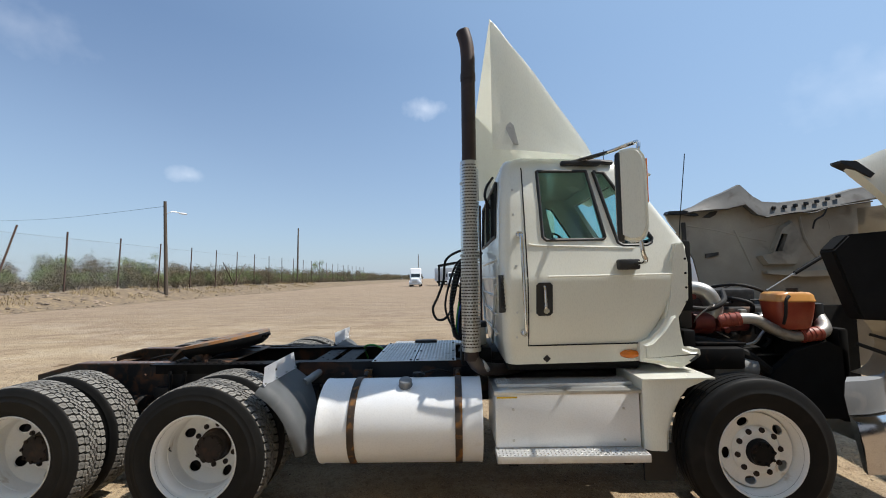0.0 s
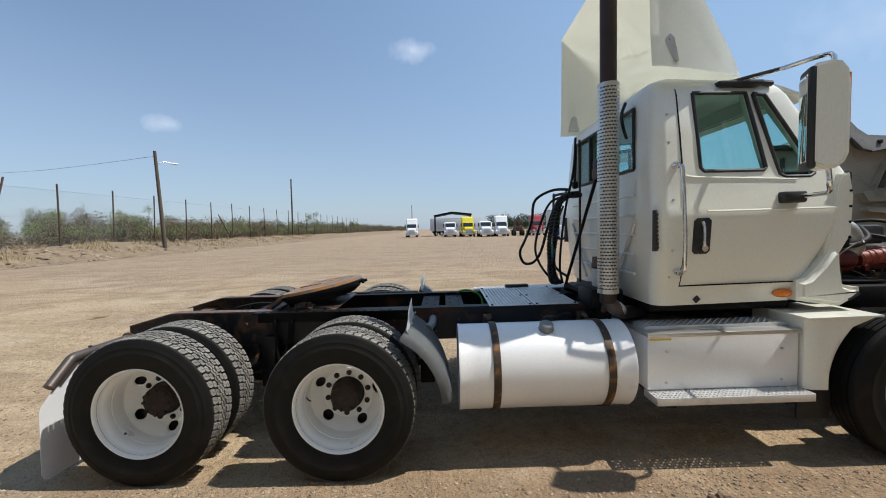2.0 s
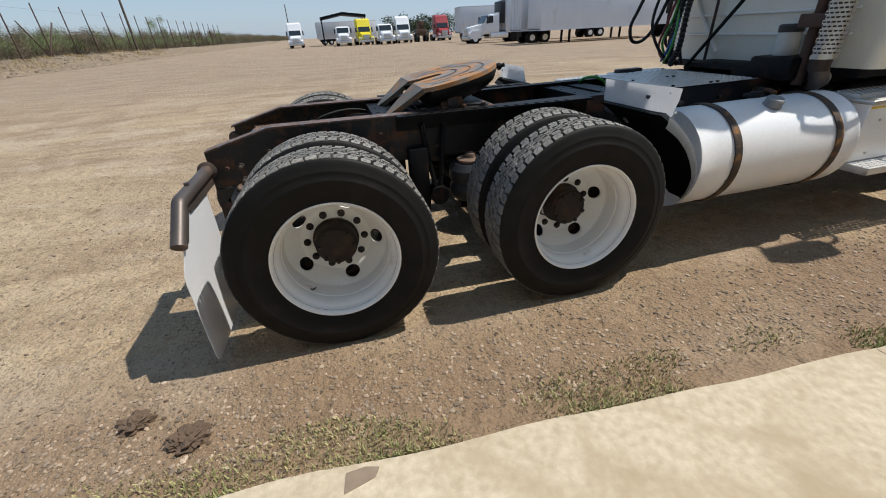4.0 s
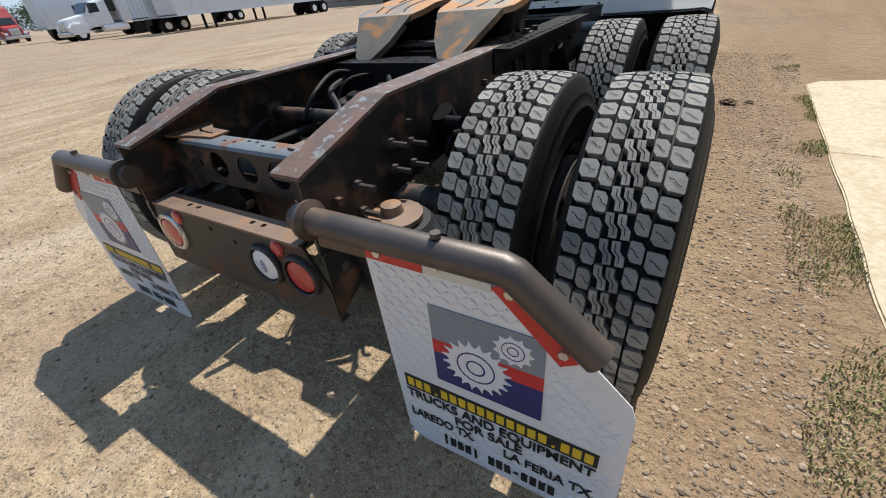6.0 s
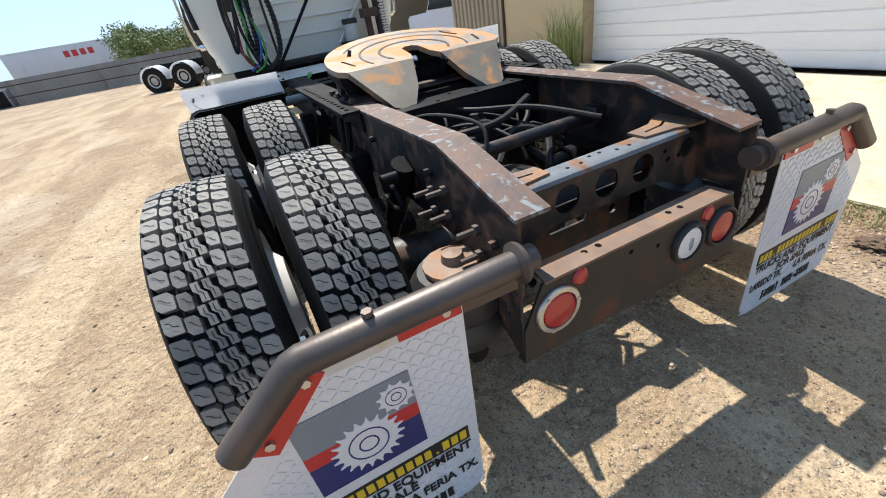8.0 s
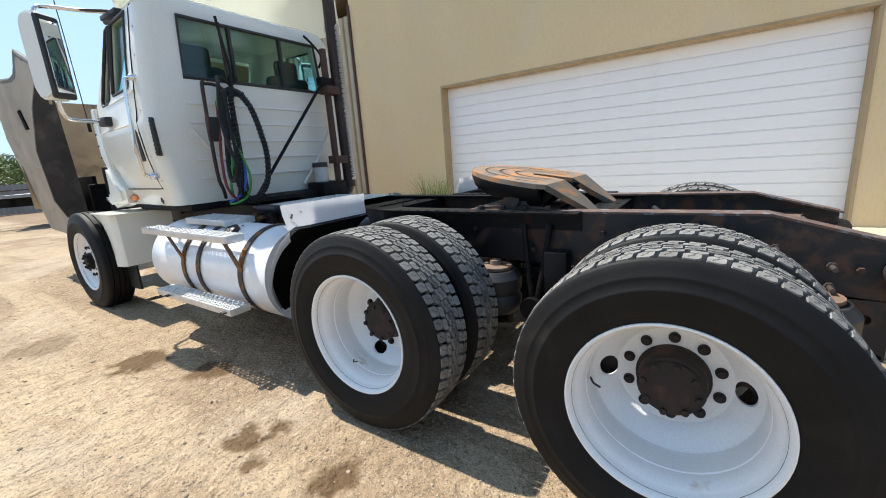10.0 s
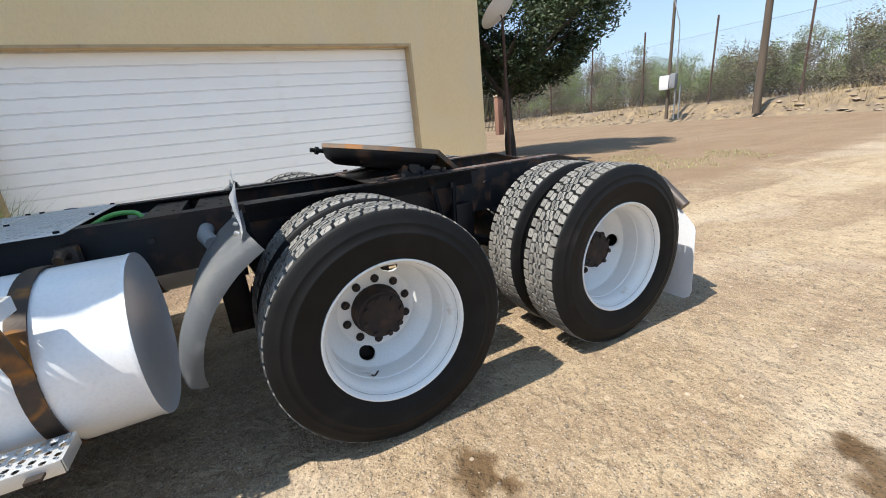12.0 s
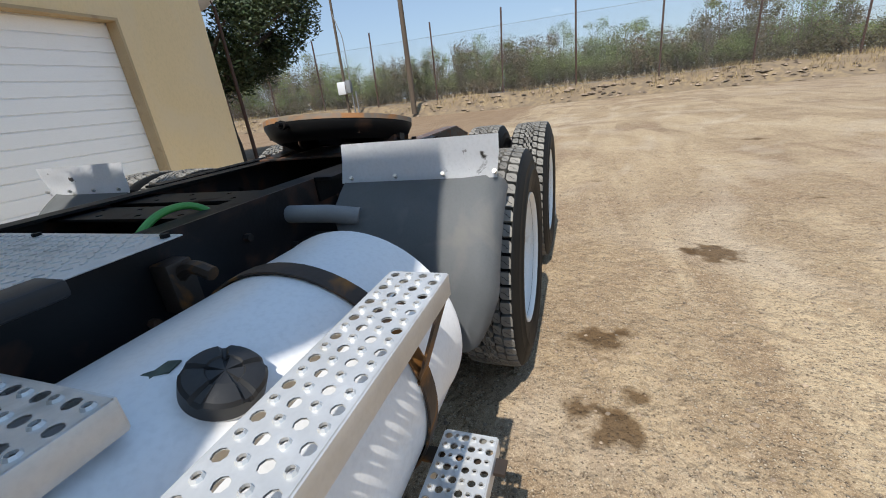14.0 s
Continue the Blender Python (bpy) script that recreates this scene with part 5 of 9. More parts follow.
# ---- fuel tanks ----
def fuel_tank(s, x0, x1, straps, yc=0.79, zc=0.615, r=0.31):
    bm = bmesh.new()
    prof = [(0.0, x0 + 0.03), (r * 0.6, x0 + 0.018), (r - 0.03, x0 + 0.012), (r - 0.008, x0 + 0.004), (r + 0.003, x0), (r + 0.003, x0 + 0.015), (r, x0 + 0.02)]
    n = 10
    prof += [(r, x0 + 0.02 + (x1 - x0 - 0.04) * k / n) for k in range(1, n)]
    prof += [(r, x1 - 0.02), (r + 0.003, x1 - 0.015), (r + 0.003, x1), (r - 0.008, x1 - 0.004), (r - 0.03, x1 - 0.012), (0, x1 - 0.03)]
    lathe(bm, prof, 72, axis="x", at=(0, s * yc, zc))
    bmesh.ops.recalc_face_normals(bm, faces=bm.faces[:])
    t = part("fuel_tank", bm, ALU, truck, "white-painted cylindrical fuel tank", angle=40)
    for xs in straps:
        bm = bmesh.new()
        ring = []
        for k in range(49):
            a = math.radians(-150 + 300 * k / 48)
            ring.append((s * yc + s * (r + 0.004) * math.cos(a), zc + (r + 0.004) * math.sin(a)))
        verts = []
        for dx, lift in ((-0.026, 0), (-0.026, 0.006), (-0.008, 0.007), (0.008, 0.007), (0.026, 0.006), (0.026, 0)):
            row = []
            for (y, z) in ring:
                d = Vector((0, y - s * yc, z - zc)).normalized() * lift
                row.append(bm.verts.new((xs + dx, y + d.y, z + d.z)))
            verts.append(row)
        for a, b in zip(verts, verts[1:]):
            for k in range(48):
                bm.faces.new((a[k], a[k + 1], b[k + 1], b[k]))
        bmesh.ops.recalc_face_normals(bm, faces=bm.faces[:])
        tube(bm, [(xs, s * 0.60, 0.90), (xs, s * 0.53, 0.915), (xs, s * 0.45, 0.86)], 0.018, 8)
        box(bm, xs - 0.035, xs + 0.035, s * 0.44, s * 0.50, 0.80, 0.93, 0.006)
        part("tank_strap", bm, STRAP, t, "rusty steel tank strap")
    return t


tank_r = fuel_tank(-1, 2.125, 3.345, (2.385, 3.17))
bm = bmesh.new()
lathe(bm, [(0.05, 0), (0.055, 0.012), (0.05, 0.014), (0.05, 0.05), (0.044, 0.058), (0, 0.06)], 24, axis="z", at=(0, 0, 0))
bmesh.ops.transform(bm, matrix=pose(2.765, -0.905, 0.895, 20, 0, 0), verts=bm.verts)
part("fuel_cap", bm, PLASTIC, tank_r, "dark fuel cap")
bm = bmesh.new()
cyl(bm, (2.84, -0.72, 0.91), (2.84, -0.72, 0.955), 0.035, 14)
box(bm, 2.80, 2.90, -0.74, -0.66, 0.92, 0.945, 0.006)
tube(bm, [(2.88, -0.7, 0.94), (3.0, -0.62, 0.95), (3.1, -0.5, 0.9)], 0.01, 8)
part("fuel_sender", bm, HOSE, tank_r)

tank_l = fuel_tank(1, 2.165, 3.75, (2.43, 2.98, 3.2), 0.80, 0.60, 0.315)
bm = bmesh.new()
lathe(bm, [(0.085, -0.004), (0.085, 0.004), (0.076, 0.006), (0.074, 0.03)], 32, axis="z")
bmesh.ops.transform(bm, matrix=pose(2.742, 0.938, 0.862, -26, 0, 0) @ Matrix.Scale(0.74, 4), verts=bm.verts)
part("filler_neck", bm, ALU, tank_l)
bm = bmesh.new()
lathe(bm, [(0.072, 0.02), (0.076, 0.026), (0.076, 0.06), (0.07, 0.068), (0.055, 0.074), (0.035, 0.078), (0.032, 0.074), (0, 0.075)], 60, axis="z")
for v in bm.verts:
    a_, r_ = math.degrees(math.atan2(v.co.y, v.co.x)) % 72, math.hypot(v.co.x, v.co.y)
    if r_ > 0.03 and v.co.z > 0.05 and a_ < 14:
        v.co.z -= 0.008
bmesh.ops.transform(bm, matrix=pose(2.742, 0.938, 0.862, -26, 0, 0) @ Matrix.Scale(0.74, 4), verts=bm.verts)
part("fuel_cap", bm, BLKPL, tank_l, "large black ribbed fuel cap", angle=20)


bm = bmesh.new()
chip = [(-0.030, -0.004), (-0.012, 0.012), (0.006, 0.008), (0.020, 0.016), (0.034, 0.004), (0.018, -0.006), (0.004, -0.004), (-0.014, -0.014)]
prism(bm, chip, "z", -0.002, 0.0008)
bmesh.ops.transform(bm, matrix=pose(2.762, 0.857, 0.9104, -10.5, 0, -35), verts=bm.verts)
part("paint_chip", bm, surf("bared dark primer", (0.03, 0.05, 0.04), (0.10, 0.12, 0.09), 60, 0.7, 0, 0.2, 120), tank_l, "chipped paint patch", smooth=False)


def step_board(x0, x1, y0, y1, z, parent, nx, ny, r, small, lip=0.045, thick=0.003, mat=None, label="perforated aluminium step"):
    """A perforated tread plate with a turned-down lip along both long edges and the ends."""
    mat = mat or TREADP
    bm = bmesh.new()
    perforated(bm, x1 - x0, abs(y1 - y0), nx, ny, r, thick, small=small)
    ya, yb = min(y0, y1), max(y0, y1)
    bmesh.ops.translate(bm, vec=(x0, ya, z - thick), verts=bm.verts)
    for a, b in ((ya - 0.004, ya), (yb, yb + 0.004)):
        box(bm, x0, x1, a, b, z - lip, z, 0.001)
    for a, b in ((x0 - 0.004, x0), (x1, x1 + 0.004)):
        box(bm, a, b, ya, yb, z - lip, z, 0.001)
    for i in range(nx):
        for j in range(ny):
            if small and (i + j) % 2:
                lathe(bm, [(small * 1.5, z - 0.0005), (small * 1.1, z + 0.004), (small * 0.95, z + 0.004), (small * 0.9, z)], 8, axis="z",
                      at=(x0 + (i + 0.5) * (x1 - x0) / nx, ya + (j + 0.5) * (yb - ya) / ny, 0))
    return part("step", bm, mat, parent, label, angle=25)


step_board(2.405, 3.62, 1.062, 1.182, 0.912, tank_l, 44, 4, 0.0095, 0.0055)
step_board(2.372, 3.40, 1.122, 1.25, 0.463, tank_l, 36, 6, 0.0095, 0.0055)
step_board(2.855, 3.45, 0.70, 0.93, 0.955, tank_l, 18, 8, 0.0105, 0.006)
for x in (2.43, 3.2):
    bm = bmesh.new()
    prism(bm, [(x - 0.026, 0), (x + 0.026, 0), (x + 0.026, 1), (x - 0.026, 1)], "y", 0, 0.006)
    for v in bm.verts:
        t_ = v.co.z
        v.co = Vector((v.co.x, 1.175 - 0.075 * (1 - t_) + v.co.y, 0.66 + 0.21 * t_))
    box(bm, x - 0.02, x + 0.02, 1.07, 1.178, 0.862, 0.87)
    box(bm, x - 0.02, x + 0.02, 0.98, 1.28, 0.435, 0.444)
    parts_of("step_bracket", bm, STRAP, tank_l, "rusty flat-bar step bracket")

# deck plates over the rails
for k, (x0, x1) in enumerate(((2.41, 2.78), (2.79, 3.16))):
    bm = bmesh.new()
    box(bm, x0, x1, -0.45, 0.52, 0.99, 0.994, 0.001)
    for i in range(11):
        for j in range(31):
            cx, cy = x0 + 0.03 + i * 0.031, -0.42 + j * 0.0296
            vs = box(bm, -0.010, 0.010, -0.003, 0.003, 0.994, 0.997)
            bmesh.ops.transform(bm, matrix=Matrix.Translation((cx, cy, 0)) @ Matrix.Rotation(0.6 if (i + j) % 2 else -0.6, 4, "Z"), verts=vs)
    deck = part("deck_plate", bm, TREADP, truck, "raised-pattern aluminium deck plate")
    bm = bmesh.new()
    for dx in (0.025, x1 - x0 - 0.025):
        for y in (-0.425, 0.0, 0.495):
            cyl(bm, (x0 + dx, y, 0.994), (x0 + dx, y, 1.003), 0.011, 10)
    parts_of("deck_bolt", bm, BLACK, deck)
bm = bmesh.new()
box(bm, 2.7, 2.95, 0.54, 0.62, 0.985, 1.02, 0.01)
part("battery_lid", bm, BLKPL, truck)
bm = bmesh.new()
box(bm, 2.2, 2.38, -0.408, -0.402, 0.82, 0.92)
part("frame_label", bm, PAPER, truck, "faded warning label on the rail")
bm = bmesh.new()
tube(bm, [(2.42, 0.24, 0.86), (2.40, 0.30, 0.95), (2.30, 0.30, 1.01), (2.2, 0.31, 1.01), (2.17, 0.36, 0.96), (2.2, 0.39, 0.86)], 0.011, 10)
part("air_hose", bm, GREENH, truck, "bright green air hose")

# ---- battery box and steps on the right ----
bm = bmesh.new()
box(bm, 3.44, 4.49, -1.035, -0.45, 0.475, 0.86, 0.012)
bbox = part("battery_box", bm, ALU, truck, "plain white aluminium battery box")
bm = bmesh.new()
box(bm, 3.43, 4.50, -1.05, -0.44, 0.855, 0.882, 0.006)
part("lid", bm, STEEL, bbox, "bright aluminium lid")
step_board(3.47, 4.48, -0.93, -0.76, 0.905, bbox, 44, 7, 0.006, 0.004, 0.03)
step_board(3.44, 4.49, -1.165, -0.99, 0.475, bbox, 40, 6, 0.008, 0.005, 0.05)
bm = bmesh.new()
for k in range(44):
    cyl(bm, (3.46 + k * 0.0235, -1.052, 0.868), (3.46 + k * 0.0235, -1.046, 0.868), 0.0045, 8)
for x, z in ((3.57, 0.75), (4.37, 0.75), (3.57, 0.53), (4.37, 0.53)):
    cyl(bm, (x, -1.043, z), (x, -1.034, z), 0.009, 12)
tagged(part("rivets", bm, STEEL, bbox), kind="stuff")
bm = bmesh.new()
box(bm, 3.45, 3.60, -1.0385, -1.0345, 0.83, 0.842)
part("warning_strip", bm, YELP, bbox, "thin yellow strip")
# mount brackets under the box
bm = bmesh.new()
for x in (3.55, 4.35):
    box(bm, x - 0.03, x + 0.03, -1.14, -0.45, 0.40, 0.43)
parts_of("step_mount", bm, BLACK, bbox)

# ---- cab ----
CW = 1.065
def section(z, x0, x1, w, r=0.12, n=6, front_w=None):
    """A rounded rectangle at height z; the front may be narrower."""
    fw = front_w if front_w else w
    pts = []
    for cx, cy, a0 in ((x1 - r, fw - r, 0), (x0 + r, w - r, 90), (x0 + r, -(w - r), 180), (x1 - r, -(fw - r), 270)):
        for k in range(n + 1):
            a = math.radians(a0 + 90 * k / n)
            pts.append((cx + r * math.cos(a), cy + r * math.sin(a), z))
    return pts


LEVELS = [(1.045, 3.55, 4.62, 0.855, 0.80), (1.17, 3.53, 4.67, 0.875, 0.82), (1.24, 3.52, 4.70, 0.905, 0.83), (1.45, 3.51, 4.82, 0.945, 0.85), (1.66, 3.50, 4.94, 0.965, 0.86), (1.71, 3.50, 4.97, 0.968, 0.86),
          (1.745, 3.50, 4.98, 0.955, 0.85), (1.93, 3.50, 5.0, 0.94, 0.83), (1.98, 3.50, 4.98, 0.935, 0.815), (2.25, 3.51, 4.80, 0.905, 0.79), (2.56, 3.53, 4.60, 0.86, 0.76), (2.62, 3.54, 4.56, 0.825, 0.735)]


LEVELS = [(z, x0, x1, w * CW, f * CW) for z, x0, x1, w, f in LEVELS]


def shell(d):
    bm = bmesh.new()
    rings = [section(z, x0 + d, x1 - d, w - d, 0.09, 6, fw - d) for z, x0, x1, w, fw in LEVELS]
    rings[0] = [(x, y, z + d) for x, y, z in rings[0]]
    rings.append(section(2.67 - d, 3.57 + d, 4.52 - d, 0.79 * CW - d, 0.09, 6, 0.70 * CW - d))
    rings.append(section(2.70 - d, 3.63 + d, 4.44 - d, 0.73 * CW - d, 0.09, 6, 0.64 * CW - d))
    rings.append(section(2.715 - d, 3.75 + d, 4.30 - d, 0.60 - d, 0.09, 6, 0.52 - d))
    loft(bm, rings, True, True)
    bmesh.ops.recalc_face_normals(bm, faces=bm.faces[:])
    return bm


SIDE_WIN = [(3.815, 2.555), (4.215, 2.555), (4.33, 2.015), (4.31, 1.995), (3.86, 1.995), (3.835, 2.02)]
VENT_WIN = [(4.275, 2.55), (4.36, 2.54), (4.71, 2.0), (4.70, 1.965), (4.66, 1.945), (4.47, 1.945), (4.43, 1.965)]
bm = shell(0)
inner = shell(0.05)
bmesh.ops.reverse_faces(inner, faces=inner.faces[:])
tmp = bpy.data.meshes.new("tmp")
inner.to_mesh(tmp)
inner.free()
bm.from_mesh(tmp)
cutters = []
for poly, axis, a0, a1 in ((SIDE_WIN, "y", -1.3, 1.3), (VENT_WIN, "y", -1.3, 1.3),
                           ([(-0.70, 2.06), (0.70, 2.06), (0.66, 2.52), (-0.66, 2.52)], "x", 3.2, 3.75),
                           ([(-0.70, 2.03), (0.70, 2.03), (0.62, 2.53), (-0.62, 2.53)], "x", 4.3, 5.4)):
    c = bmesh.new()
    prism(c, poly, axis, a0, a1)
    cutters.append(c)
cab = part("cab", cut(bm, cutters), CREAM, truck, "cream-white painted steel cab", angle=28)


def side_at(z):
    for (z0, _, _, w0, f0), (z1, _, _, w1, f1) in zip(LEVELS, LEVELS[1:]):
        if z0 <= z <= z1:
            t_ = (z - z0) / (z1 - z0)
            return w0 + (w1 - w0) * t_, f0 + (f1 - f0) * t_
    return LEVELS[-1][3], LEVELS[-1][4]


def skin(x, z):
    """The cab side's distance from the middle at x and z, tapering to the front."""
    w, f = side_at(z)
    t_ = min(1, max(0, (x - 3.60) / 1.25))
    return w + (f - w) * t_


def on_side(poly, s, out, thick, name, mat, parent, lb=""):
    """A flat outline laid on the cab's side."""
    b2 = bmesh.new()
    n = len(poly)
    A = [b2.verts.new((x, s * (skin(x, z) + out), z)) for x, z in poly]
    B = [b2.verts.new((x, s * (skin(x, z) + out - thick), z)) for x, z in poly]
    b2.faces.new(A)
    b2.faces.new(B[::-1])
    for i in range(n):
        b2.faces.new((A[i], B[i], B[(i + 1) % n], A[(i + 1) % n]))
    bmesh.ops.recalc_face_normals(b2, faces=b2.faces[:])
    return part(name, b2, mat, parent, lb)


def edge_line(poly, s, out, r, closed=True):
    pts = [(x, s * (skin(x, z) + out), z) for x, z in poly]
    return pts + [pts[0]] if closed else pts


def dense(poly, n=4, closed=True):
    out = []
    m = len(poly) if closed else len(poly) - 1
    for i in range(m):
        a, b = poly[i], poly[(i + 1) % len(poly)]
        out += [(a[0] + (b[0] - a[0]) * k / n, a[1] + (b[1] - a[1]) * k / n) for k in range(n)]
    return out if closed else out + [poly[-1]]


for s in (-1, 1):
    door_line = [(3.69, 2.585), (3.695, 2.25), (3.70, 1.9), (3.71, 1.19), (4.62, 1.19), (4.86, 1.40), (4.90, 1.70)]
    for poly, lb in ((SIDE_WIN, "tinted side window"), (VENT_WIN, "tinted quarter window")):
        b2 = bmesh.new()
        tube(b2, edge_line(dense(poly, 3), s, -0.004, 0.012), 0.014, 8, 0)
        part("window_seal", b2, BLKPL, cab, "black rubber window seal")
        g = on_side(poly, s, -0.03, 0.004, "window_pane", GLASS, cab, lb)
        g.visible_shadow = False
    # door gap, creases
    b2 = bmesh.new()
    tube(b2, edge_line(dense(door_line, 8, False), s, 0.001, 0.004, False), 0.005, 6, 0)
    part("door_gap", b2, BLACK, cab, "dark shut line of the door")
    b2 = bmesh.new()
    tube(b2, edge_line(dense([(3.72, 1.965), (3.78, 1.955), (4.55, 1.925)], 8, False), s, 0.0, 0.005, False), 0.008, 6, 0)
    tube(b2, edge_line(dense([(3.86, 1.715), (4.86, 1.715)], 10, False), s, -0.002, 0.005, False), 0.009, 6, 0)
    part("door_crease", b2, CREAM, cab)
    # handle in a black recess
    b2 = bmesh.new()
    z0, z1, x0, x1 = 1.42, 1.67, 3.765, 3.89
    poly = [(x0 + 0.02, z0), (x1 - 0.02, z0), (x1, z0 + 0.02), (x1, z1 - 0.02), (x1 - 0.02, z1), (x0 + 0.02, z1), (x0, z1 - 0.02), (x0, z0 + 0.02)]
    hd = on_side(poly, s, 0.008, 0.01, "door_handle", BLKPL, cab, "black door handle recess with a chrome grip")
    b2 = bmesh.new()
    y = skin(3.83, 1.55) + 0.025
    tube(b2, [(3.825, s * (y - 0.01), 1.645), (3.83, s * y, 1.60), (3.832, s * y, 1.50), (3.835, s * (y - 0.012), 1.455)], 0.012, 10)
    cyl(b2, (3.835, s * (y - 0.02), 1.46), (3.835, s * (y + 0.006), 1.46), 0.022, 14)
    ob = part("grip", b2, CHROME, cab, "chrome door grip")
    # grab handle
    b2 = bmesh.new()
    tube(b2, [(3.645, s * 0.98, 2.04), (3.65, s * 1.04, 2.03), (3.655, s * 1.06, 1.98), (3.665, s * 1.075, 1.6), (3.675, s * 1.06, 1.35), (3.675, s * 1.04, 1.31), (3.67, s * 0.98, 1.30)], 0.014, 12, 4)
    for zz, xx in ((2.04, 3.645), (1.30, 3.67)):
        lathe(b2, [(0.0, s * 1.03), (0.02, s * 1.028), (0.028, s * 1.015), (0.028, s * 0.98)], 14, axis="y", at=(xx, 0, zz))
    part("grab_handle", b2, CHROME, cab, "chrome vertical grab handle")
    # marker lamp and sill badge
    b2 = bmesh.new()
    lathe(b2, [(0, 0.028), (0.035, 0.025), (0.05, 0.012), (0.052, 0), (0, 0)], 24, axis="y")
    bmesh.ops.scale(b2, vec=(1.45, 1, 0.62), verts=b2.verts)
    bmesh.ops.transform(b2, matrix=Matrix.Translation((4.50, s * (skin(4.5, 1.1) - 0.003), 1.105)) @ Matrix.Diagonal((1, s, 1, 1)), verts=b2.verts)
    bmesh.ops.recalc_face_normals(b2, faces=b2.faces[:])
    part("side_marker_lamp", b2, AMBER, cab, "oval amber side lamp")
    on_side([(3.825, 1.085), (3.855, 1.115), (3.885, 1.085), (3.855, 1.055)], s, 0.004, 0.006, "badge", BLACKP, cab, "small dark diamond badge")
    # vent on the cab's rear corner, drip rail, wind deflector
    b2 = bmesh.new()
    vm = Matrix.Translation((3.522, s * 0.988, 0)) @ Matrix.Rotation(radians(-45 * s), 4, "Z")
    for k in range(9):
        box(b2, -0.032, 0.032, -0.006 * s, 0.010 * s, 1.465 + 0.029 * k, 1.482 + 0.029 * k, 0.003, turn=vm)
    box(b2, -0.037, 0.037, -0.02 * s, 0.004 * s, 1.45, 1.735, 0.004, turn=vm)
    part("side_vent", b2, BLKPL, cab, "black louvred side vent")
    b2 = bmesh.new()
    tube(b2, [(4.05, s * 0.83, 2.62), (4.2, s * 0.835, 2.645), (4.45, s * 0.80, 2.635)], 0.022, 8)
    part("window_visor", b2, BLKPL, cab)
    # body rivets
    b2 = bmesh.new()
    for xx, zz in ((3.61, 2.4), (3.61, 2.2), (3.62, 1.8), (3.62, 1.45), (3.62, 1.26)):
        cyl(b2, (xx, s * (skin(xx, zz) - 0.01), zz), (xx, s * (skin(xx, zz) + 0.003), zz), 0.009, 10)
    parts_of("cab_screw", b2, STEEL, cab)
    # mirror on its arm
    b2 = bmesh.new()
    prof = [(4.285, 2.50), (4.30, 2.555), (4.33, 2.58), (4.40, 2.585), (4.445, 2.57), (4.475, 2.52), (4.485, 2.44), (4.485, 2.03), (4.465, 1.975), (4.43, 1.945), (4.37, 1.94), (4.31, 1.975), (4.29, 2.03)]
    prism(b2, prof, "y", s * 1.19, s * 1.36)
    es = [e for e in b2.edges if abs(e.verts[0].co.y - e.verts[1].co.y) < 1e-4]
    bmesh.ops.bevel(b2, geom=es, offset=0.02, segments=3, affect="EDGES")
    swing = Matrix.Translation((4.385, s * 1.275, 0)) @ Matrix.Rotation(radians(26) * s, 4, "Z") @ Matrix.Translation((-4.385, -s * 1.275, 0))
    b2.transform(swing)
    mir = part("mirror", b2, CREAM, cab, "tall white side mirror housing", angle=40)
    b2 = bmesh.new()
    box(b2, 4.286, 4.296, s * 1.21, s * 1.34, 1.99, 2.52, 0.003)
    b2.transform(swing)
    part("mirror_glass", b2, MIRROR, cab, "dark mirror face")
    b2 = bmesh.new()
    box(b2, 4.290, 4.335, s * 1.187, s * 1.364, 1.945, 2.565, 0.02)
    b2.transform(swing)
    part("mirror_bezel", b2, BLKPL, cab, "black mirror bezel")
    b2 = bmesh.new()
    box(b2, 4.470, 4.491, s * 1.29, s * 1.335, 2.2, 2.5, 0.005)
    b2.transform(swing)
    part("mirror_lamp", b2, AMBER, cab, "amber strip lamp")
    b2 = bmesh.new()
    tube(b2, [(4.10, s * 0.80, 2.635), (4.35, s * 1.0, 2.665), (4.45, s * 1.15, 2.675), (4.46, s * 1.25, 2.65), (4.44, s * 1.27, 2.56)], 0.015, 10)
    part("mirror_arm", b2, CHROME, cab, "chrome mirror arm")
    b2 = bmesh.new()
    tube(b2, [(4.52, s * 0.95, 1.80), (4.52, s * 1.05, 1.80), (4.50, s * 1.2, 1.81), (4.46, s * 1.25, 1.86), (4.44, s * 1.26, 1.96)], 0.015, 10)
    part("mirror_arm", b2, CHROME, cab, "chrome mirror arm")
    b2 = bmesh.new()
    box(b2, 4.40, 4.56, s * 0.90, s * 1.0, 1.755, 1.835, 0.015)
    part("mirror_bracket", b2, BLKPL, cab)
    b2 = bmesh.new()
    tube(b2, [(4.05, s * 0.80, 2.63), (4.2, s * 0.9, 2.65), (4.36, s * 1.01, 2.667)], 0.012, 8)
    box(b2, 4.02, 4.34, s * 0.80, s * 0.88, 2.605, 2.645, 0.012)
    part("mirror_bracket", b2, BLKPL, cab)

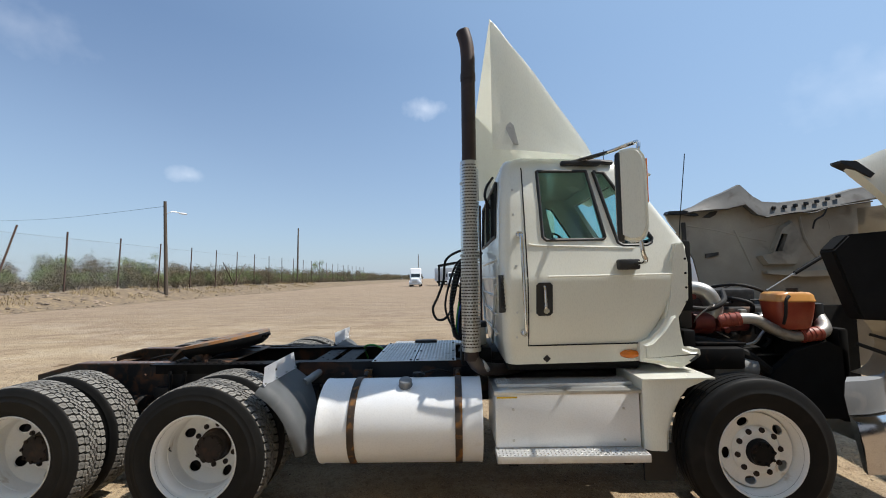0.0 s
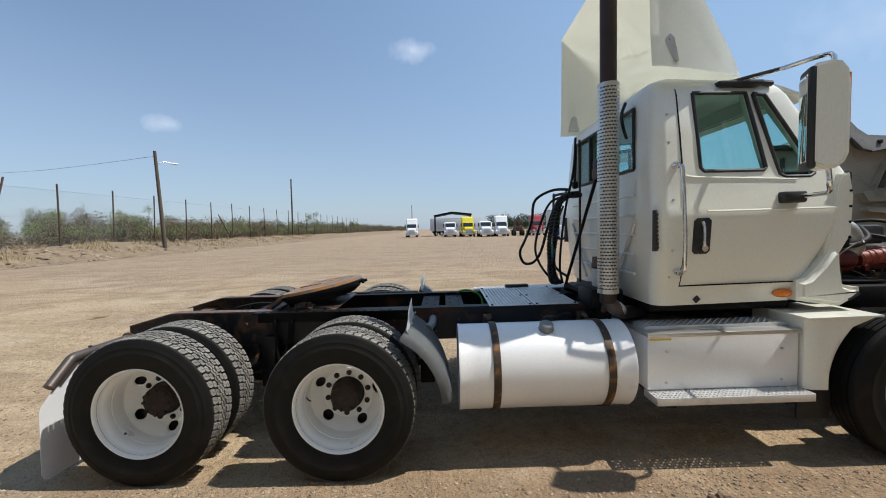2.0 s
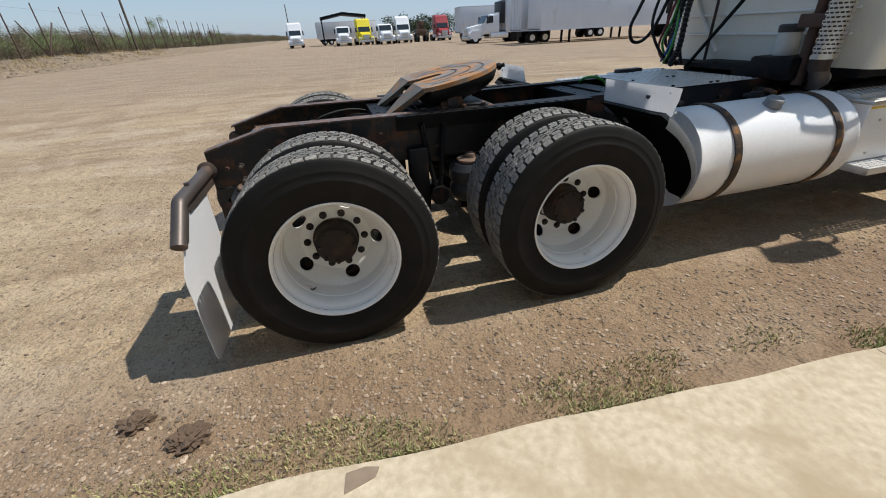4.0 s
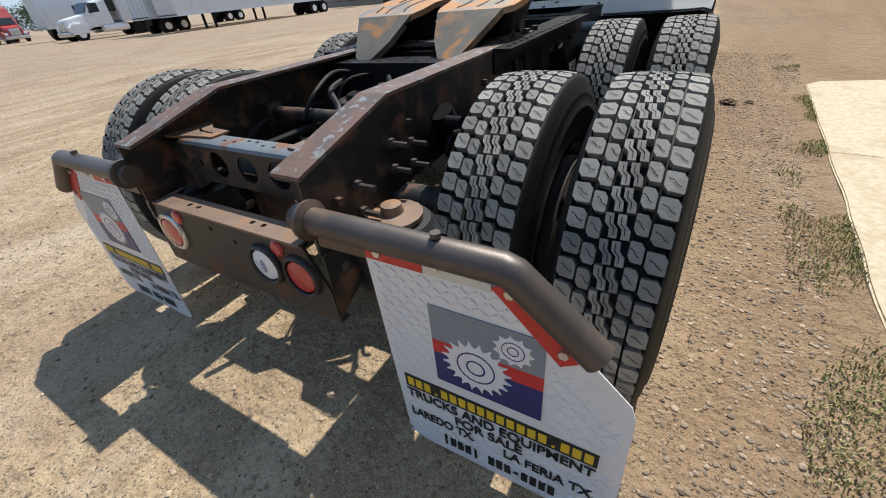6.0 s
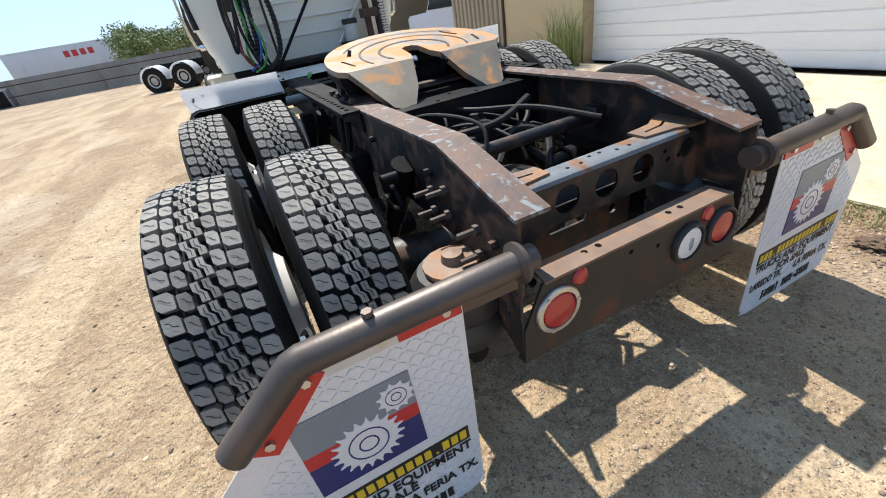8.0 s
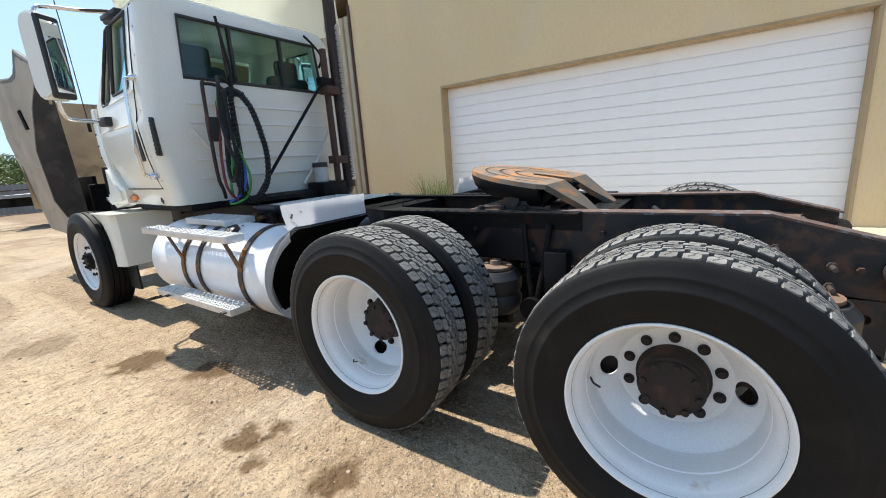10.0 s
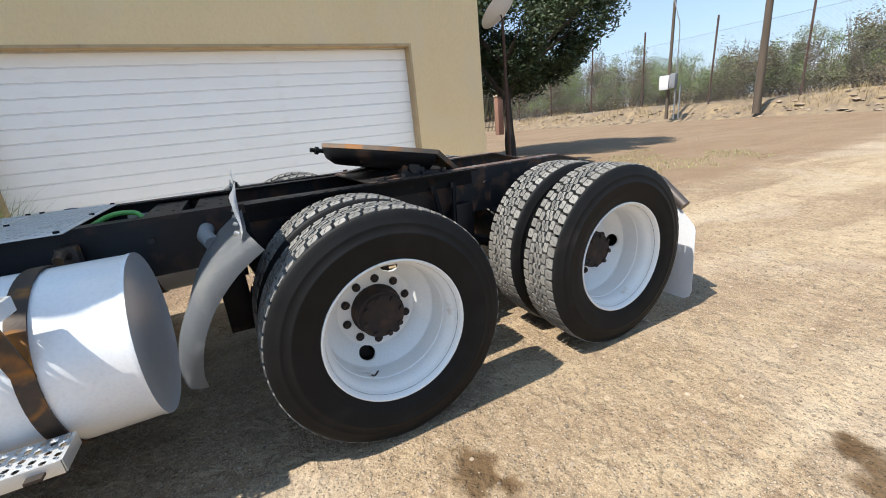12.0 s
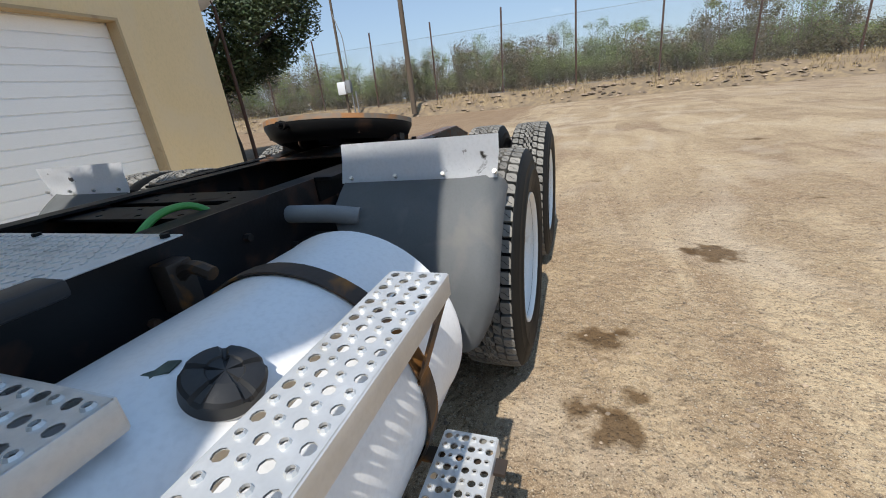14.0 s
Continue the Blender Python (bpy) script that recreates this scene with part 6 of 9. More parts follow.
# rear wall: swage ribs, window glass, seals
b2 = bmesh.new()
for z in (1.25, 1.40, 1.55, 1.70, 1.85):
    box(b2, 3.488, 3.51, -0.72, 0.72, z, z + 0.02, 0.008)
for s in (-1, 1):
    tube(b2, [(3.497, s * 0.30, 1.12), (3.495, s * 0.55, 1.42), (3.495, s * 0.72, 1.66)], 0.014, 6)
parts_of("rear_rib", b2, WHITE, cab)
for nm, x, w0, w1, z0, z1 in (("rear_window", 3.535, 0.70, 0.66, 2.06, 2.52),):
    b2 = bmesh.new()
    prism(b2, [(-w0, z0), (w0, z0), (w1, z1), (-w1, z1)], "x", x, x + 0.004)
    g = part("window_pane", b2, GLASS, cab, "tinted rear window")
    g.visible_shadow = False
    b2 = bmesh.new()
    tube(b2, [(x - 0.03, -w0, z0), (x - 0.03, w0, z0), (x - 0.022, w1, z1), (x - 0.022, -w1, z1), (x - 0.03, -w0, z0)], 0.016, 8, 0)
    for y in (-0.25, 0.25):
        box(b2, x - 0.03, x + 0.004, y - 0.012, y + 0.012, z0, z1)
    part("window_seal", b2, BLKPL, cab, "black rubber window seal")
b2 = bmesh.new()
A = [b2.verts.new(p) for p in ((4.955, -0.70, 2.03), (4.955, 0.70, 2.03), (4.605, 0.62, 2.53), (4.605, -0.62, 2.53))]
b2.faces.new(A)
bmesh.ops.solidify(b2, geom=b2.faces[:], thickness=0.005)
g = part("windshield", b2, GLASS, cab, "sloping windshield")
g.visible_shadow = False
b2 = bmesh.new()
tube(b2, [(4.98, 0.75, 2.005), (4.98, -0.75, 2.005), (4.60, -0.68, 2.545), (4.6, 0.68, 2.545), (4.98, 0.75, 2.005)], 0.02, 8, 0)
part("window_seal", b2, BLKPL, cab)
# visor over the windshield
b2 = bmesh.new()
loft(b2, [[(4.50, y, 2.67), (4.62, y, 2.63), (4.80, y * 1.02, 2.55), (4.79, y * 1.02, 2.535), (4.62, y, 2.6), (4.5, y, 2.64)] for y in (-0.72, -0.4, 0, 0.4, 0.72)], True, True)
part("sun_visor", b2, CREAM, cab, "white outside sun visor")
# inside
for s in (-1, 1):
    b2 = bmesh.new()
    box(b2, 3.78, 4.25, s * 0.22, s * 0.70, 1.55, 1.70, 0.04)
    box(b2, 3.68, 3.80, s * 0.22, s * 0.70, 1.62, 2.22, 0.05)
    box(b2, 3.70, 3.79, s * 0.33, s * 0.59, 2.2, 2.38, 0.04)
    part("seat", b2, INTER, cab, "dark cloth seat")
b2 = bmesh.new()
box(b2, 4.50, 4.90, -0.75, 0.75, 1.5, 2.0, 0.05)
part("dashboard", b2, INTER, cab)
b2 = bmesh.new()
lathe(b2, [(0.21, -0.012), (0.225, 0), (0.21, 0.012), (0.198, 0)], 32, True, "x")
for a in (0.3, 2.2, 4.2):
    cyl(b2, (0, 0, 0), (0, 0.2 * math.cos(a), 0.2 * math.sin(a)), 0.014, 8)
bmesh.ops.transform(b2, matrix=pose(4.40, 0.46, 2.02, 0, -35, 0), verts=b2.verts)
part("steering_wheel", b2, BLKPL, cab)
b2 = bmesh.new()
box(b2, 3.58, 4.9, -0.8, 0.8, 1.10, 1.16)
part("cab_floor", b2, INTER, cab)
# cab cowl and the step-well skirt ahead of the door
for s in (-1, 1):
    b2 = bmesh.new()
    prism(b2, [(4.56, 1.055), (4.56, 1.20), (4.63, 1.22), (4.72, 1.31), (4.79, 1.41), (4.86, 1.43), (4.87, 1.28), (4.89, 1.165), (4.95, 1.14), (5.01, 1.14), (5.015, 1.10), (4.95, 1.05), (4.87, 1.005), (4.72, 1.03)], "y", s * 0.80, s * 0.955)
    es = [e for e in b2.edges if abs(e.verts[0].co.y - e.verts[1].co.y) < 1e-4 and abs(e.verts[0].co.y) > 0.93]
    bmesh.ops.bevel(b2, geom=es, offset=0.035, segments=3, affect="EDGES")
    sk = part("cab_skirt", b2, CREAM, truck, "cream moulded cab skirt", angle=40)
    b2 = bmesh.new()
    prism(b2, [(4.76, 1.36), (4.80, 1.55), (4.82, 1.80), (4.86, 1.95), (4.93, 1.96), (4.96, 1.80), (4.95, 1.52), (4.88, 1.40), (4.84, 1.345)], "y", s * 0.82, s * 0.922)
    es = [e for e in b2.edges if abs(e.verts[0].co.y - e.verts[1].co.y) < 1e-4 and abs(e.verts[0].co.y) > 0.90]
    bmesh.ops.bevel(b2, geom=es, offset=0.012, segments=2, affect="EDGES")
    cp = part("cowl_post", b2, CREAM, sk)
    b2 = bmesh.new()
    for k in range(4):
        cyl(b2, (4.93, s * 0.915, 1.5 + 0.11 * k), (4.93, s * 0.929, 1.5 + 0.11 * k), 0.009, 8)
    parts_of("cowl_bolt", b2, BLACK, sk)
    b2 = bmesh.new()
    box(b2, 4.95, 5.04, s * 0.66, s * 0.83, 1.42, 1.98, 0.02)
    part("cowl_seal", b2, DUCT, sk, "black cowl seal")
    b2 = bmesh.new()
    cyl(b2, (4.92, s * 0.94, 1.06), (4.98, s * 0.95, 1.10), 0.014, 8)
    part("latch", b2, BLKPL, sk, "black hood latch")
    # quarter panel behind the steer tyre
    b2 = bmesh.new()
    rows = []
    for k in range(9):
        t_ = k / 8
        z = 0.96 - 0.49 * t_
        edge = STEER - math.sqrt(max(0.0, 0.585 ** 2 - (z - 0.5) ** 2)) if z < 0.93 else 4.97 - (z - 0.93) * -0.1
        edge = min(edge, 4.97)
        rows.append([(4.50, s * 0.60, z), (4.50, s * 1.06, z), (4.53, s * 1.09, z), (4.60, s * 1.10, z), ((4.6 + edge) / 2, s * 1.105, z), (edge - 0.03, s * 1.10, z), (edge, s * 1.07, z), (edge, s * 0.62, z)])
    loft(b2, rows, True, True)
    bmesh.ops.recalc_face_normals(b2, faces=b2.faces[:])
    part("fender_extension", b2, CREAM, sk, "cream fender panel behind the steer tyre", angle=40)
    b2 = bmesh.new()
    rows = [[(4.48, s * 0.60, 0.96), (4.98, s * 0.62, 0.965), (4.99, s * 1.115, 0.965), (4.48, s * 1.115, 0.96)], [(4.48, s * 0.60, 0.972), (4.98, s * 0.62, 0.977), (4.99, s * 1.115, 0.977), (4.48, s * 1.115, 0.972)]]
    loft(b2, rows, True, True)
    part("fender_top", b2, CREAM, sk)
    b2 = bmesh.new()
    box(b2, 4.52, 4.75, s * 0.98, s * 1.0, 0.22, 0.48)
    part("splash_flap", b2, BLKPL, sk)
b2 = bmesh.new()
box(b2, 3.3, 5.9, -0.40, 0.40, 0.62, 1.06, 0.05)
box(b2, 3.56, 4.6, -0.82, 0.82, 0.98, 1.05, 0.02)
part("underbody", b2, BLACK, truck)

# ---- roof fairing ----
rows = []
for x, h, w, r in ((3.455, 3.80, 1.035, 0.015), (3.52, 3.73, 1.03, 0.02), (3.64, 3.60, 1.0, 0.05), (3.74, 3.515, 0.975, 0.09), (3.83, 3.43, 0.945, 0.12), (4.0, 3.24, 0.885, 0.16), (4.16, 3.07, 0.82, 0.18), (4.30, 2.9, 0.735, 0.14), (4.38, 2.79, 0.65, 0.06), (4.41, 2.725, 0.60, 0.015)):
    b = 2.70 if x < 4.25 else 2.69
    r = min(r, (h - b) * 0.6)
    half = [(w, b)] + [(w - 0.01 * k - 0.012, b + (h - r - b) * k / 5) for k in range(1, 6)]
    half += [(w - 0.062 - r + r * math.cos(math.radians(a)), h - r + r * math.sin(math.radians(a))) for a in (20, 40, 60, 78, 90)]
    pts = half + [(0.0, h + 0.012)] + [(-y, z) for y, z in reversed(half)]
    rows.append([(x, y, z) for y, z in pts])
bm = bmesh.new()
loft(bm, rows, closed=False)
bmesh.ops.solidify(bm, geom=bm.faces[:], thickness=0.012)
bmesh.ops.recalc_face_normals(bm, faces=bm.faces[:])
fair = part("roof_fairing", bm, CREAM, truck, "tall white hollow roof fairing", angle=50)
for s in (-1, 1):
    bm = bmesh.new()
    prism(bm, [(3.535, 2.745), (3.66, 2.745), (3.625, 2.90), (3.597, 2.925), (3.57, 2.90)], "y", s * 0.975, s * 1.0)
    ob = part("fairing_plate", bm, PAPER, fair, "small triangular access plate")
    bm = bmesh.new()
    for x, z in ((3.56, 2.765), (3.635, 2.765), (3.597, 2.89)):
        cyl(bm, (x, s * 0.995, z), (x, s * 1.006, z), 0.01, 10)
    parts_of("plate_screw", bm, STEEL, fair)

# ---- exhaust stack ----
SX, SY = 3.285, -0.74
bm = bmesh.new()
tube(bm, [(SX, SY, 1.05), (SX, SY, 2.9), (SX, SY, 3.45), (SX, SY, 3.62), (SX - 0.012, SY, 3.74), (SX - 0.04, SY, 3.84)], 0.06, 20, 4, caps=False)
cyl(bm, (SX, SY, 3.40), (SX, SY, 3.46), 0.065, 20)
stack = part("exhaust_pipe", bm, STACK, truck, "burnt brown exhaust pipe with a curved tip")
bm = bmesh.new()
tube(bm, [(SX - 0.015, SY, 3.74), (SX - 0.04, SY, 3.838)], 0.052, 18, 0)
part("stack_bore", bm, BLACK, stack)
bm = bmesh.new()
tube(bm, [(SX, SY, 1.15), (SX + 0.01, SY, 1.06), (SX + 0.07, SY + 0.02, 0.99), (SX + 0.16, SY + 0.10, 0.95), (SX + 0.4, SY + 0.3, 0.9)], 0.055, 18)
part("exhaust_elbow", bm, PIPE, stack, "brown steel exhaust elbow")
bm = bmesh.new()
lathe(bm, [(0.06, 0), (0.064, 0.005), (0.064, 0.03), (0.06, 0.035)], 20, axis="z")
hexnut(bm, (0.06, 0, 0.017), (1, 0.2, 0), 0.01, 0.04)
bmesh.ops.transform(bm, matrix=pose(SX + 0.085, SY + 0.035, 0.985, 0, 58, 20), verts=bm.verts)
part("exhaust_clamp", bm, STEEL, stack)
# guard: rolled sheet with staggered slots
verts, faces = [], []
na, nz, gr, z0, z1 = 19, 62, 0.078, 1.125, 2.69
da, dz = 2 * math.pi / na, (z1 - z0) / nz
for j in range(nz):
    for i in range(na):
        a = (i + 0.5 * (j % 2)) * da
        zc = z0 + (j + 0.5) * dz
        def pt(u, v):
            ang = a + u * da
            return (SX + gr * math.cos(ang), SY + gr * math.sin(ang), zc + v * dz)
        if math.sin(a) > 0.3:
            continue
        n0 = len(verts)
        verts += [pt(-0.5, -0.5), pt(0, -0.5), pt(0.5, -0.5), pt(0.5, 0.5), pt(0, 0.5), pt(-0.5, 0.5)]
        if j in (0, nz - 1):
            faces += [(n0, n0 + 1, n0 + 4, n0 + 5), (n0 + 1, n0 + 2, n0 + 3, n0 + 4)]
            continue
        verts += [pt(-0.38, -0.19), pt(0, -0.21), pt(0.38, -0.19), pt(0.38, 0.19), pt(0, 0.21), pt(-0.38, 0.19)]
        for k in range(6):
            k2 = (k + 1) % 6
            faces.append((n0 + k, n0 + k2, n0 + 6 + k2, n0 + 6 + k))
me = bpy.data.meshes.new("stack_guard")
me.from_pydata(verts, [], faces)
me.materials.append(STEEL)
bm = bmesh.new()
bm.from_mesh(me)
bmesh.ops.recalc_face_normals(bm, faces=bm.faces[:])
guard = part("stack_guard", bm, STEEL, stack, "perforated bright steel heat guard")
bm = bmesh.new()
for z in (1.2, 1.9, 2.5):
    cyl(bm, (SX - 0.07, SY - 0.035, z), (SX - 0.078, SY - 0.042, z), 0.012, 10)
parts_of("guard_bolt", bm, STEEL, stack)
bm = bmesh.new()
tube(bm, [(SX + 0.03, SY + 0.13, 0.95), (SX + 0.03, SY + 0.13, 2.45)], 0.035, 12, 0)
for z in (1.35, 2.05):
    box(bm, SX - 0.05, SX + 0.07, SY + 0.02, SY + 0.2, z - 0.04, z + 0.04, 0.006)
part("stack_mount", bm, POST, stack, "rusty brown stack support post")
bm = bmesh.new()
cyl(bm, (3.30, -0.55, 2.13), (3.31, 0.42, 1.0), 0.015, 10)
box(bm, 3.26, 3.34, -0.66, -0.50, 2.09, 2.17, 0.008)
part("brace", bm, BLACK, stack, "black diagonal brace")

# ---- behind the cab: hoses, filter, mast ----
bm = bmesh.new()
tube(bm, [(3.47, 0.42, 1.99), (3.36, 0.52, 1.99), (3.28, 0.66, 1.98), (3.27, 0.69, 1.93), (3.27, 0.70, 1.30), (3.30, 0.66, 1.16), (3.40, 0.6, 1.08)], 0.014, 8, 4)
tube(bm, [(3.45, 0.36, 1.05), (3.45, 0.36, 2.0), (3.45, 0.37, 2.52)], 0.012, 8, 2)
mast = part("hose_mast", bm, STACK, truck, "dark maroon hose mast behind the cab")
bm = bmesh.new()
box(bm, 3.26, 3.315, 0.61, 0.70, 1.54, 1.73, 0.012)
part("coupling_holder", bm, BLKPL, mast, "black coupling holder")
bm = bmesh.new()
box(bm, 3.38, 3.45, 0.28, 0.46, 1.93, 1.97, 0.01)
lathe(bm, [(0, -0.02), (0.035, -0.02), (0.04, 0), (0.035, 0.02), (0, 0.02)], 18, axis="x", at=(3.40, 0.36, 2.06))
part("spring_bracket", bm, BLACK, mast)
cords = ((HOSE, 0.021, [(3.38, 0.42, 1.96), (3.27, 0.40, 1.93), (3.19, 0.36, 1.80), (3.14, 0.34, 1.60), (3.12, 0.33, 1.40), (3.14, 0.36, 1.18), (3.18, 0.46, 1.06), (3.28, 0.56, 1.03)]),
         (HOSE, 0.020, [(3.38, 0.40, 1.97), (3.28, 0.47, 1.88), (3.24, 0.50, 1.65), (3.22, 0.52, 1.40), (3.22, 0.54, 1.20), (3.26, 0.56, 1.06)]),
         (HOSE, 0.019, [(3.38, 0.38, 1.98), (3.30, 0.52, 1.90), (3.27, 0.56, 1.60), (3.24, 0.58, 1.35), (3.22, 0.55, 1.12), (3.3, 0.5, 1.03)]),
         (HOSE, 0.015, [(3.36, 0.42, 2.02), (3.22, 0.58, 2.03), (3.06, 0.68, 1.93), (3.03, 0.72, 1.70), (2.96, 0.74, 1.50), (2.90, 0.74, 1.36), (2.94, 0.74, 1.24), (3.04, 0.72, 1.24), (3.12, 0.68, 1.36), (3.18, 0.62, 1.62), (3.24, 0.56, 1.85)]),
         (HOSE, 0.013, [(3.36, 0.46, 1.96), (3.20, 0.56, 1.90), (3.10, 0.62, 1.66), (3.05, 0.64, 1.42), (3.08, 0.62, 1.26), (3.16, 0.58, 1.12), (3.26, 0.54, 1.03)]),
         (HOSE, 0.012, [(3.42, 0.40, 2.55), (3.40, 0.38, 2.3), (3.37, 0.38, 2.1), (3.33, 0.44, 1.85), (3.30, 0.5, 1.5), (3.28, 0.5, 1.2), (3.3, 0.46, 1.03)]),
         (GREENH, 0.011, [(3.36, 0.50, 2.02), (3.29, 0.58, 1.84), (3.25, 0.585, 1.60), (3.22, 0.58, 1.42), (3.20, 0.64, 1.22), (3.24, 0.62, 1.10)]),
         (GREENH, 0.010, [(3.30, 0.54, 1.80), (3.22, 0.52, 1.5), (3.18, 0.48, 1.26), (3.18, 0.52, 1.10), (3.22, 0.60, 1.04), (3.3, 0.62, 1.03)]),
         (REDH, 0.011, [(3.34, 0.56, 1.86), (3.28, 0.61, 1.66), (3.24, 0.66, 1.40), (3.20, 0.68, 1.18), (3.22, 0.60, 1.06), (3.3, 0.52, 1.03)]),
         (BLUEH, 0.011, [(3.28, 0.54, 1.62), (3.24, 0.52, 1.48), (3.20, 0.50, 1.30), (3.19, 0.56, 1.12), (3.24, 0.66, 1.05)]),
         (HOSE, 0.012, [(3.50, -0.55, 2.6), (3.44, -0.62, 2.5), (3.42, -0.68, 2.4), (3.46, -0.66, 2.3)]))
for m, r, pts in cords:
    bm = bmesh.new()
    ps = smooth_path(pts, 10)
    tube(bm, ps, r, 9, 0)
    line = part("air_line", bm, m, mast, "hanging " + m.name)
    if r > 0.0185:
        bm = bmesh.new()
        coil, turns = [], 5.2 * len(pts)
        for k in range(len(ps) - 1):
            d = (ps[k + 1] - ps[k]).normalized()
            u, v = ring_frame(d)
            for q in range(4):
                a = 2 * math.pi * turns * (k + q / 4) / len(ps)
                coil.append(ps[k].lerp(ps[k + 1], q / 4) + (u * math.cos(a) + v * math.sin(a)) * (r + 0.003))
        tube(bm, coil, 0.006, 5, 0)
        part("spiral_wrap", bm, BLKPL, line, "black spiral hose wrap")
bm = bmesh.new()
lathe(bm, [(0, 0), (0.07, 0), (0.075, 0.02), (0.07, 0.16), (0, 0.16)], 24, axis="z", at=(3.36, -0.42, 1.13))
bt = part("fluid_bottle", bm, PAPER, truck, "cloudy fluid bottle with a black cap")
bm = bmesh.new()
lathe(bm, [(0.078, 0.15), (0.08, 0.19), (0.07, 0.2), (0, 0.2)], 24, axis="z", at=(3.36, -0.42, 1.13))
part("cap", bm, BLKPL, bt)
bm = bmesh.new()
box(bm, 3.2, 3.46, -0.62, -0.3, 0.98, 1.13, 0.02)
box(bm, 3.3, 3.45, -0.1, 0.4, 0.96, 1.05, 0.02)
cyl(bm, (3.25, 0.1, 0.9), (3.25, 0.38, 0.9), 0.09, 16)
parts_of("chassis_box", bm, BLACK, truck)

bm = bmesh.new()
cyl(bm, (5.00, 0.94, 1.75), (5.00, 0.94, 1.83), 0.014, 10)
tube(bm, [(5.00, 0.94, 1.82), (5.03, 0.945, 2.6), (5.075, 0.95, 3.30)], 0.004, 6, 4)
part("aerial", bm, BLACK, truck, "thin black whip aerial")

# ---- the opened hood and what it uncovers ----
hood = thing("hood", (6.6, 0, 1.0), "white truck hood tilted forward, its bare underside showing", "hood")
# inner face of the far fender: outline with wheel arch
out = [(5.79, 2.51), (5.83, 2.42), (5.94, 2.26), (6.02, 2.10), (6.10, 1.95), (6.16, 1.6), (6.2, 1.0), (6.6, 0.72), (7.4, 0.65), (8.05, 0.7), (8.3, 2.0), (8.3, 2.80), (8.09, 2.77), (7.8, 2.69), (7.54, 2.65), (7.2, 2.61),
       (6.97, 2.625), (6.85, 2.70), (6.71, 2.84), (6.5, 2.74), (6.3, 2.66), (6.14, 2.57), (6.02, 2.53)]
SLOT = [(7.03, 2.02), (7.12, 2.02), (7.22, 2.25), (7.14, 2.26)]


def hood_warp(bm):
    """Lean the fender's inner face inwards towards its foot."""
    for v in bm.verts:
        v.co.y -= 0.04 * (2.7 - v.co.z) ** 2
    return bm


bm = bmesh.new()
holed(bm, out, [SLOT], "y", 0.93, 0.955)
far = part("far_fender", hood_warp(bm), HOODIN, hood, "beige inner face of a fender, darker in patches")
bm = bmesh.new()
arch = [(6.02, 2.545, 0.03), (6.14, 2.585, 0.05), (6.3, 2.675, 0.13), (6.5, 2.755, 0.20), (6.71, 2.855, 0.25), (6.85, 2.715, 0.24), (6.97, 2.64, 0.19), (7.2, 2.625, 0.14), (7.54, 2.665, 0.14), (7.8, 2.705, 0.13), (8.09, 2.785, 0.15), (8.3, 2.815, 0.15)]
rings = []
for x, z, d in arch:
    rings.append([(x, 0.965, z), (x, 0.955, z + 0.02), (x, 0.90, z + 0.008), (x, 0.875, z - d * 0.4), (x, 0.83, z - d * 0.9), (x, 0.825, z - d), (x, 0.85, z - d - 0.012), (x, 0.925, z - d * 0.9)])
loft(bm, rings, True, True)
bmesh.ops.recalc_face_normals(bm, faces=bm.faces[:])
part("fender_lip", bm, surf("dusty grey moulding", (0.15, 0.147, 0.135), (0.105, 0.10, 0.092), 5, 0.6, 0, 0.2, 60, (0.10, 0.09, 0.08), 6, (0.52, 0.66), 0.8), hood, "dusty grey turned fender lip", angle=25)
bm = bmesh.new()
holed(bm, [(6.85, 1.965), (7.0, 2.0), (7.16, 2.33), (7.30, 2.42), (7.36, 2.30), (7.36, 1.976), (7.286, 1.854), (6.92, 1.851)], [SLOT], "y", 0.86, 0.93)
for v in bm.verts:
    if v.co.y < 0.9:
        v.co.x, v.co.z = 7.12 + (v.co.x - 7.12) * 0.9, 2.10 + (v.co.z - 2.10) * 0.9
part("slot_boss", hood_warp(bm), HOODIN, far, "raised boss round a dark slot", angle=20)
# black backing added so the slot's depth reads dark
bm = bmesh.new()
prism(bm, SLOT, "y", 0.935, 0.975)
part("slot_screen", hood_warp(bm), DUCT, far, "black backing added to darken the slot")
bm = bmesh.new()
prism(bm, [(6.90, 1.80), (7.3, 1.79), (7.63, 1.80), (8.0, 1.93), (8.0, 1.87), (7.65, 1.73), (7.3, 1.72), (6.9, 1.76)], "y", 0.84, 0.93)
part("moulded_ledge", hood_warp(bm), HOODIN, far, angle=20)
for pts, r in (([(6.05, 2.36), (6.4, 2.30), (6.7, 2.22), (7.0, 2.16)], 0.013), ([(6.7, 2.27), (6.95, 2.33), (7.25, 2.40)], 0.013), ([(7.42, 2.46), (7.46, 2.2), (7.58, 1.95)], 0.022), ([(7.55, 2.42), (7.75, 2.43), (7.78, 2.3)], 0.012),
               ([(6.62, 2.3), (6.72, 2.05), (6.80, 1.8)], 0.016), ([(7.8, 2.2), (7.95, 1.95)], 0.02), ([(6.3, 1.62), (7.0, 1.55), (7.8, 1.6)], 0.02)):
    bm = bmesh.new()
    tube(bm, [(x, 0.935, z) for x, z in pts], r, 8, 3)
    part("moulded_rib", hood_warp(bm), HOODIN, far)
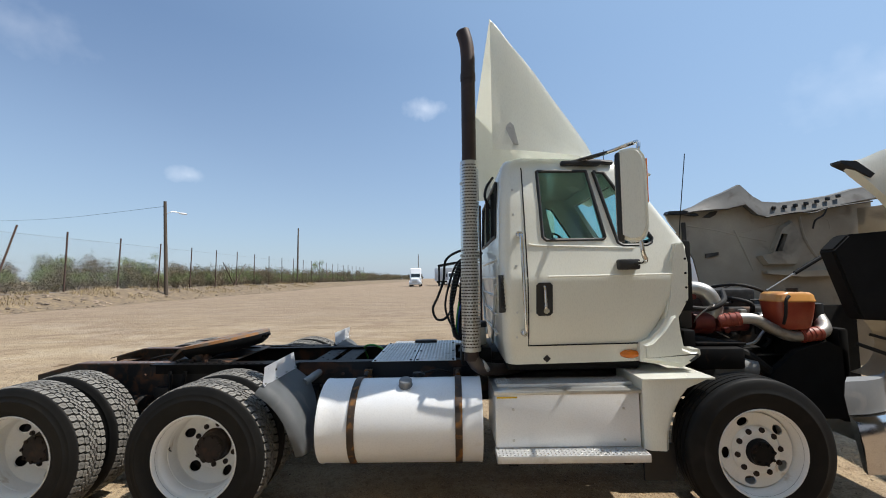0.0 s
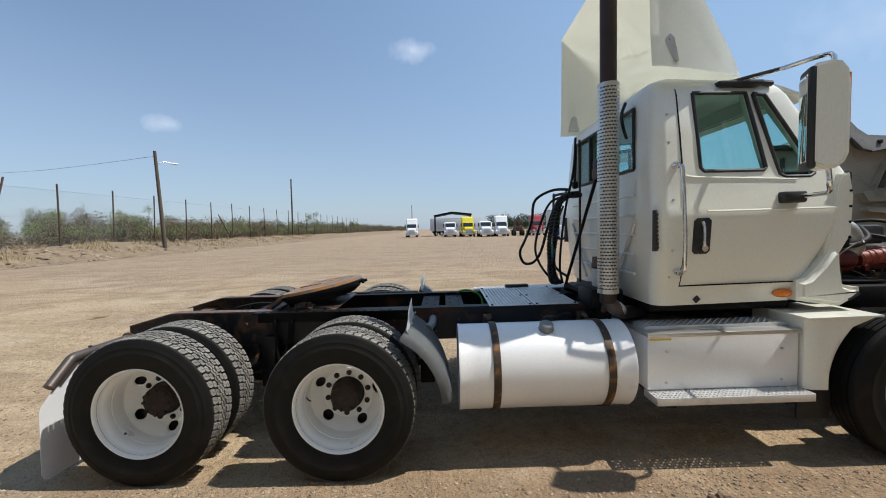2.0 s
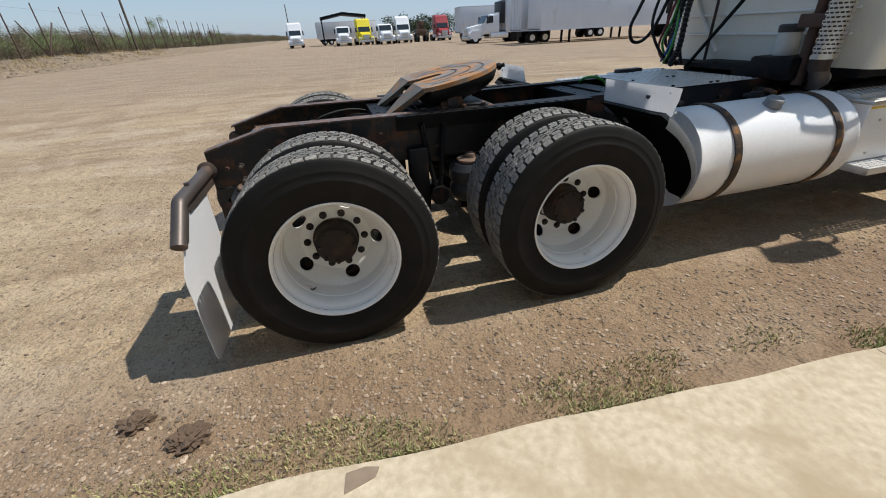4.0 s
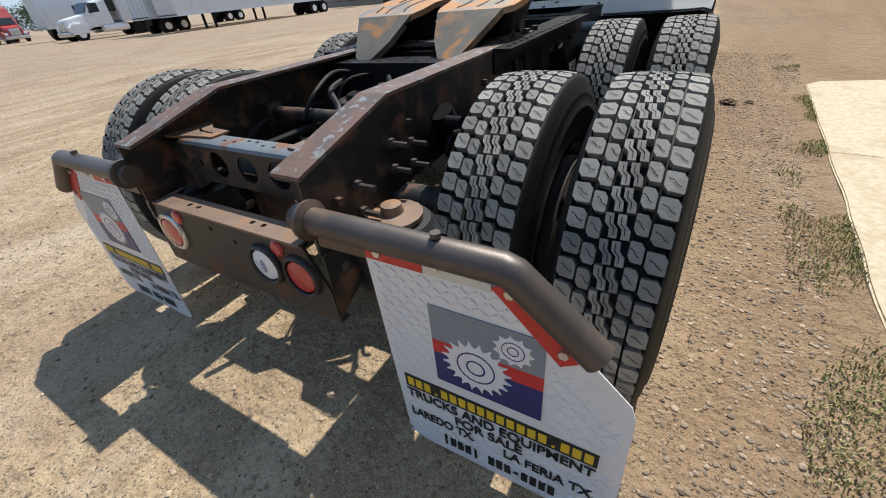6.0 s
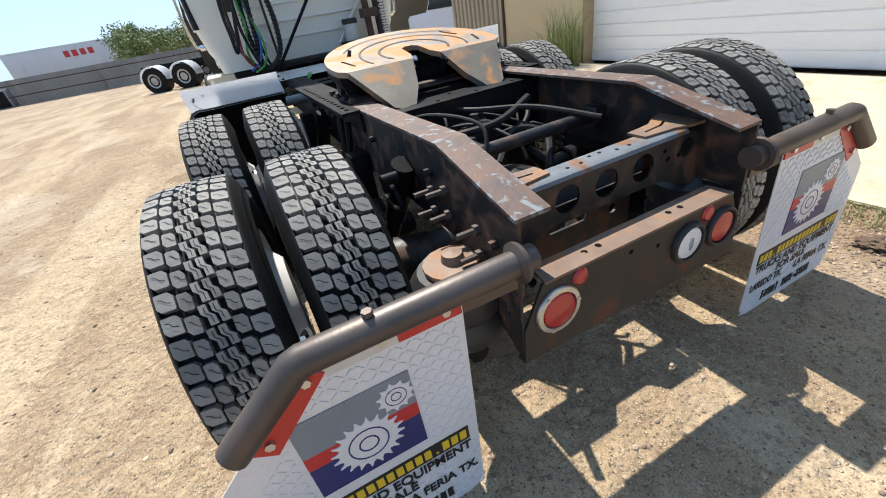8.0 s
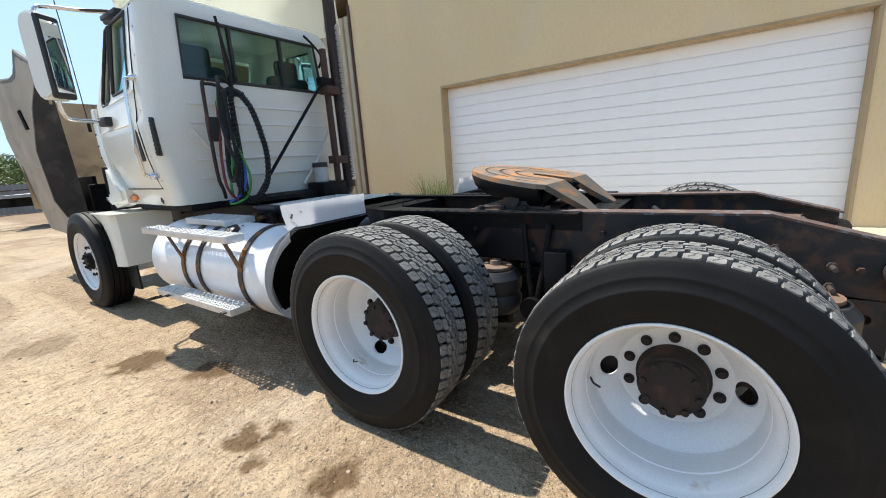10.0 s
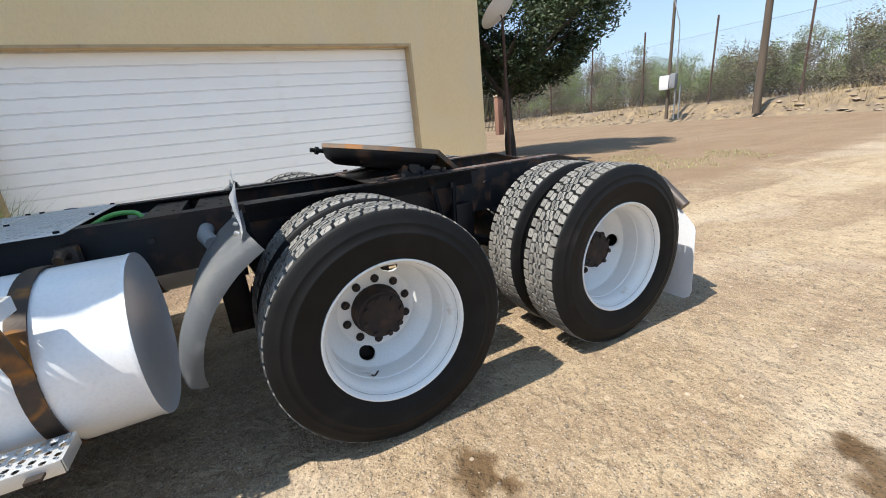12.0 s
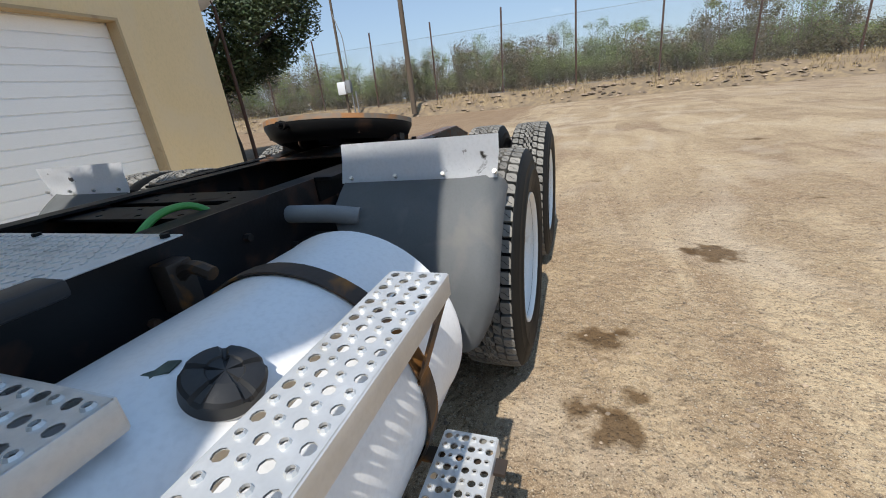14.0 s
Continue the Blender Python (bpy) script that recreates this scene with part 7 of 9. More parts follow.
# solid dark patches: the openings' shade is put into their colour
for pts in ([(6.24, 2.46), (6.34, 2.53), (6.43, 2.54), (6.40, 2.49), (6.33, 2.455)], [(6.24, 1.96), (6.40, 1.99), (6.40, 2.03), (6.24, 2.01)]):
    bm = bmesh.new()
    prism(bm, pts, "y", 0.915, 0.94)
    part("pocket", hood_warp(bm), HOODSHADE, far, "dark patch standing for a shaded opening in the moulding")
for k in range(7):
    bm = bmesh.new()
    x, z = 7.05 + 0.13 * k, 2.585 + 0.011 * k + 0.002 * k * k
    box(bm, x, x + 0.035, 0.835, 0.875, z - 0.045, z - 0.005, 0.006)
    part("clip", bm, BLKPL, hood)
bm = bmesh.new()
tube(bm, [(6.92, 0.81, 2.44), (7.1, 0.81, 2.47), (7.33, 0.81, 2.50), (7.5, 0.81, 2.49), (7.7, 0.81, 2.55), (8.2, 0.81, 2.62)], 0.010, 6)
tube(bm, [(7.66, 0.81, 2.55), (7.62, 0.82, 2.46), (7.54, 0.84, 2.40), (7.52, 0.86, 2.30)], 0.010, 6)
parts_of("wiring", bm, BLKPL, hood, "thin black wiring loom")
bm = bmesh.new()
prism(bm, [(5.78, 2.50), (5.80, 2.535), (6.0, 2.54), (6.14, 2.50), (6.16, 2.475), (6.0, 2.495)], "y", 0.85, 0.96)
part("corner_rubber", bm, BLKPL, hood)
# added plate whose dark colour stands for the shaded wheel well
bm = bmesh.new()
prism(bm, [(0.90, 2.40), (1.02, 2.38), (1.09, 2.13), (1.15, 1.69), (1.12, 1.15), (1.05, 0.95), (0.86, 0.95)], "x", 5.98, 6.02)
part("wheel_liner", bm, HOODSHADE, hood, "dark plate standing for the shaded, grimy wheel well")
# crown of the hood bridging to the near side, near fender corner, dark grille shell
bm = bmesh.new()
rings = []
for k in range(11):
    y = 0.90 - 0.18 * k
    rings.append([(8.1 + 0.2 * math.sin(k * math.pi / 10), y, z) for z in (1.0, 1.4, 1.8, 2.2, 2.55)])
loft(bm, rings, closed=False)
bmesh.ops.solidify(bm, geom=bm.faces[:], thickness=0.03)
part("crown", bm, HOODIN, hood)
bm = bmesh.new()
rows = []
for x, z, d in ((6.10, 2.595, 0.0), (6.16, 2.59, 0.03), (6.28, 2.61, 0.06), (6.42, 2.67, 0.09), (6.7, 2.76, 0.1), (7.2, 2.88, 0.1)):
    rows.append([(x, -0.97, z + 0.015), (x + 0.05, -0.99, z - 0.02), (x + 0.14, -1.0, z - 0.10 - d), (x + 0.30, -1.0, z - 0.26 - d), (x + 0.6, -0.98, z - 0.6 - d), (x + 0.58, -0.93, z - 0.6 - d), (x + 0.28, -0.95, z - 0.26 - d), (x + 0.1, -0.93, z - 0.08)])
loft(bm, rows, True, True)
bmesh.ops.recalc_face_normals(bm, faces=bm.faces[:])
part("near_fender", bm, CREAM, hood, "white curved fender corner", angle=60)
bm = bmesh.new()
prism(bm, [(6.085, 2.605), (6.2, 2.60), (6.33, 2.50), (6.30, 2.47), (6.2, 2.53), (6.09, 2.585)], "y", -1.012, -0.925)
part("corner_rubber", bm, BLKPL, hood)
bm = bmesh.new()
prism(bm, [(6.05, 1.93), (6.18, 2.05), (6.5, 2.075), (6.95, 2.10), (6.95, 1.38), (6.5, 1.385), (6.23, 1.40), (6.2, 1.48)], "y", -0.93, -0.80)
bmesh.ops.bevel(bm, geom=bm.edges[:], offset=0.015, segments=2, affect="EDGES")
part("air_duct", bm, DUCT, hood, "black plastic air duct under the hood")
bm = bmesh.new()
cyl(bm, (6.54, 0.0, 1.762), (6.98, 0.0, 2.017), 0.020, 10)
strut = part("hood_strut", bm, BLACK, hood, "black hood strut")
bm = bmesh.new()
cyl(bm, (6.25, 0.0, 1.59), (6.55, 0.0, 1.768), 0.008, 8)
part("strut_rod", bm, ALPIPE, strut, "bright strut rod")
bm = bmesh.new()
rows = []
for k in range(8):
    a = math.radians(-80 + 20 * k)
    rows.append([(6.75 + 0.30 * math.cos(a), y, 1.12 + 0.28 * math.sin(a)) for y in (-1.05, -0.9, -0.6, -0.2)])
loft(bm, rows, closed=False)
bmesh.ops.solidify(bm, geom=bm.faces[:], thickness=0.02)
part("nose_panel", bm, HOODIN, hood)

# added black plates that darken the engine bay and the fender's foot
bm = bmesh.new()
prism(bm, [(5.62, 0.58), (6.36, 0.58), (6.36, 1.12), (6.2, 1.20), (5.95, 1.12), (5.75, 0.95)], "y", -0.66, -0.60)
box(bm, 6.30, 6.38, -0.66, 0.7, 0.55, 1.30, 0.02)
box(bm, 6.36, 7.7, 0.60, 0.64, 0.55, 1.40, 0.01)
part("splash_panel", bm, DUCT, hood, "black plates added to darken the engine bay")
engine = thing("engine", (5.5, 0, 0.9), "grimy diesel engine with red hoses and aluminium charge pipes", "engine")
bm = bmesh.new()
box(bm, 5.12, 6.1, -0.28, 0.30, 0.75, 1.45, 0.04)
box(bm, 5.15, 6.0, -0.20, 0.22, 1.44, 1.62, 0.04)
for k in range(6):
    box(bm, 5.2 + 0.14 * k, 5.3 + 0.14 * k, -0.30, -0.26, 1.2, 1.4, 0.01)
part("block", bm, ENGINE, engine)
bm = bmesh.new()
box(bm, 5.3, 5.75, -0.45, -0.27, 1.25, 1.36, 0.03)
vs = bmesh.ops.create_uvsphere(bm, u_segments=16, v_segments=10, radius=0.11, matrix=pose(5.32, -0.45, 1.33))["verts"]
cyl(bm, (5.2, -0.5, 1.35), (5.36, -0.5, 1.35), 0.08, 16)
for k in range(5):
    cyl(bm, (5.22 + 0.07 * k, -0.52, 1.27 + 0.03 * (k % 2)), (5.22 + 0.07 * k, -0.40, 1.30), 0.025, 8)
part("turbocharger", bm, ENGRED, engine, "red-brown turbocharger and manifold")
bm = bmesh.new()
tube(bm, [(5.52, -0.58, 1.375), (5.66, -0.6, 1.375), (5.80, -0.6, 1.30), (5.95, -0.6, 1.235), (6.06, -0.6, 1.235)], 0.047, 14)
tube(bm, [(6.18, -0.6, 1.25), (6.25, -0.58, 1.29), (6.28, -0.5, 1.38), (6.25, -0.4, 1.50)], 0.055, 14)
part("charge_pipe", bm, ALPIPE, engine, "cast aluminium charge-air pipe")
for pts in ([(5.40, -0.54, 1.35), (5.56, -0.59, 1.378)], [(6.03, -0.6, 1.235), (6.20, -0.6, 1.255)]):
    bm = bmesh.new()
    tube(bm, pts, 0.056, 16, 0)
    a, b = Vector(pts[0]), Vector(pts[1])
    for f in (0.12, 0.4, 0.6, 0.88):
        c = a + (b - a) * f
        d = (b - a).normalized() * 0.008
        cyl(bm, c - d, c + d, 0.061, 16)
    part("silicone_hose", bm, SILIC, engine, "rust-red silicone hose with clamps")
bm = bmesh.new()
tube(bm, [(5.05, -0.3, 1.5), (5.2, -0.42, 1.62), (5.34, -0.48, 1.60), (5.4, -0.5, 1.48), (5.38, -0.5, 1.38)], 0.07, 14)
part("intake_elbow", bm, ALPIPE, engine, "aluminium intake elbow")
bm = bmesh.new()
for pts, r in (([(5.1, -0.55, 1.48), (5.3, -0.58, 1.46), (5.45, -0.56, 1.52), (5.55, -0.4, 1.6)], 0.022), ([(5.05, -0.3, 1.75), (5.25, -0.3, 1.72), (5.4, -0.2, 1.6)], 0.03), ([(5.5, -0.2, 1.62), (5.7, -0.35, 1.66), (5.9, -0.4, 1.6), (6.0, -0.3, 1.5)], 0.014),
               ([(5.6, -0.3, 1.55), (5.75, -0.45, 1.5), (5.8, -0.4, 1.4)], 0.018), ([(5.2, -0.5, 1.2), (5.5, -0.62, 1.12), (5.75, -0.6, 0.95), (5.95, -0.55, 0.8)], 0.045), ([(6.3, -0.8, 1.2), (6.5, -0.9, 1.1), (6.6, -0.85, 1.0)], 0.015), ([(6.35, -0.85, 1.28), (6.55, -0.95, 1.22), (6.7, -0.9, 1.3)], 0.012)):
    tube(bm, pts, r, 10)
parts_of("coolant_hose", bm, HOSE, engine, "black coolant and vacuum hoses")
bm = bmesh.new()
box(bm, 5.28, 5.6, 0.10, 0.5, 1.62, 1.86, 0.05)
for k in range(5):
    box(bm, 5.32 + 0.06 * k, 5.34 + 0.06 * k, 0.08, 0.5, 1.64, 1.87, 0.008)
box(bm, 5.05, 5.16, -0.6, 0.6, 1.3, 1.9, 0.02)
part("air_cleaner", bm, BLKPL, engine, "black air cleaner box")
bm = bmesh.new()
box(bm, 6.22, 6.30, -0.55, 0.55, 0.55, 1.5, 0.015)
box(bm, 6.12, 6.24, -0.52, 0.52, 0.7, 1.45, 0.03)
part("radiator", bm, BLKPL, engine, "black radiator and fan shroud")
bm = bmesh.new()
prism(bm, [(-0.60, 1.02), (-0.56, 1.02), (-0.58, 1.06)], "x", 6.09, 6.10)
part("warning_sticker", bm, YELP, engine)
bm = bmesh.new()
box(bm, 5.1, 5.5, -0.72, -0.42, 0.98, 1.16, 0.03)
box(bm, 5.02, 5.12, -0.70, -0.45, 1.12, 1.30, 0.02)
box(bm, 5.15, 5.55, -0.66, -0.40, 1.17, 1.19, 0.006)
part("engine_bracket", bm, BLACK, engine)
bm = bmesh.new()
cyl(bm, (5.25, -0.62, 1.0), (5.62, -0.60, 0.98), 0.09, 16)
part("air_tank", bm, PLASTIC, engine)
rg = random.Random(11)
for k in range(26):
    bm = bmesh.new()
    x0, y0, z0 = rg.uniform(5.1, 6.05), rg.uniform(-0.55, 0.1), rg.uniform(1.0, 1.62)
    pts = [(x0, y0, z0)]
    for q in range(3):
        pts.append((pts[-1][0] + rg.uniform(-0.16, 0.2), pts[-1][1] + rg.uniform(-0.08, 0.08), min(1.75, pts[-1][2] + rg.uniform(-0.12, 0.12))))
    tube(bm, pts, rg.choice((0.006, 0.009, 0.013, 0.018)), 7)
    part("engine_line", bm, rg.choice((HOSE, HOSE, BLKPL, ALPIPE, ENGINE)), engine)
for k in range(14):
    bm = bmesh.new()
    x0, y0, z0, a, b = rg.uniform(5.1, 5.95), rg.uniform(-0.5, -0.1), rg.uniform(0.95, 1.58), rg.uniform(0.03, 0.08), rg.uniform(0.03, 0.07)
    if k % 2:
        cyl(bm, (x0, y0, z0), (x0, y0 - b, z0), a * 0.7, 14)
        cyl(bm, (x0, y0 - b, z0), (x0, y0 - b - 0.01, z0), a * 0.35, 10)
    else:
        box(bm, x0, x0 + a * 1.6, y0 - b, y0, z0, z0 + a, 0.01)
    part("engine_fitting", bm, rg.choice((ENGINE, BLACK, ALPIPE, ENGRED)), engine)
reservoir = thing("coolant_reservoir", (5.98, -0.55, 1.28), "translucent orange coolant reservoir half full beside the engine", "reservoir")
def tank_shell(levels):
    bm = bmesh.new()
    rings = []
    for z, hx, hy in levels:
        ring = []
        for k in range(32):
            c, s_ = math.cos(k * math.pi / 16), math.sin(k * math.pi / 16)
            ring.append((5.985 + hx * math.copysign(abs(c) ** 0.45, c), -0.55 + hy * math.copysign(abs(s_) ** 0.45, s_), z))
        rings.append(ring)
    loft(bm, rings, True, True)
    bmesh.ops.recalc_face_normals(bm, faces=bm.faces[:])
    return bm


part("lower_tank", tank_shell([(1.29, 0.10, 0.09), (1.31, 0.125, 0.11), (1.38, 0.14, 0.125), (1.455, 0.155, 0.130), (1.518, 0.163, 0.134)]), surf("red coolant", (0.27, 0.035, 0.02), (0.38, 0.08, 0.035), 7, 0.3, 0, 0.05, 90), reservoir, "part filled with red coolant", angle=40)
part("upper_tank", tank_shell([(1.518, 0.163, 0.134), (1.523, 0.168, 0.138), (1.532, 0.168, 0.138), (1.538, 0.163, 0.134), (1.575, 0.158, 0.13), (1.597, 0.135, 0.11), (1.60, 0.10, 0.08)]), TANKOR, reservoir, "yellowed empty upper part", angle=40)
bm = bmesh.new()
cyl(bm, (6.03, -0.56, 1.595), (6.03, -0.56, 1.61), 0.05, 18)
cyl(bm, (6.03, -0.56, 1.608), (6.03, -0.56, 1.632), 0.042, 18)
part("cap", bm, BLKPL, reservoir)
bm = bmesh.new()
tube(bm, [(5.90, -0.685, 1.57), (5.86, -0.70, 1.53), (5.85, -0.70, 1.42), (5.86, -0.66, 1.34)], 0.012, 8)
part("overflow_hose", bm, HOSE, reservoir)

# bumper end and steer fender parts
bm = bmesh.new()
rows = []
for k in range(7):
    a = math.radians(15 * k)
    x, y = 5.90 + 0.55 * math.sin(a), -1.16 + 0.35 * (1 - math.cos(a))
    rows.append([(x + 0.05, y, 0.32), (x + 0.03, y - 0.01, 0.5), (x, y - 0.005, 0.66), (x - 0.02, y + 0.01, 0.70), (x, y + 0.05, 0.70), (x + 0.08, y + 0.06, 0.32)])
rows += [[(6.48, y, z) for z in (0.32, 0.5, 0.66, 0.70, 0.70, 0.32)] for y in (-0.6, 0.6)]
for row in rows[-2:]:
    row[4] = (6.43, row[4][1], 0.70)
    row[5] = (6.43, row[5][1], 0.32)
loft(bm, rows, True, True)
bmesh.ops.recalc_face_normals(bm, faces=bm.faces[:])
bump = part("bumper", bm, CHROME, truck, "scuffed chrome bumper end")
bm = bmesh.new()
rows = []
for k in range(5):
    a = math.radians(18 * k)
    x, y = 5.88 + 0.5 * math.sin(a), -1.13 + 0.3 * (1 - math.cos(a))
    rows.append([(x, y, 0.71), (x - 0.02, y, 0.84), (x + 0.02, y + 0.03, 0.93), (x + 0.12, y + 0.12, 0.94), (x + 0.12, y + 0.12, 0.71)])
loft(bm, rows, True, True)
bmesh.ops.recalc_face_normals(bm, faces=bm.faces[:])
part("bumper_cap", bm, PLASTIC, bump, "grey bumper corner")
bm = bmesh.new()
tube(bm, [(5.02, -0.65, 1.62), (5.06, -0.65, 2.1), (5.135, -0.65, 2.74)], 0.0035, 6, 3)
cyl(bm, (5.018, -0.65, 1.60), (5.03, -0.65, 1.72), 0.009, 8)
part("antenna", bm, BLACK, truck)
bm = bmesh.new()
cyl(bm, (5.25, -0.9, 0.5), (5.25, 0.9, 0.5), 0.055, 14)
box(bm, 4.75, 5.75, -0.47, -0.37, 0.52, 0.58, 0.01)
box(bm, 4.75, 5.75, 0.37, 0.47, 0.52, 0.58, 0.01)
part("steer_axle", bm, BLACK, truck)

# ---- building ----
WY = -4.81


def edge_y(x):
    """Front edge of the concrete apron."""
    return -1.925 - 0.052 * max(0.0, x + 0.4)


bm = bmesh.new()
prism(bm, [(-3.19, 0), (-1.64, 0), (-1.64, 2.72), (4.61, 2.72), (4.61, 0), (6.95, 0), (6.95, 5.2), (-3.19, 5.2)], "y", WY, WY - 0.28)
wall = solid("wall_north", bm, STUCCO, "tan stucco workshop wall with a wide garage opening", "wall", "structure", angle=20)
bm = bmesh.new()
box(bm, -3.19, -2.95, -14.0, WY - 0.28, 0, 5.2)
solid("wall_west", bm, STUCCO, "tan stucco end wall", "wall", "structure")
bm = bmesh.new()
box(bm, -3.3, 17.2, -14.0, WY - 0.05, 5.2, 5.35)
solid("roof", bm, BEDLINE, "flat workshop roof", "roof", "structure")
bm = bmesh.new()
box(bm, -3.19, 17.2, -14.2, -14.0, 0, 5.2)
box(bm, 17.0, 17.2, -14, WY - 0.1, 0, 5.2)
box(bm, 9.2, 9.3, -14, WY - 0.1, 0, 5.2)
solid("wall_south", bm, BEDLINE, "plain rear workshop wall", "wall", "structure")
bm = bmesh.new()
for x0, x1 in ((-1.66, -1.62), (4.59, 4.63)):
    box(bm, x0, x1, WY - 0.2, WY + 0.012, 0.05, 2.70)
box(bm, -1.66, 4.63, WY - 0.2, WY + 0.012, 2.705, 2.745)
solid("trim", bm, TRIM, "weathered tan trim round the garage opening", "trim", "structure")
door = tagged(new("door_1", mesh_of("door_1", (lambda b: (box(b, -1.64, 4.61, WY - 0.26, WY - 0.22, 0.05, 2.72), b)[1])(bmesh.new()), DOORW)), "closed white sectional garage door", "garage door", "", "structure")
sl = bmesh.new()
prism(sl, [(0, 0.004), (0.018, 0.010), (0.018, 0.176), (0, 0.184)], "x", -1.62, 4.59)
slat_me = mesh_of("slat", sl, DOORW, True, 30)
for k in range(14):
    o = new("slat", slat_me)
    o.parent = door
    o.location = (0, WY - 0.22, 0.055 + 0.1885 * k)
# ribbed steel panel and open bay
rib = tagged(new("wall_panel", None), "beige ribbed steel wall panel", "wall", "", "structure")
for k in range(12):
    bm = bmesh.new()
    x = 6.98 + 0.19 * k
    prism(bm, [(x, WY - 0.02), (x + 0.03, WY + 0.03), (x + 0.13, WY + 0.03), (x + 0.16, WY - 0.02), (x + 0.19, WY - 0.02), (x + 0.19, WY - 0.05), (x, WY - 0.05)], "z", 0, 4.6)
    part("rib", bm, BEDLINE, rib)
bm = bmesh.new()
box(bm, 6.93, 6.98, WY - 0.2, WY + 0.04, 0, 4.8)
solid("trim", bm, POST, "dark steel corner strip", "trim", "structure")

# concrete apron
apron = tagged(new("pavement", None), "pale stained concrete apron with a crack", "pavement", "", "structure")
xs = (-3.3, 4.55)
for a, b in zip(xs, xs[1:]):
    bm = bmesh.new()
    n = 50
    edge = [(a + (b - a) * k / n, edge_y(a + (b - a) * k / n) - 0.018 * noise.noise(((a + (b - a) * k / n) * 2.1, 0, 0))) for k in range(n + 1)]
    if b > 4:
        edge[-1] = (b - 0.004, -2.3)
    poly = [(x + (0.004 if k == 0 else -0.004 if k == n else 0), y) for k, (x, y) in enumerate(edge)] + [(b - 0.004 + (0.5 if b > 4 else 0), WY - 0.02), (a + 0.004, WY - 0.02)]
    prism(bm, poly, "z", -0.06, 0.045)
    es = [e for e in bm.edges if e.verts[0].co.z > 0.04 and e.verts[1].co.z > 0.04]
    bmesh.ops.bevel(bm, geom=es, offset=0.008, segments=2, affect="EDGES")
    part("slab", bm, SLAB, apron, angle=30)
bm = bmesh.new()
pts, y = [], edge_y(2.33) - 0.01
while y > WY:
    pts.append((2.33 + 0.035 * noise.noise((0, y * 4, 2)), y, 0.0462))
    y -= 0.06
for a, b in zip(pts, pts[1:]):
    w = 0.0022 + 0.002 * noise.noise((a[1] * 7, 0, 0))
    bm.faces.new([bm.verts.new(p) for p in ((a[0] - w, a[1], a[2]), (b[0] - w, b[1], b[2]), (b[0] + w, b[1], b[2]), (a[0] + w, a[1], a[2]))])
part("crack", bm, CLOD, apron, "dark crack", smooth=False)
bm = bmesh.new()
prism(bm, [(-0.08, -2.05), (0.03, -2.02), (0.05, -1.985), (0.0, -1.97), (-0.07, -1.975)], "z", 0.0455, 0.048)
part("tar_patch", bm, STONE, apron, "grey tar patch")

# soil washed up against the edge of the concrete
bm = bmesh.new()
rows = []
for k in range(111):
    x = -3.3 + 0.0705 * k
    e = edge_y(x) - 0.018 * noise.noise((x * 2.1, 0, 0))
    up = 0.028 + 0.012 * noise.noise((x * 3.1, 2.0, 0))
    out = 0.16 + 0.07 * noise.noise((x * 1.7, 5.0, 0))
    rows.append([(x, e - 0.02, up), (x, e + 0.01, up + 0.004 * noise.noise((x * 9, 1, 1))), (x, e + out * 0.45, up * 0.55 + 0.005 * noise.noise((x * 7, 3, 1))), (x, e + out, ground_height(x, e + out) - 0.004), (x, e + out + 0.04, ground_height(x, e + out) - 0.03)])
loft(bm, rows, closed=False)
bmesh.ops.recalc_face_normals(bm, faces=bm.faces[:])
solid("ground_edge", bm, DIRT, "loose brown soil banked along the concrete", "soil", "structure", angle=80)

# ---- loose ground detail ----
rng = random.Random(5)


def pebbles(name, count, place, sizes, mat, label):
    verts, faces = [], []
    base = bmesh.new()
    bmesh.ops.create_icosphere(base, subdivisions=1, radius=1)
    base.verts.ensure_lookup_table()
    bv = [v.co.copy() for v in base.verts]
    bf = [[v.index for v in f.verts] for f in base.faces]
    base.free()
    for _ in range(count):
        x, y = place()
        s = sizes[0] * (sizes[1] / sizes[0]) ** (rng.random() ** 2.8)
        sx, sy, sz, a = s * rng.uniform(0.7, 1.3), s * rng.uniform(0.7, 1.3), s * rng.uniform(0.35, 0.8), rng.random() * 6.3
        z = ground_height(x, y) + sz * 0.25
        n0 = len(verts)
        for v in bv:
            j = 1 + rng.uniform(-0.2, 0.2)
            px, py = v.x * sx * j, v.y * sy * j
            verts.append((x + px * math.cos(a) - py * math.sin(a), y + px * math.sin(a) + py * math.cos(a), z + v.z * sz * j))
        faces += [tuple(n0 + i for i in f) for f in bf]
    me = bpy.data.meshes.new(name)
    me.from_pydata(verts, [], faces)
    me.materials.append(mat)
    return tagged(new(name, me), label, "gravel", "", "stuff")


def strip_right():
    x = rng.uniform(-3.5, 6.5)
    return x, -1.2 + (edge_y(x) + 1.2) * rng.random() ** 0.8


def around():
    while True:
        x, y = rng.uniform(-5, 8), rng.uniform(-1.9, 6.5)
        if not (-0.6 < x < 6.3 and abs(y) < 1.15 and rng.random() < 0.6):
            return x, y


def behind():
    return rng.uniform(-4.5, -0.2), rng.uniform(-1.9, 3.0)


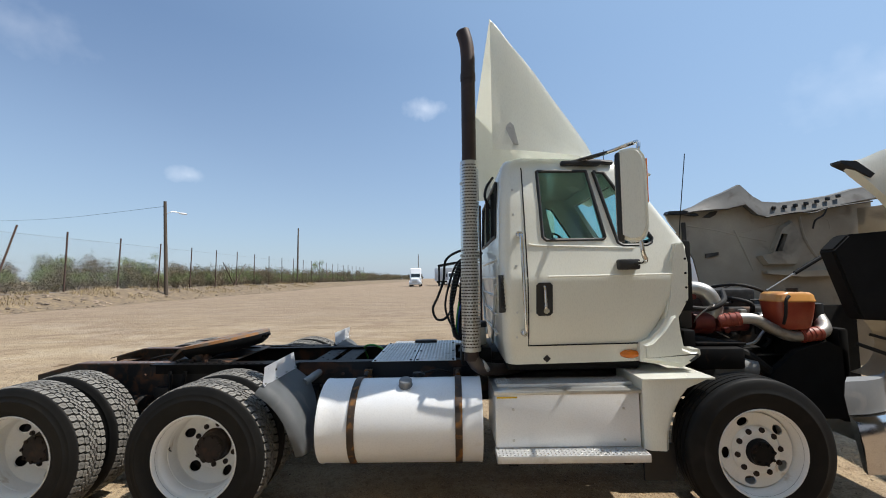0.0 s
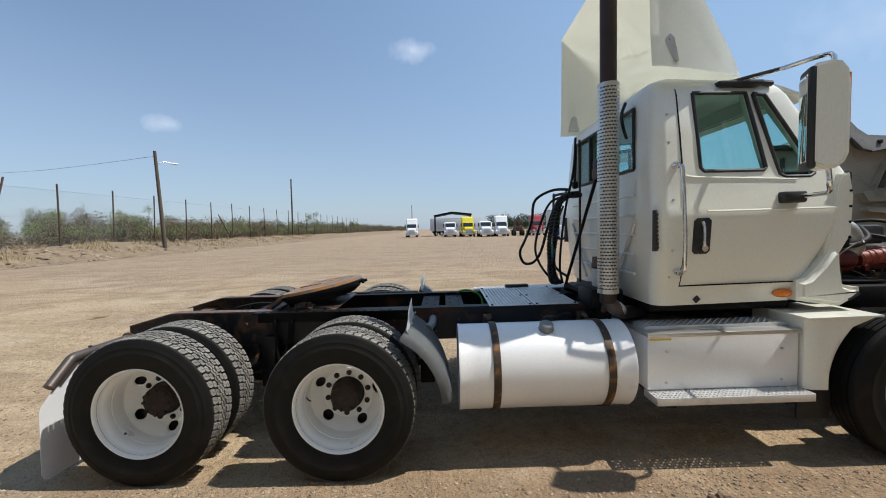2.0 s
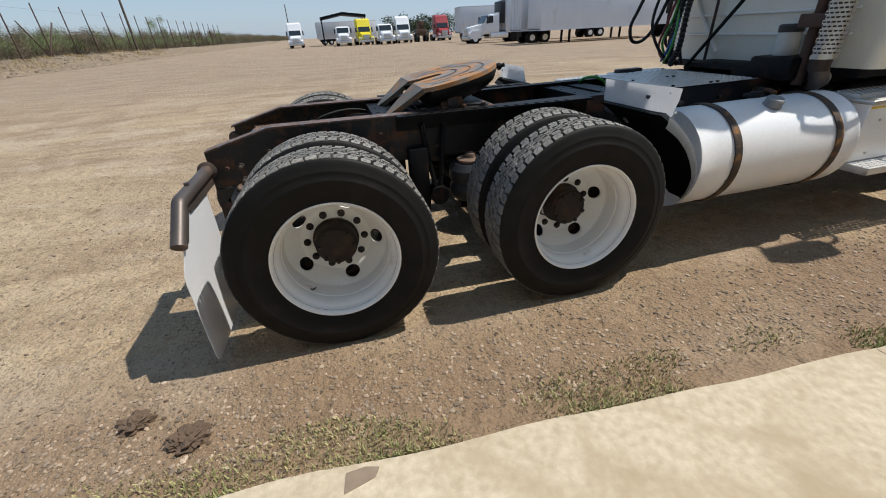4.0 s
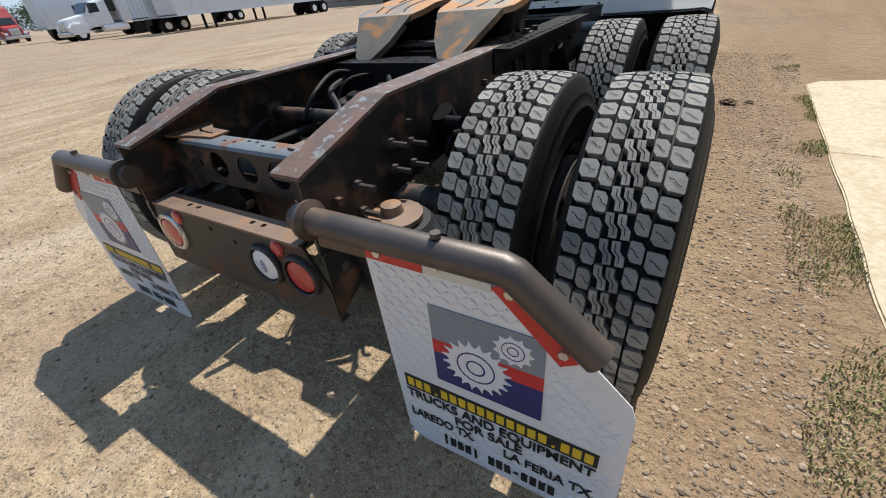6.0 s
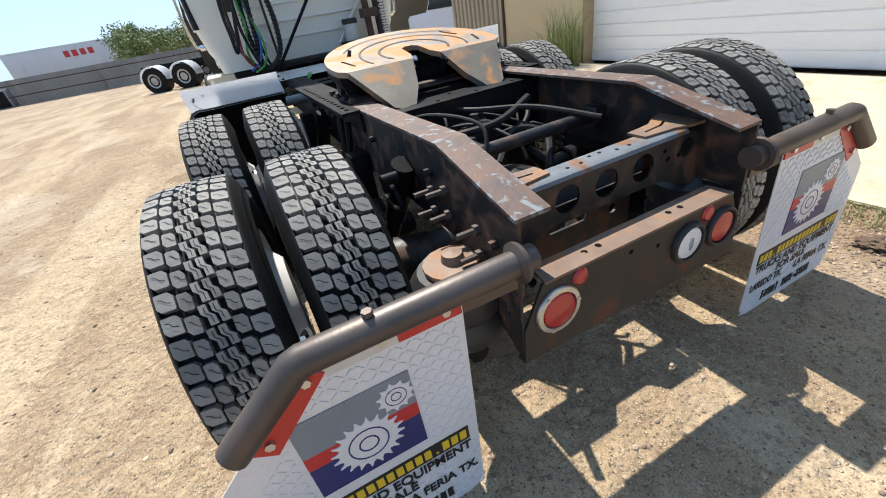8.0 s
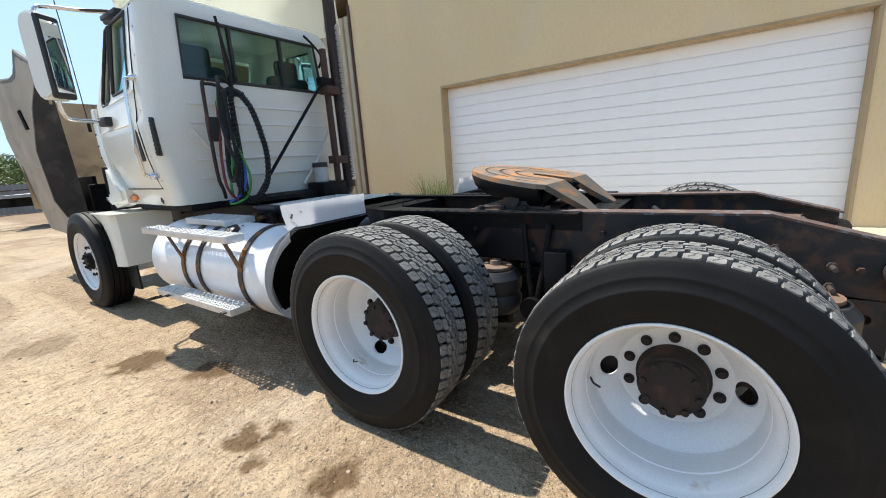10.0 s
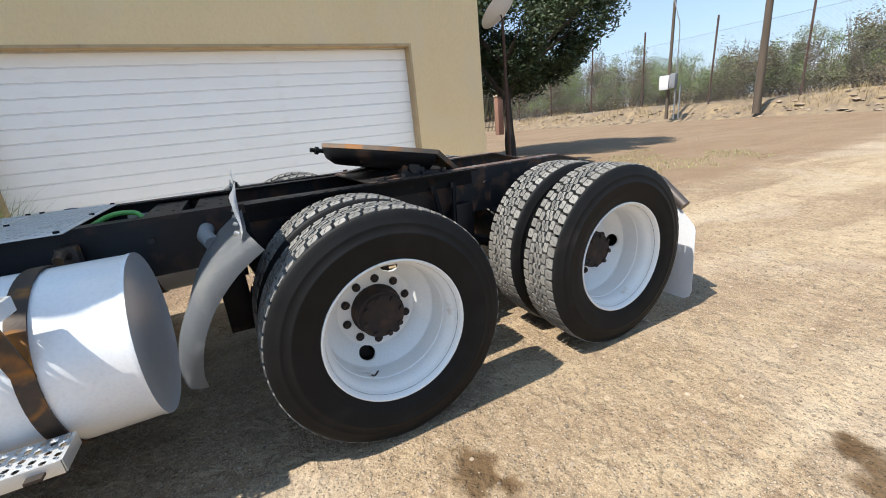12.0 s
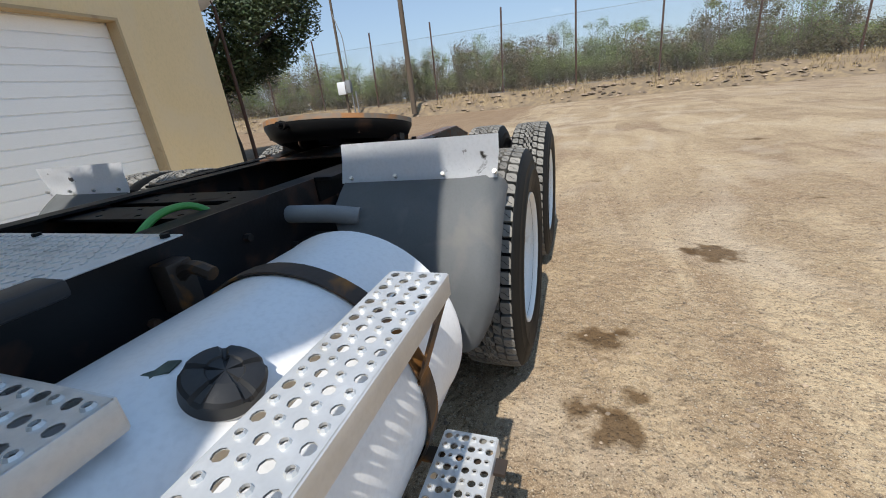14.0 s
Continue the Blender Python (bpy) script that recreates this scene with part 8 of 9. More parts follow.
pebbles("gravel", 32000, strip_right, (0.002, 0.0125), STONE, "loose brown and grey gravel beside the concrete")
pebbles("gravel", 22000, around, (0.002, 0.012), STONE, "loose small gravel over the dirt yard")
pebbles("gravel", 12000, behind, (0.002, 0.012), STONE, "loose small gravel behind the truck")
for x, y, r in ((-0.70, -1.60, 0.075), (-0.95, -1.45, 0.065), (-1.28, -1.77, 0.04), (3.65, -1.5, 0.075), (3.75, -1.68, 0.04)):
    bm = bmesh.new()
    vs = bmesh.ops.create_icosphere(bm, subdivisions=4, radius=1)["verts"]
    rr = r * 0.85
    for v in vs:
        k = 1 + 0.5 * noise.noise(v.co * 2.3 + Vector((x * 9, 0, 0))) + 0.35 * noise.noise(v.co * 6 + Vector((x, 0, 0))) + 0.15 * noise.noise(v.co * 14)
        v.co = Vector((v.co.x * rr * k * 1.15 + x, v.co.y * rr * k + y, v.co.z * rr * k * 0.5 + ground_height(x, y) + rr * 0.12))
    solid("dirt_clod", bm, CLOD, "crumbly dark clod of dirt on the gravel", "clod", group="clods of dirt", smooth=False)


def crumbs():
    x, y = rng.choice(((-0.70, -1.60), (-0.95, -1.45), (-1.28, -1.77), (3.65, -1.5), (3.75, -1.68)))
    return rng.gauss(x, 0.08), rng.gauss(y, 0.06)


pebbles("dirt_crumbs", 160, crumbs, (0.004, 0.02), CLOD, "dark crumbs of dirt round the clods")


def blades(name, count, place, h0, h1, mat, label, w=0.0035):
    verts, faces = [], []
    for _ in range(count):
        x, y, z = place()
        a, h = rng.random() * 6.3, rng.uniform(h0, h1)
        l = rng.uniform(0.1, 0.9) * h
        ca, sa = math.cos(a), math.sin(a)
        n0 = len(verts)
        verts += [(x - sa * w, y + ca * w, z), (x + sa * w, y - ca * w, z), (x + ca * l * 0.4 + sa * w * 0.7, y + sa * l * 0.4 - ca * w * 0.7, z + h * 0.6),
                  (x + ca * l * 0.4 - sa * w * 0.7, y + sa * l * 0.4 + ca * w * 0.7, z + h * 0.6), (x + ca * l, y + sa * l, z + h * 0.9)]
        faces += [(n0, n0 + 1, n0 + 2, n0 + 3), (n0 + 3, n0 + 2, n0 + 4)]
    me = bpy.data.meshes.new(name)
    me.from_pydata(verts, [], faces)
    me.materials.append(mat)
    return tagged(new(name, me), label, "grass", "", "stuff")


def verge():
    while True:
        x = rng.uniform(-4.0, 5.5)
        y = edge_y(x) + 0.26 * rng.random() ** 2
        if noise.noise((x * 1.9, y * 2.5, 7.7)) > 0.0 + 2.2 * max(0.0, y - edge_y(x) - 0.05) - 0.25 * (rng.random() - 0.3):
            return x, y, max(ground_height(x, y), 0.028 * (1 - (y - edge_y(x)) / 0.2))


blades("grass", 6500, verge, 0.010, 0.030, GRASS, "sparse short grass along the concrete edge", 0.003)


def tufts():
    x, y, r = rng.choice(((-0.13, -1.76, 0.14), (0.1, -1.83, 0.10), (-1.87, -1.21, 0.2), (-2.0, -1.3, 0.15), (0.75, -1.88, 0.12), (2.0, -1.85, 0.16), (-2.4, -1.7, 0.25), (1.4, -1.80, 0.12)))
    a, q = rng.random() * 6.3, r * rng.random() ** 0.7
    x, y = x + q * math.cos(a) * 1.4, y + q * math.sin(a) * 0.6
    return x, y, ground_height(x, y)


blades("grass", 1300, tufts, 0.01, 0.03, GRASS, "thin green tufts in the gravel", 0.003)


def corner_weeds():
    a, r = rng.random() * 6.3, 0.35 * rng.random() ** 0.6
    if rng.random() < 0.6:
        return 7.9 + r * math.cos(a) * 2.5, -4.72 + r * math.sin(a) * 0.4, 0.0
    return 5.0 + r * math.cos(a) * 1.4, -4.5 + r * math.sin(a) * 0.6, 0.0


def door_weeds():
    a, r = rng.random() * 6.3, 0.3 * rng.random() ** 0.6
    return 4.8 + r * math.cos(a) * 1.3, -4.55 + r * math.sin(a) * 0.5, 0.0


def yard_grass():
    while True:
        x, y = rng.uniform(-9.0, -3.8), rng.uniform(-5.2, -1.6)
        if noise.noise((x * 0.9, y * 1.3, 4.4)) > 0.05:
            return x, y, ground_height(x, y)


blades("weeds", 260, door_weeds, 0.5, 1.25, MESQ, "tall green weeds by the garage door jamb", 0.006)
blades("grass", 2600, yard_grass, 0.02, 0.06, GRASS, "thin yellow-green grass near the oak tree", 0.004)
blades("weeds", 420, corner_weeds, 0.25, 0.85, MESQ, "tall dry weeds by the garage corner", 0.005)


def timber(p0, p1, w, h):
    bm = bmesh.new()
    d = Vector(p1) - Vector(p0)
    box(bm, 0, d.length, -w / 2, w / 2, 0, h, 0.008, turn=Matrix.Translation(p0) @ Matrix.Rotation(math.atan2(d.y, d.x), 4, "Z"))
    solid("timber", bm, WOODP, "weathered timber beam lying on the dirt", "timber", group="timbers")


timber((5.6, -4.60, 0), (7.4, -4.42, 0), 0.24, 0.2)

# ---- bank, fence and brush ----
def bank_height(x, y):
    near = min(1.0, max(0.0, (y - 7.0) / 10.0))
    foot = -23.2 + 2.6 * near - 1.4 * min(1.0, max(0.0, (y - 40) / 45)) - 0.5 * noise.noise((y * 0.12, 3, 0)) - 0.25 * noise.noise((y * 0.6, 8, 0))
    t_ = min(1.0, max(0.0, (foot - x) / (1.9 + 1.6 * near)))
    return (t_ * t_ * (3 - 2 * t_)) * (0.95 + 0.2 * noise.noise((x * 0.3, y * 0.2, 0))) + t_ * 0.06 * noise.noise((x * 1.4, y * 1.1, 5)) - 0.05 * (t_ == 0)


bm = bmesh.new()
bx = [-19.3 - 0.25 * k for k in range(31)] + [-27.5 - 1.5 * k for k in range(12)] + [-60, -120]
by = [-70 + 0.8 * k for k in range(250)] + [132 + 6 * k for k in range(20)]
G = [[bm.verts.new((x, y, bank_height(x, y))) for y in by] for x in bx]
for i in range(len(bx) - 1):
    for j in range(len(by) - 1):
        bm.faces.new((G[i][j], G[i][j + 1], G[i + 1][j + 1], G[i + 1][j]))
solid("ground_bank", bm, BANKM, "low bank of dry yellow grass and dirt", "bank", "structure")
fence = thing("chain_link_fence", (-25, 0, 0.8), "tall rusty post fence with sagging chain link", "fence")
FX = -25.0
for k in range(34):
    y = -31.05 + 4.6 * k
    z0 = bank_height(FX, y) - 0.1
    top = 5.25 + 0.2 * rng.random() if y > 15 else 5.7 + 0.2 * rng.random()
    lean = rng.uniform(-0.12, 0.12) + (1.3 if k == 11 else 0)
    bm = bmesh.new()
    cyl(bm, (FX, y, z0), (FX + rng.uniform(-0.1, 0.1), y + lean, top), 0.055, 8)
    part("post", bm, POST, fence)
bm = bmesh.new()
h0, h1, step = 0.9, 4.9, 0.16
for k in range(int(66 / step)):
    y = -34 + k * step
    for d in (1, -1):
        a, b = (y, h0), (y + d * (h1 - h0), h1)
        w = 0.0035
        bm.faces.new([bm.verts.new(p) for p in ((FX + 0.05, a[0] - w, a[1]), (FX + 0.05, a[0] + w, a[1]), (FX + 0.05, b[0] + w, b[1]), (FX + 0.05, b[0] - w, b[1]))])
for z in (1.0, 3.0, 4.9):
    tube(bm, [(FX + 0.06, -34, z), (FX + 0.06, 0, z - 0.05), (FX + 0.06, 60, z), (FX + 0.06, 125, z)], 0.008, 5, 4)
tagged(part("wire_mesh", bm, PLASTIC, fence, "grey chain link wire", smooth=False), kind="stuff")
bm = bmesh.new()
cyl(bm, (FX, 44.0, 3.9), (FX, 46.8, 0.9), 0.05, 8)
cyl(bm, (FX, 49.3, 3.9), (FX, 46.8, 1.2), 0.05, 8)
part("brace", bm, POST, fence)


def leaf_cloud(name, clumps, per, mat, label, category, size, stems=None):
    """Clumps of small tilted leaf blades joined in one mesh, with thin stems."""
    verts, faces = [], []
    for (cx, cy, cz, rx, rz) in clumps:
        for _ in range(int(per * rx * rz)):
            a, u = rng.random() * 6.3, rng.uniform(-1, 1)
            r = rng.random() ** 0.45
            q = math.sqrt(max(0.0, 1 - u * u))
            j = 0.8 + 0.45 * noise.noise((cx + math.cos(a) * 1.7, cy + math.sin(a) * 1.7, u * 1.8 + cz))
            p = Vector((cx + rx * r * q * math.cos(a) * j, cy + rx * r * q * math.sin(a) * j, cz + rz * r * u * j))
            d = Vector((rng.uniform(-1, 1), rng.uniform(-1, 1), rng.uniform(-0.5, 0.7))).normalized() * size * rng.uniform(0.6, 1.5)
            e = d.cross(Vector((rng.uniform(-1, 1), rng.uniform(-1, 1), rng.uniform(-1, 1)))).normalized() * size * rng.uniform(0.25, 0.5)
            n0 = len(verts)
            verts += [tuple(p - d), tuple(p + e), tuple(p + d), tuple(p - e)]
            faces.append((n0, n0 + 1, n0 + 2, n0 + 3))
    me = bpy.data.meshes.new(name)
    me.from_pydata(verts, [], faces)
    me.materials.append(mat)
    return me


TOPS = ((-50, 8.0), (-26, 7.6), (-21.6, 6.6), (-15, 5.6), (-12.7, 5.2), (-9.2, 5.2), (-5.3, 6.0), (-2.6, 5.6), (-0.2, 4.4), (2.5, 5.0), (4.5, 5.3), (6.4, 4.7), (8.5, 5.6), (12.7, 5.2), (16.5, 4.4), (23, 4.0), (27, 4.0), (33, 5.3), (39, 4.5), (50, 4.7), (63, 4.7), (140, 5.8))


def brush_top(y):
    for (a, u), (b, v) in zip(TOPS, TOPS[1:]):
        if a <= y <= b:
            return u + (v - u) * (y - a) / (b - a)
    return 3.4


clumps, green = [], []
y = -48.0
while y < 135:
    for _ in range(3 if y < 70 else 2):
        x = rng.uniform(-34, -26.2)
        g = bank_height(x, y) + 0.1
        top = brush_top(y) - (x + 28) * 0.05
        h = rng.uniform(0.4, 0.95) * (top - g) * 0.5
        (green if rng.random() < (0.5 if y < 16 else 0.2) else clumps).append((x, y + rng.uniform(-0.6, 0.6), g + h * 0.95, rng.uniform(0.8, 1.4), h))
    y += 0.75 if y < 16 else 1.1
y = -46.0
while y < 120:
    clumps.append((rng.uniform(-27.6, -26.3), y, bank_height(-27, y) + 0.55, rng.uniform(0.8, 1.2), rng.uniform(0.6, 0.85)))
    if rng.random() < 0.6:
        green.append((rng.uniform(-27.6, -26.2), y, bank_height(-27, y) + 1.1, rng.uniform(0.6, 1.0), rng.uniform(0.6, 0.9)))
    y += 0.7 if y < 20 else 1.0
y = -46.0
while y < 17:
    top = brush_top(y)
    crest = 0.80 + 0.36 * abs(noise.noise((y * 0.55, 1.3, 0))) + 0.25 * noise.noise((y * 0.17, 5.5, 0))
    for _ in range(4):
        rz = rng.uniform(0.3, 0.75)
        (green if noise.noise((y * 0.4, 9.1, 0)) > -0.1 or rng.random() < 0.3 else clumps).append((rng.uniform(-30, -26.8), y + rng.uniform(-0.5, 0.5), top * crest - rz - rng.random() ** 1.2 * (top * crest - 1.7), rng.uniform(0.4, 0.8), rz))
    y += 0.62
y = 136.0
while y < 420:
    x = rng.uniform(-34, -27)
    clumps.append((x, y, 2.4, 2.2, rng.uniform(1.5, 2.4)))
    y += 2.2
for cx, cy, ch, cr in ((-29, 36.5, 3.5, 1.6), (-27.5, 84, 4.6, 3.0), (-29, 27, 2.6, 1.8)):
    for _ in range(7):
        a, r = rng.random() * 6.3, cr * rng.random()
        green.append((cx + r * math.cos(a), cy + r * math.sin(a), ch + rng.uniform(-1.2, 0.9), rng.uniform(0.6, 1.1), rng.uniform(0.45, 0.9)))
tagged(new("brush", leaf_cloud("brush", clumps, 800, BRUSHM, "", "", 0.064)), "dense grey-green thorn brush behind the fence", "brush", "", "stuff")
tagged(new("brush", leaf_cloud("brush", green, 800, MESQ, "", "", 0.05)), "light green mesquite bushes behind the fence", "brush", "", "stuff")
bm = bmesh.new()
for (cx, cy, cz, rx, rz) in clumps + green:
    for _ in range(4):
        a = rng.random() * 6.3
        b = bank_height(cx, cy)
        p = (cx + rx * 0.9 * math.cos(a), cy + rx * 0.9 * math.sin(a), cz + rz * rng.uniform(0.2, 0.9))
        cyl(bm, (cx, cy, b), ((cx + p[0]) / 2 + rng.uniform(-0.15, 0.15), (cy + p[1]) / 2, (b + p[2]) / 2), 0.024, 4, 0.016, False)
        cyl(bm, ((cx + p[0]) / 2, (cy + p[1]) / 2, (b + p[2]) / 2), p, 0.016, 3, 0.005, False)
solid("brush_stems", bm, TWIG, "bare grey brush stems", "brush", "stuff", smooth=False)


verts, faces = [], []
for _ in range(6000):
    y = rng.uniform(-32, 90)
    x = -19.8 - 1.2 * rng.random() if y > 12 and rng.random() < 0.5 else -20.4 - rng.random() ** 1.2 * 4.2
    if bank_height(x, y) < 0.02:
        continue
    r = 0.03 + 0.13 * rng.random() ** 1.8 * (1.8 if 0.5 < y < 4 else 1)
    a, n0 = rng.random() * 6.3, len(verts)
    k = Vector((rng.uniform(0.7, 1.6), rng.uniform(0.7, 1.6), rng.uniform(0.35, 0.8)))
    for px, py, pz in ((1, 0, 0.2), (0.4, 0.9, -0.1), (-0.7, 0.7, 0.1), (-0.95, -0.3, 0.0), (-0.1, -1, 0.15), (0.7, -0.7, -0.1), (0.15, 0.1, 1), (-0.3, 0.25, 0.85)):
        qx, qy = px * k.x * r * rng.uniform(0.8, 1.2), py * k.y * r * rng.uniform(0.8, 1.2)
        verts.append((x + qx * math.cos(a) - qy * math.sin(a), y + qx * math.sin(a) + qy * math.cos(a), bank_height(x, y) + pz * k.z * r))
    faces += [tuple(n0 + i for i in f) for f in ((0, 1, 6), (1, 2, 7), (1, 7, 6), (2, 3, 7), (3, 4, 7), (4, 6, 7), (4, 5, 6), (5, 0, 6))]
rubble = bpy.data.meshes.new("rubble")
rubble.from_pydata(verts, [], faces)
rubble.materials.append(RUBBLE)
tagged(new("rubble", rubble), "broken concrete, clods and stones along the bank", "rubble", "", "stuff")


def straw():
    while True:
        y = rng.uniform(-32, 75)
        x = -20.6 - 5.6 * rng.random()
        if bank_height(x, y) > 0.3 and noise.noise((x * 0.7, y * 0.5, 2.2)) > (-0.1 if y < 16 else 0.15):
            return x, y, bank_height(x, y) - 0.02


blades("dry_grass", 9000, straw, 0.12, 0.38, STRAW, "dry yellow grass on the bank", 0.012)

# ---- poles ----
def pole(name, at, top, r, mat, label, group=""):
    t_ = thing(name, at, label, "pole", group)
    bm = bmesh.new()
    cyl(bm, at, top, r, 14, r * 0.7)
    part("shaft", bm, mat, t_)
    return t_


p1 = pole("street_lamp", (-22.5, 31.1, 0.1), (-22.5, 30.45, 8.8), 0.17, WOODP, "leaning wooden pole with a street lamp")
bm = bmesh.new()
tube(bm, [(-22.5, 30.6, 7.7), (-22.2, 31.0, 7.95), (-21.9, 31.5, 7.95)], 0.035, 8)
part("arm", bm, STEEL, p1)
bm = bmesh.new()
vs = bmesh.ops.create_uvsphere(bm, u_segments=14, v_segments=8, radius=0.22)["verts"]
bmesh.ops.transform(bm, matrix=Matrix.Translation((-21.75, 31.8, 7.9)) @ Matrix.Rotation(0.9, 4, "Z") @ Matrix.Diagonal((1.6, 0.6, 0.4, 1)), verts=vs)
part("lamp_head", bm, TRUCKW, p1, "pale lamp head")
pole("utility_pole", (-26.0, 70.1, 0.4), (-26.0, 70.1, 11.4), 0.17, WOODP, "tall wooden utility pole", "utility poles")
pole("utility_pole", (-10, 150, 0), (-10, 150, 11), 0.17, WOODP, "tall wooden utility pole", "utility poles")
pole("utility_pole", (-23.5, -9.28, 0.2), (-23.5, -9.35, 10.0), 0.19, WOODP, "thick dark wooden utility pole", "utility poles")
meter = pole("meter_pole", (-23.0, -14.0, 0.2), (-23.0, -13.9, 10.5), 0.10, WOODP, "slim dark meter pole with grey boxes")
for nm, y0, y1, z0, z1, mt in (("meter_box", -14.35, -13.75, 1.95, 2.75, TRAILW), ("meter_box", -13.7, -13.35, 2.0, 2.8, PLASTIC)):
    bm = bmesh.new()
    box(bm, -22.9, -22.6, y0, y1, z0, z1, 0.03)
    part(nm, bm, mt, meter, "grey electrical meter box")
bm = bmesh.new()
cyl(bm, (-22.8, -13.4, 0.2), (-22.8, -13.4, 3.6), 0.04, 8)
cyl(bm, (-22.8, -13.1, 0.2), (-22.8, -13.1, 2.1), 0.04, 8)
tube(bm, [(-22.9, -13.9, 6.8), (-22.8, -13.6, 6.0), (-22.8, -13.4, 5.2), (-22.8, -13.4, 2.8)], 0.03, 6)
part("conduit", bm, PLASTIC, meter)
bm = bmesh.new()
tube(bm, [(-22.5, 30.45, 8.35), (-41, 39.5, 8.9), (-60, 49.0, 10.2), (-78, 58, 12.0)], 0.014, 5)
solid("overhead_wire", bm, BLACK, "thin sagging overhead wire", "wire")

# ---- tree and dish by the building ----
tree = thing("tree", (-6.2, -7.9, 0), "dark dense oak tree behind the workshop corner", "tree")
bm = bmesh.new()
tube(bm, [(-6.2, -7.9, -0.1), (-6.17, -7.9, 0.8), (-6.2, -8.0, 1.9), (-6.5, -8.2, 3.2)], 0.16, 12, 4, radii=[0.17, 0.14, 0.13, 0.11])
for a in range(9):
    an = a * 0.72
    tube(bm, [(-6.25, -8.02, 1.7 + 0.12 * a), (-6.7 + 1.0 * math.cos(an), -8.3 + 1.0 * math.sin(an), 2.6 + 0.14 * a), (-7.1 + 2.3 * math.cos(an + 0.2), -8.5 + 2.3 * math.sin(an + 0.2), 3.2 + 0.25 * a)], 0.05, 6, 3, radii=[0.08, 0.06, 0.03])
part("trunk", bm, BARK, tree)
cl = []
for _ in range(120):
    a, u = rng.random() * 6.3, rng.uniform(-1, 1)
    q = math.sqrt(max(0.03, 1 - u * u)) * rng.random() ** 0.4
    cl.append((-7.2 + 2.75 * q * math.cos(a), -8.6 + 2.75 * q * math.sin(a), 4.45 + 2.2 * u, rng.uniform(0.55, 0.95), rng.uniform(0.45, 0.8)))
crown = new("crown", leaf_cloud("crown", cl, 1500, LEAF, "", "", 0.065))
crown.parent = tree
crown.location = (6.2, 7.9, 0)
dish = pole("satellite_dish", (-4.45, -5.65, 0), (-4.45, -5.7, 3.4), 0.045, POST, "grey satellite dish on a rusty pole")
bm = bmesh.new()
lathe(bm, [(0.0, 0.0), (0.2, 0.02), (0.35, 0.06), (0.48, 0.12), (0.5, 0.13), (0.47, 0.135), (0.34, 0.075), (0.0, 0.02)], 28, axis="z")
bmesh.ops.transform(bm, matrix=pose(-4.45, -5.7, 3.55, 35, 25, 0), verts=bm.verts)
part("reflector", bm, TRAILW, dish, "pale grey round dish")
bm = bmesh.new()
tube(bm, [(-4.45, -5.7, 3.4), (-4.4, -5.9, 3.9), (-4.3, -6.0, 4.1)], 0.015, 6)
part("feed_arm", bm, POST, dish)

# iron fence and brick pillar past the tree
iron = thing("iron_fence", (-18, -29, 0), "dark iron picket fence beyond the oak tree", "fence")
for k in range(40):
    bm = bmesh.new()
    y = -33.0 + 0.2 * k
    box(bm, -18.015, -17.985, y - 0.015, y + 0.015, 0.3, 3.3)
    part("picket", bm, BLACK, iron)
for z in (0.6, 3.0):
    bm = bmesh.new()
    box(bm, -18.02, -17.98, -33.1, -25.1, z, z + 0.05)
    part("rail", bm, BLACK, iron)
pillar = thing("brick_pillar", (-18, -24.8, 0), "reddish-brown brick gate pillar with a flat cap", "pillar")
bm = bmesh.new()
box(bm, -18.25, -17.75, -25.05, -24.55, -0.1, 2.9, 0.01)
part("shaft", bm, surf("brown brick", (0.26, 0.13, 0.085), (0.18, 0.10, 0.07), 9, 0.9, 0, 0.3, 40), pillar)
bm = bmesh.new()
box(bm, -18.32, -17.68, -25.12, -24.48, 2.9, 3.02, 0.02)
part("cap", bm, SLAB, pillar)

# ---- parked vehicles in the distance ----
def far_wheel(bm, x, y, z, r=0.5, w=0.28):
    cyl(bm, (x, y - w / 2, z), (x, y + w / 2, z), r, 18)


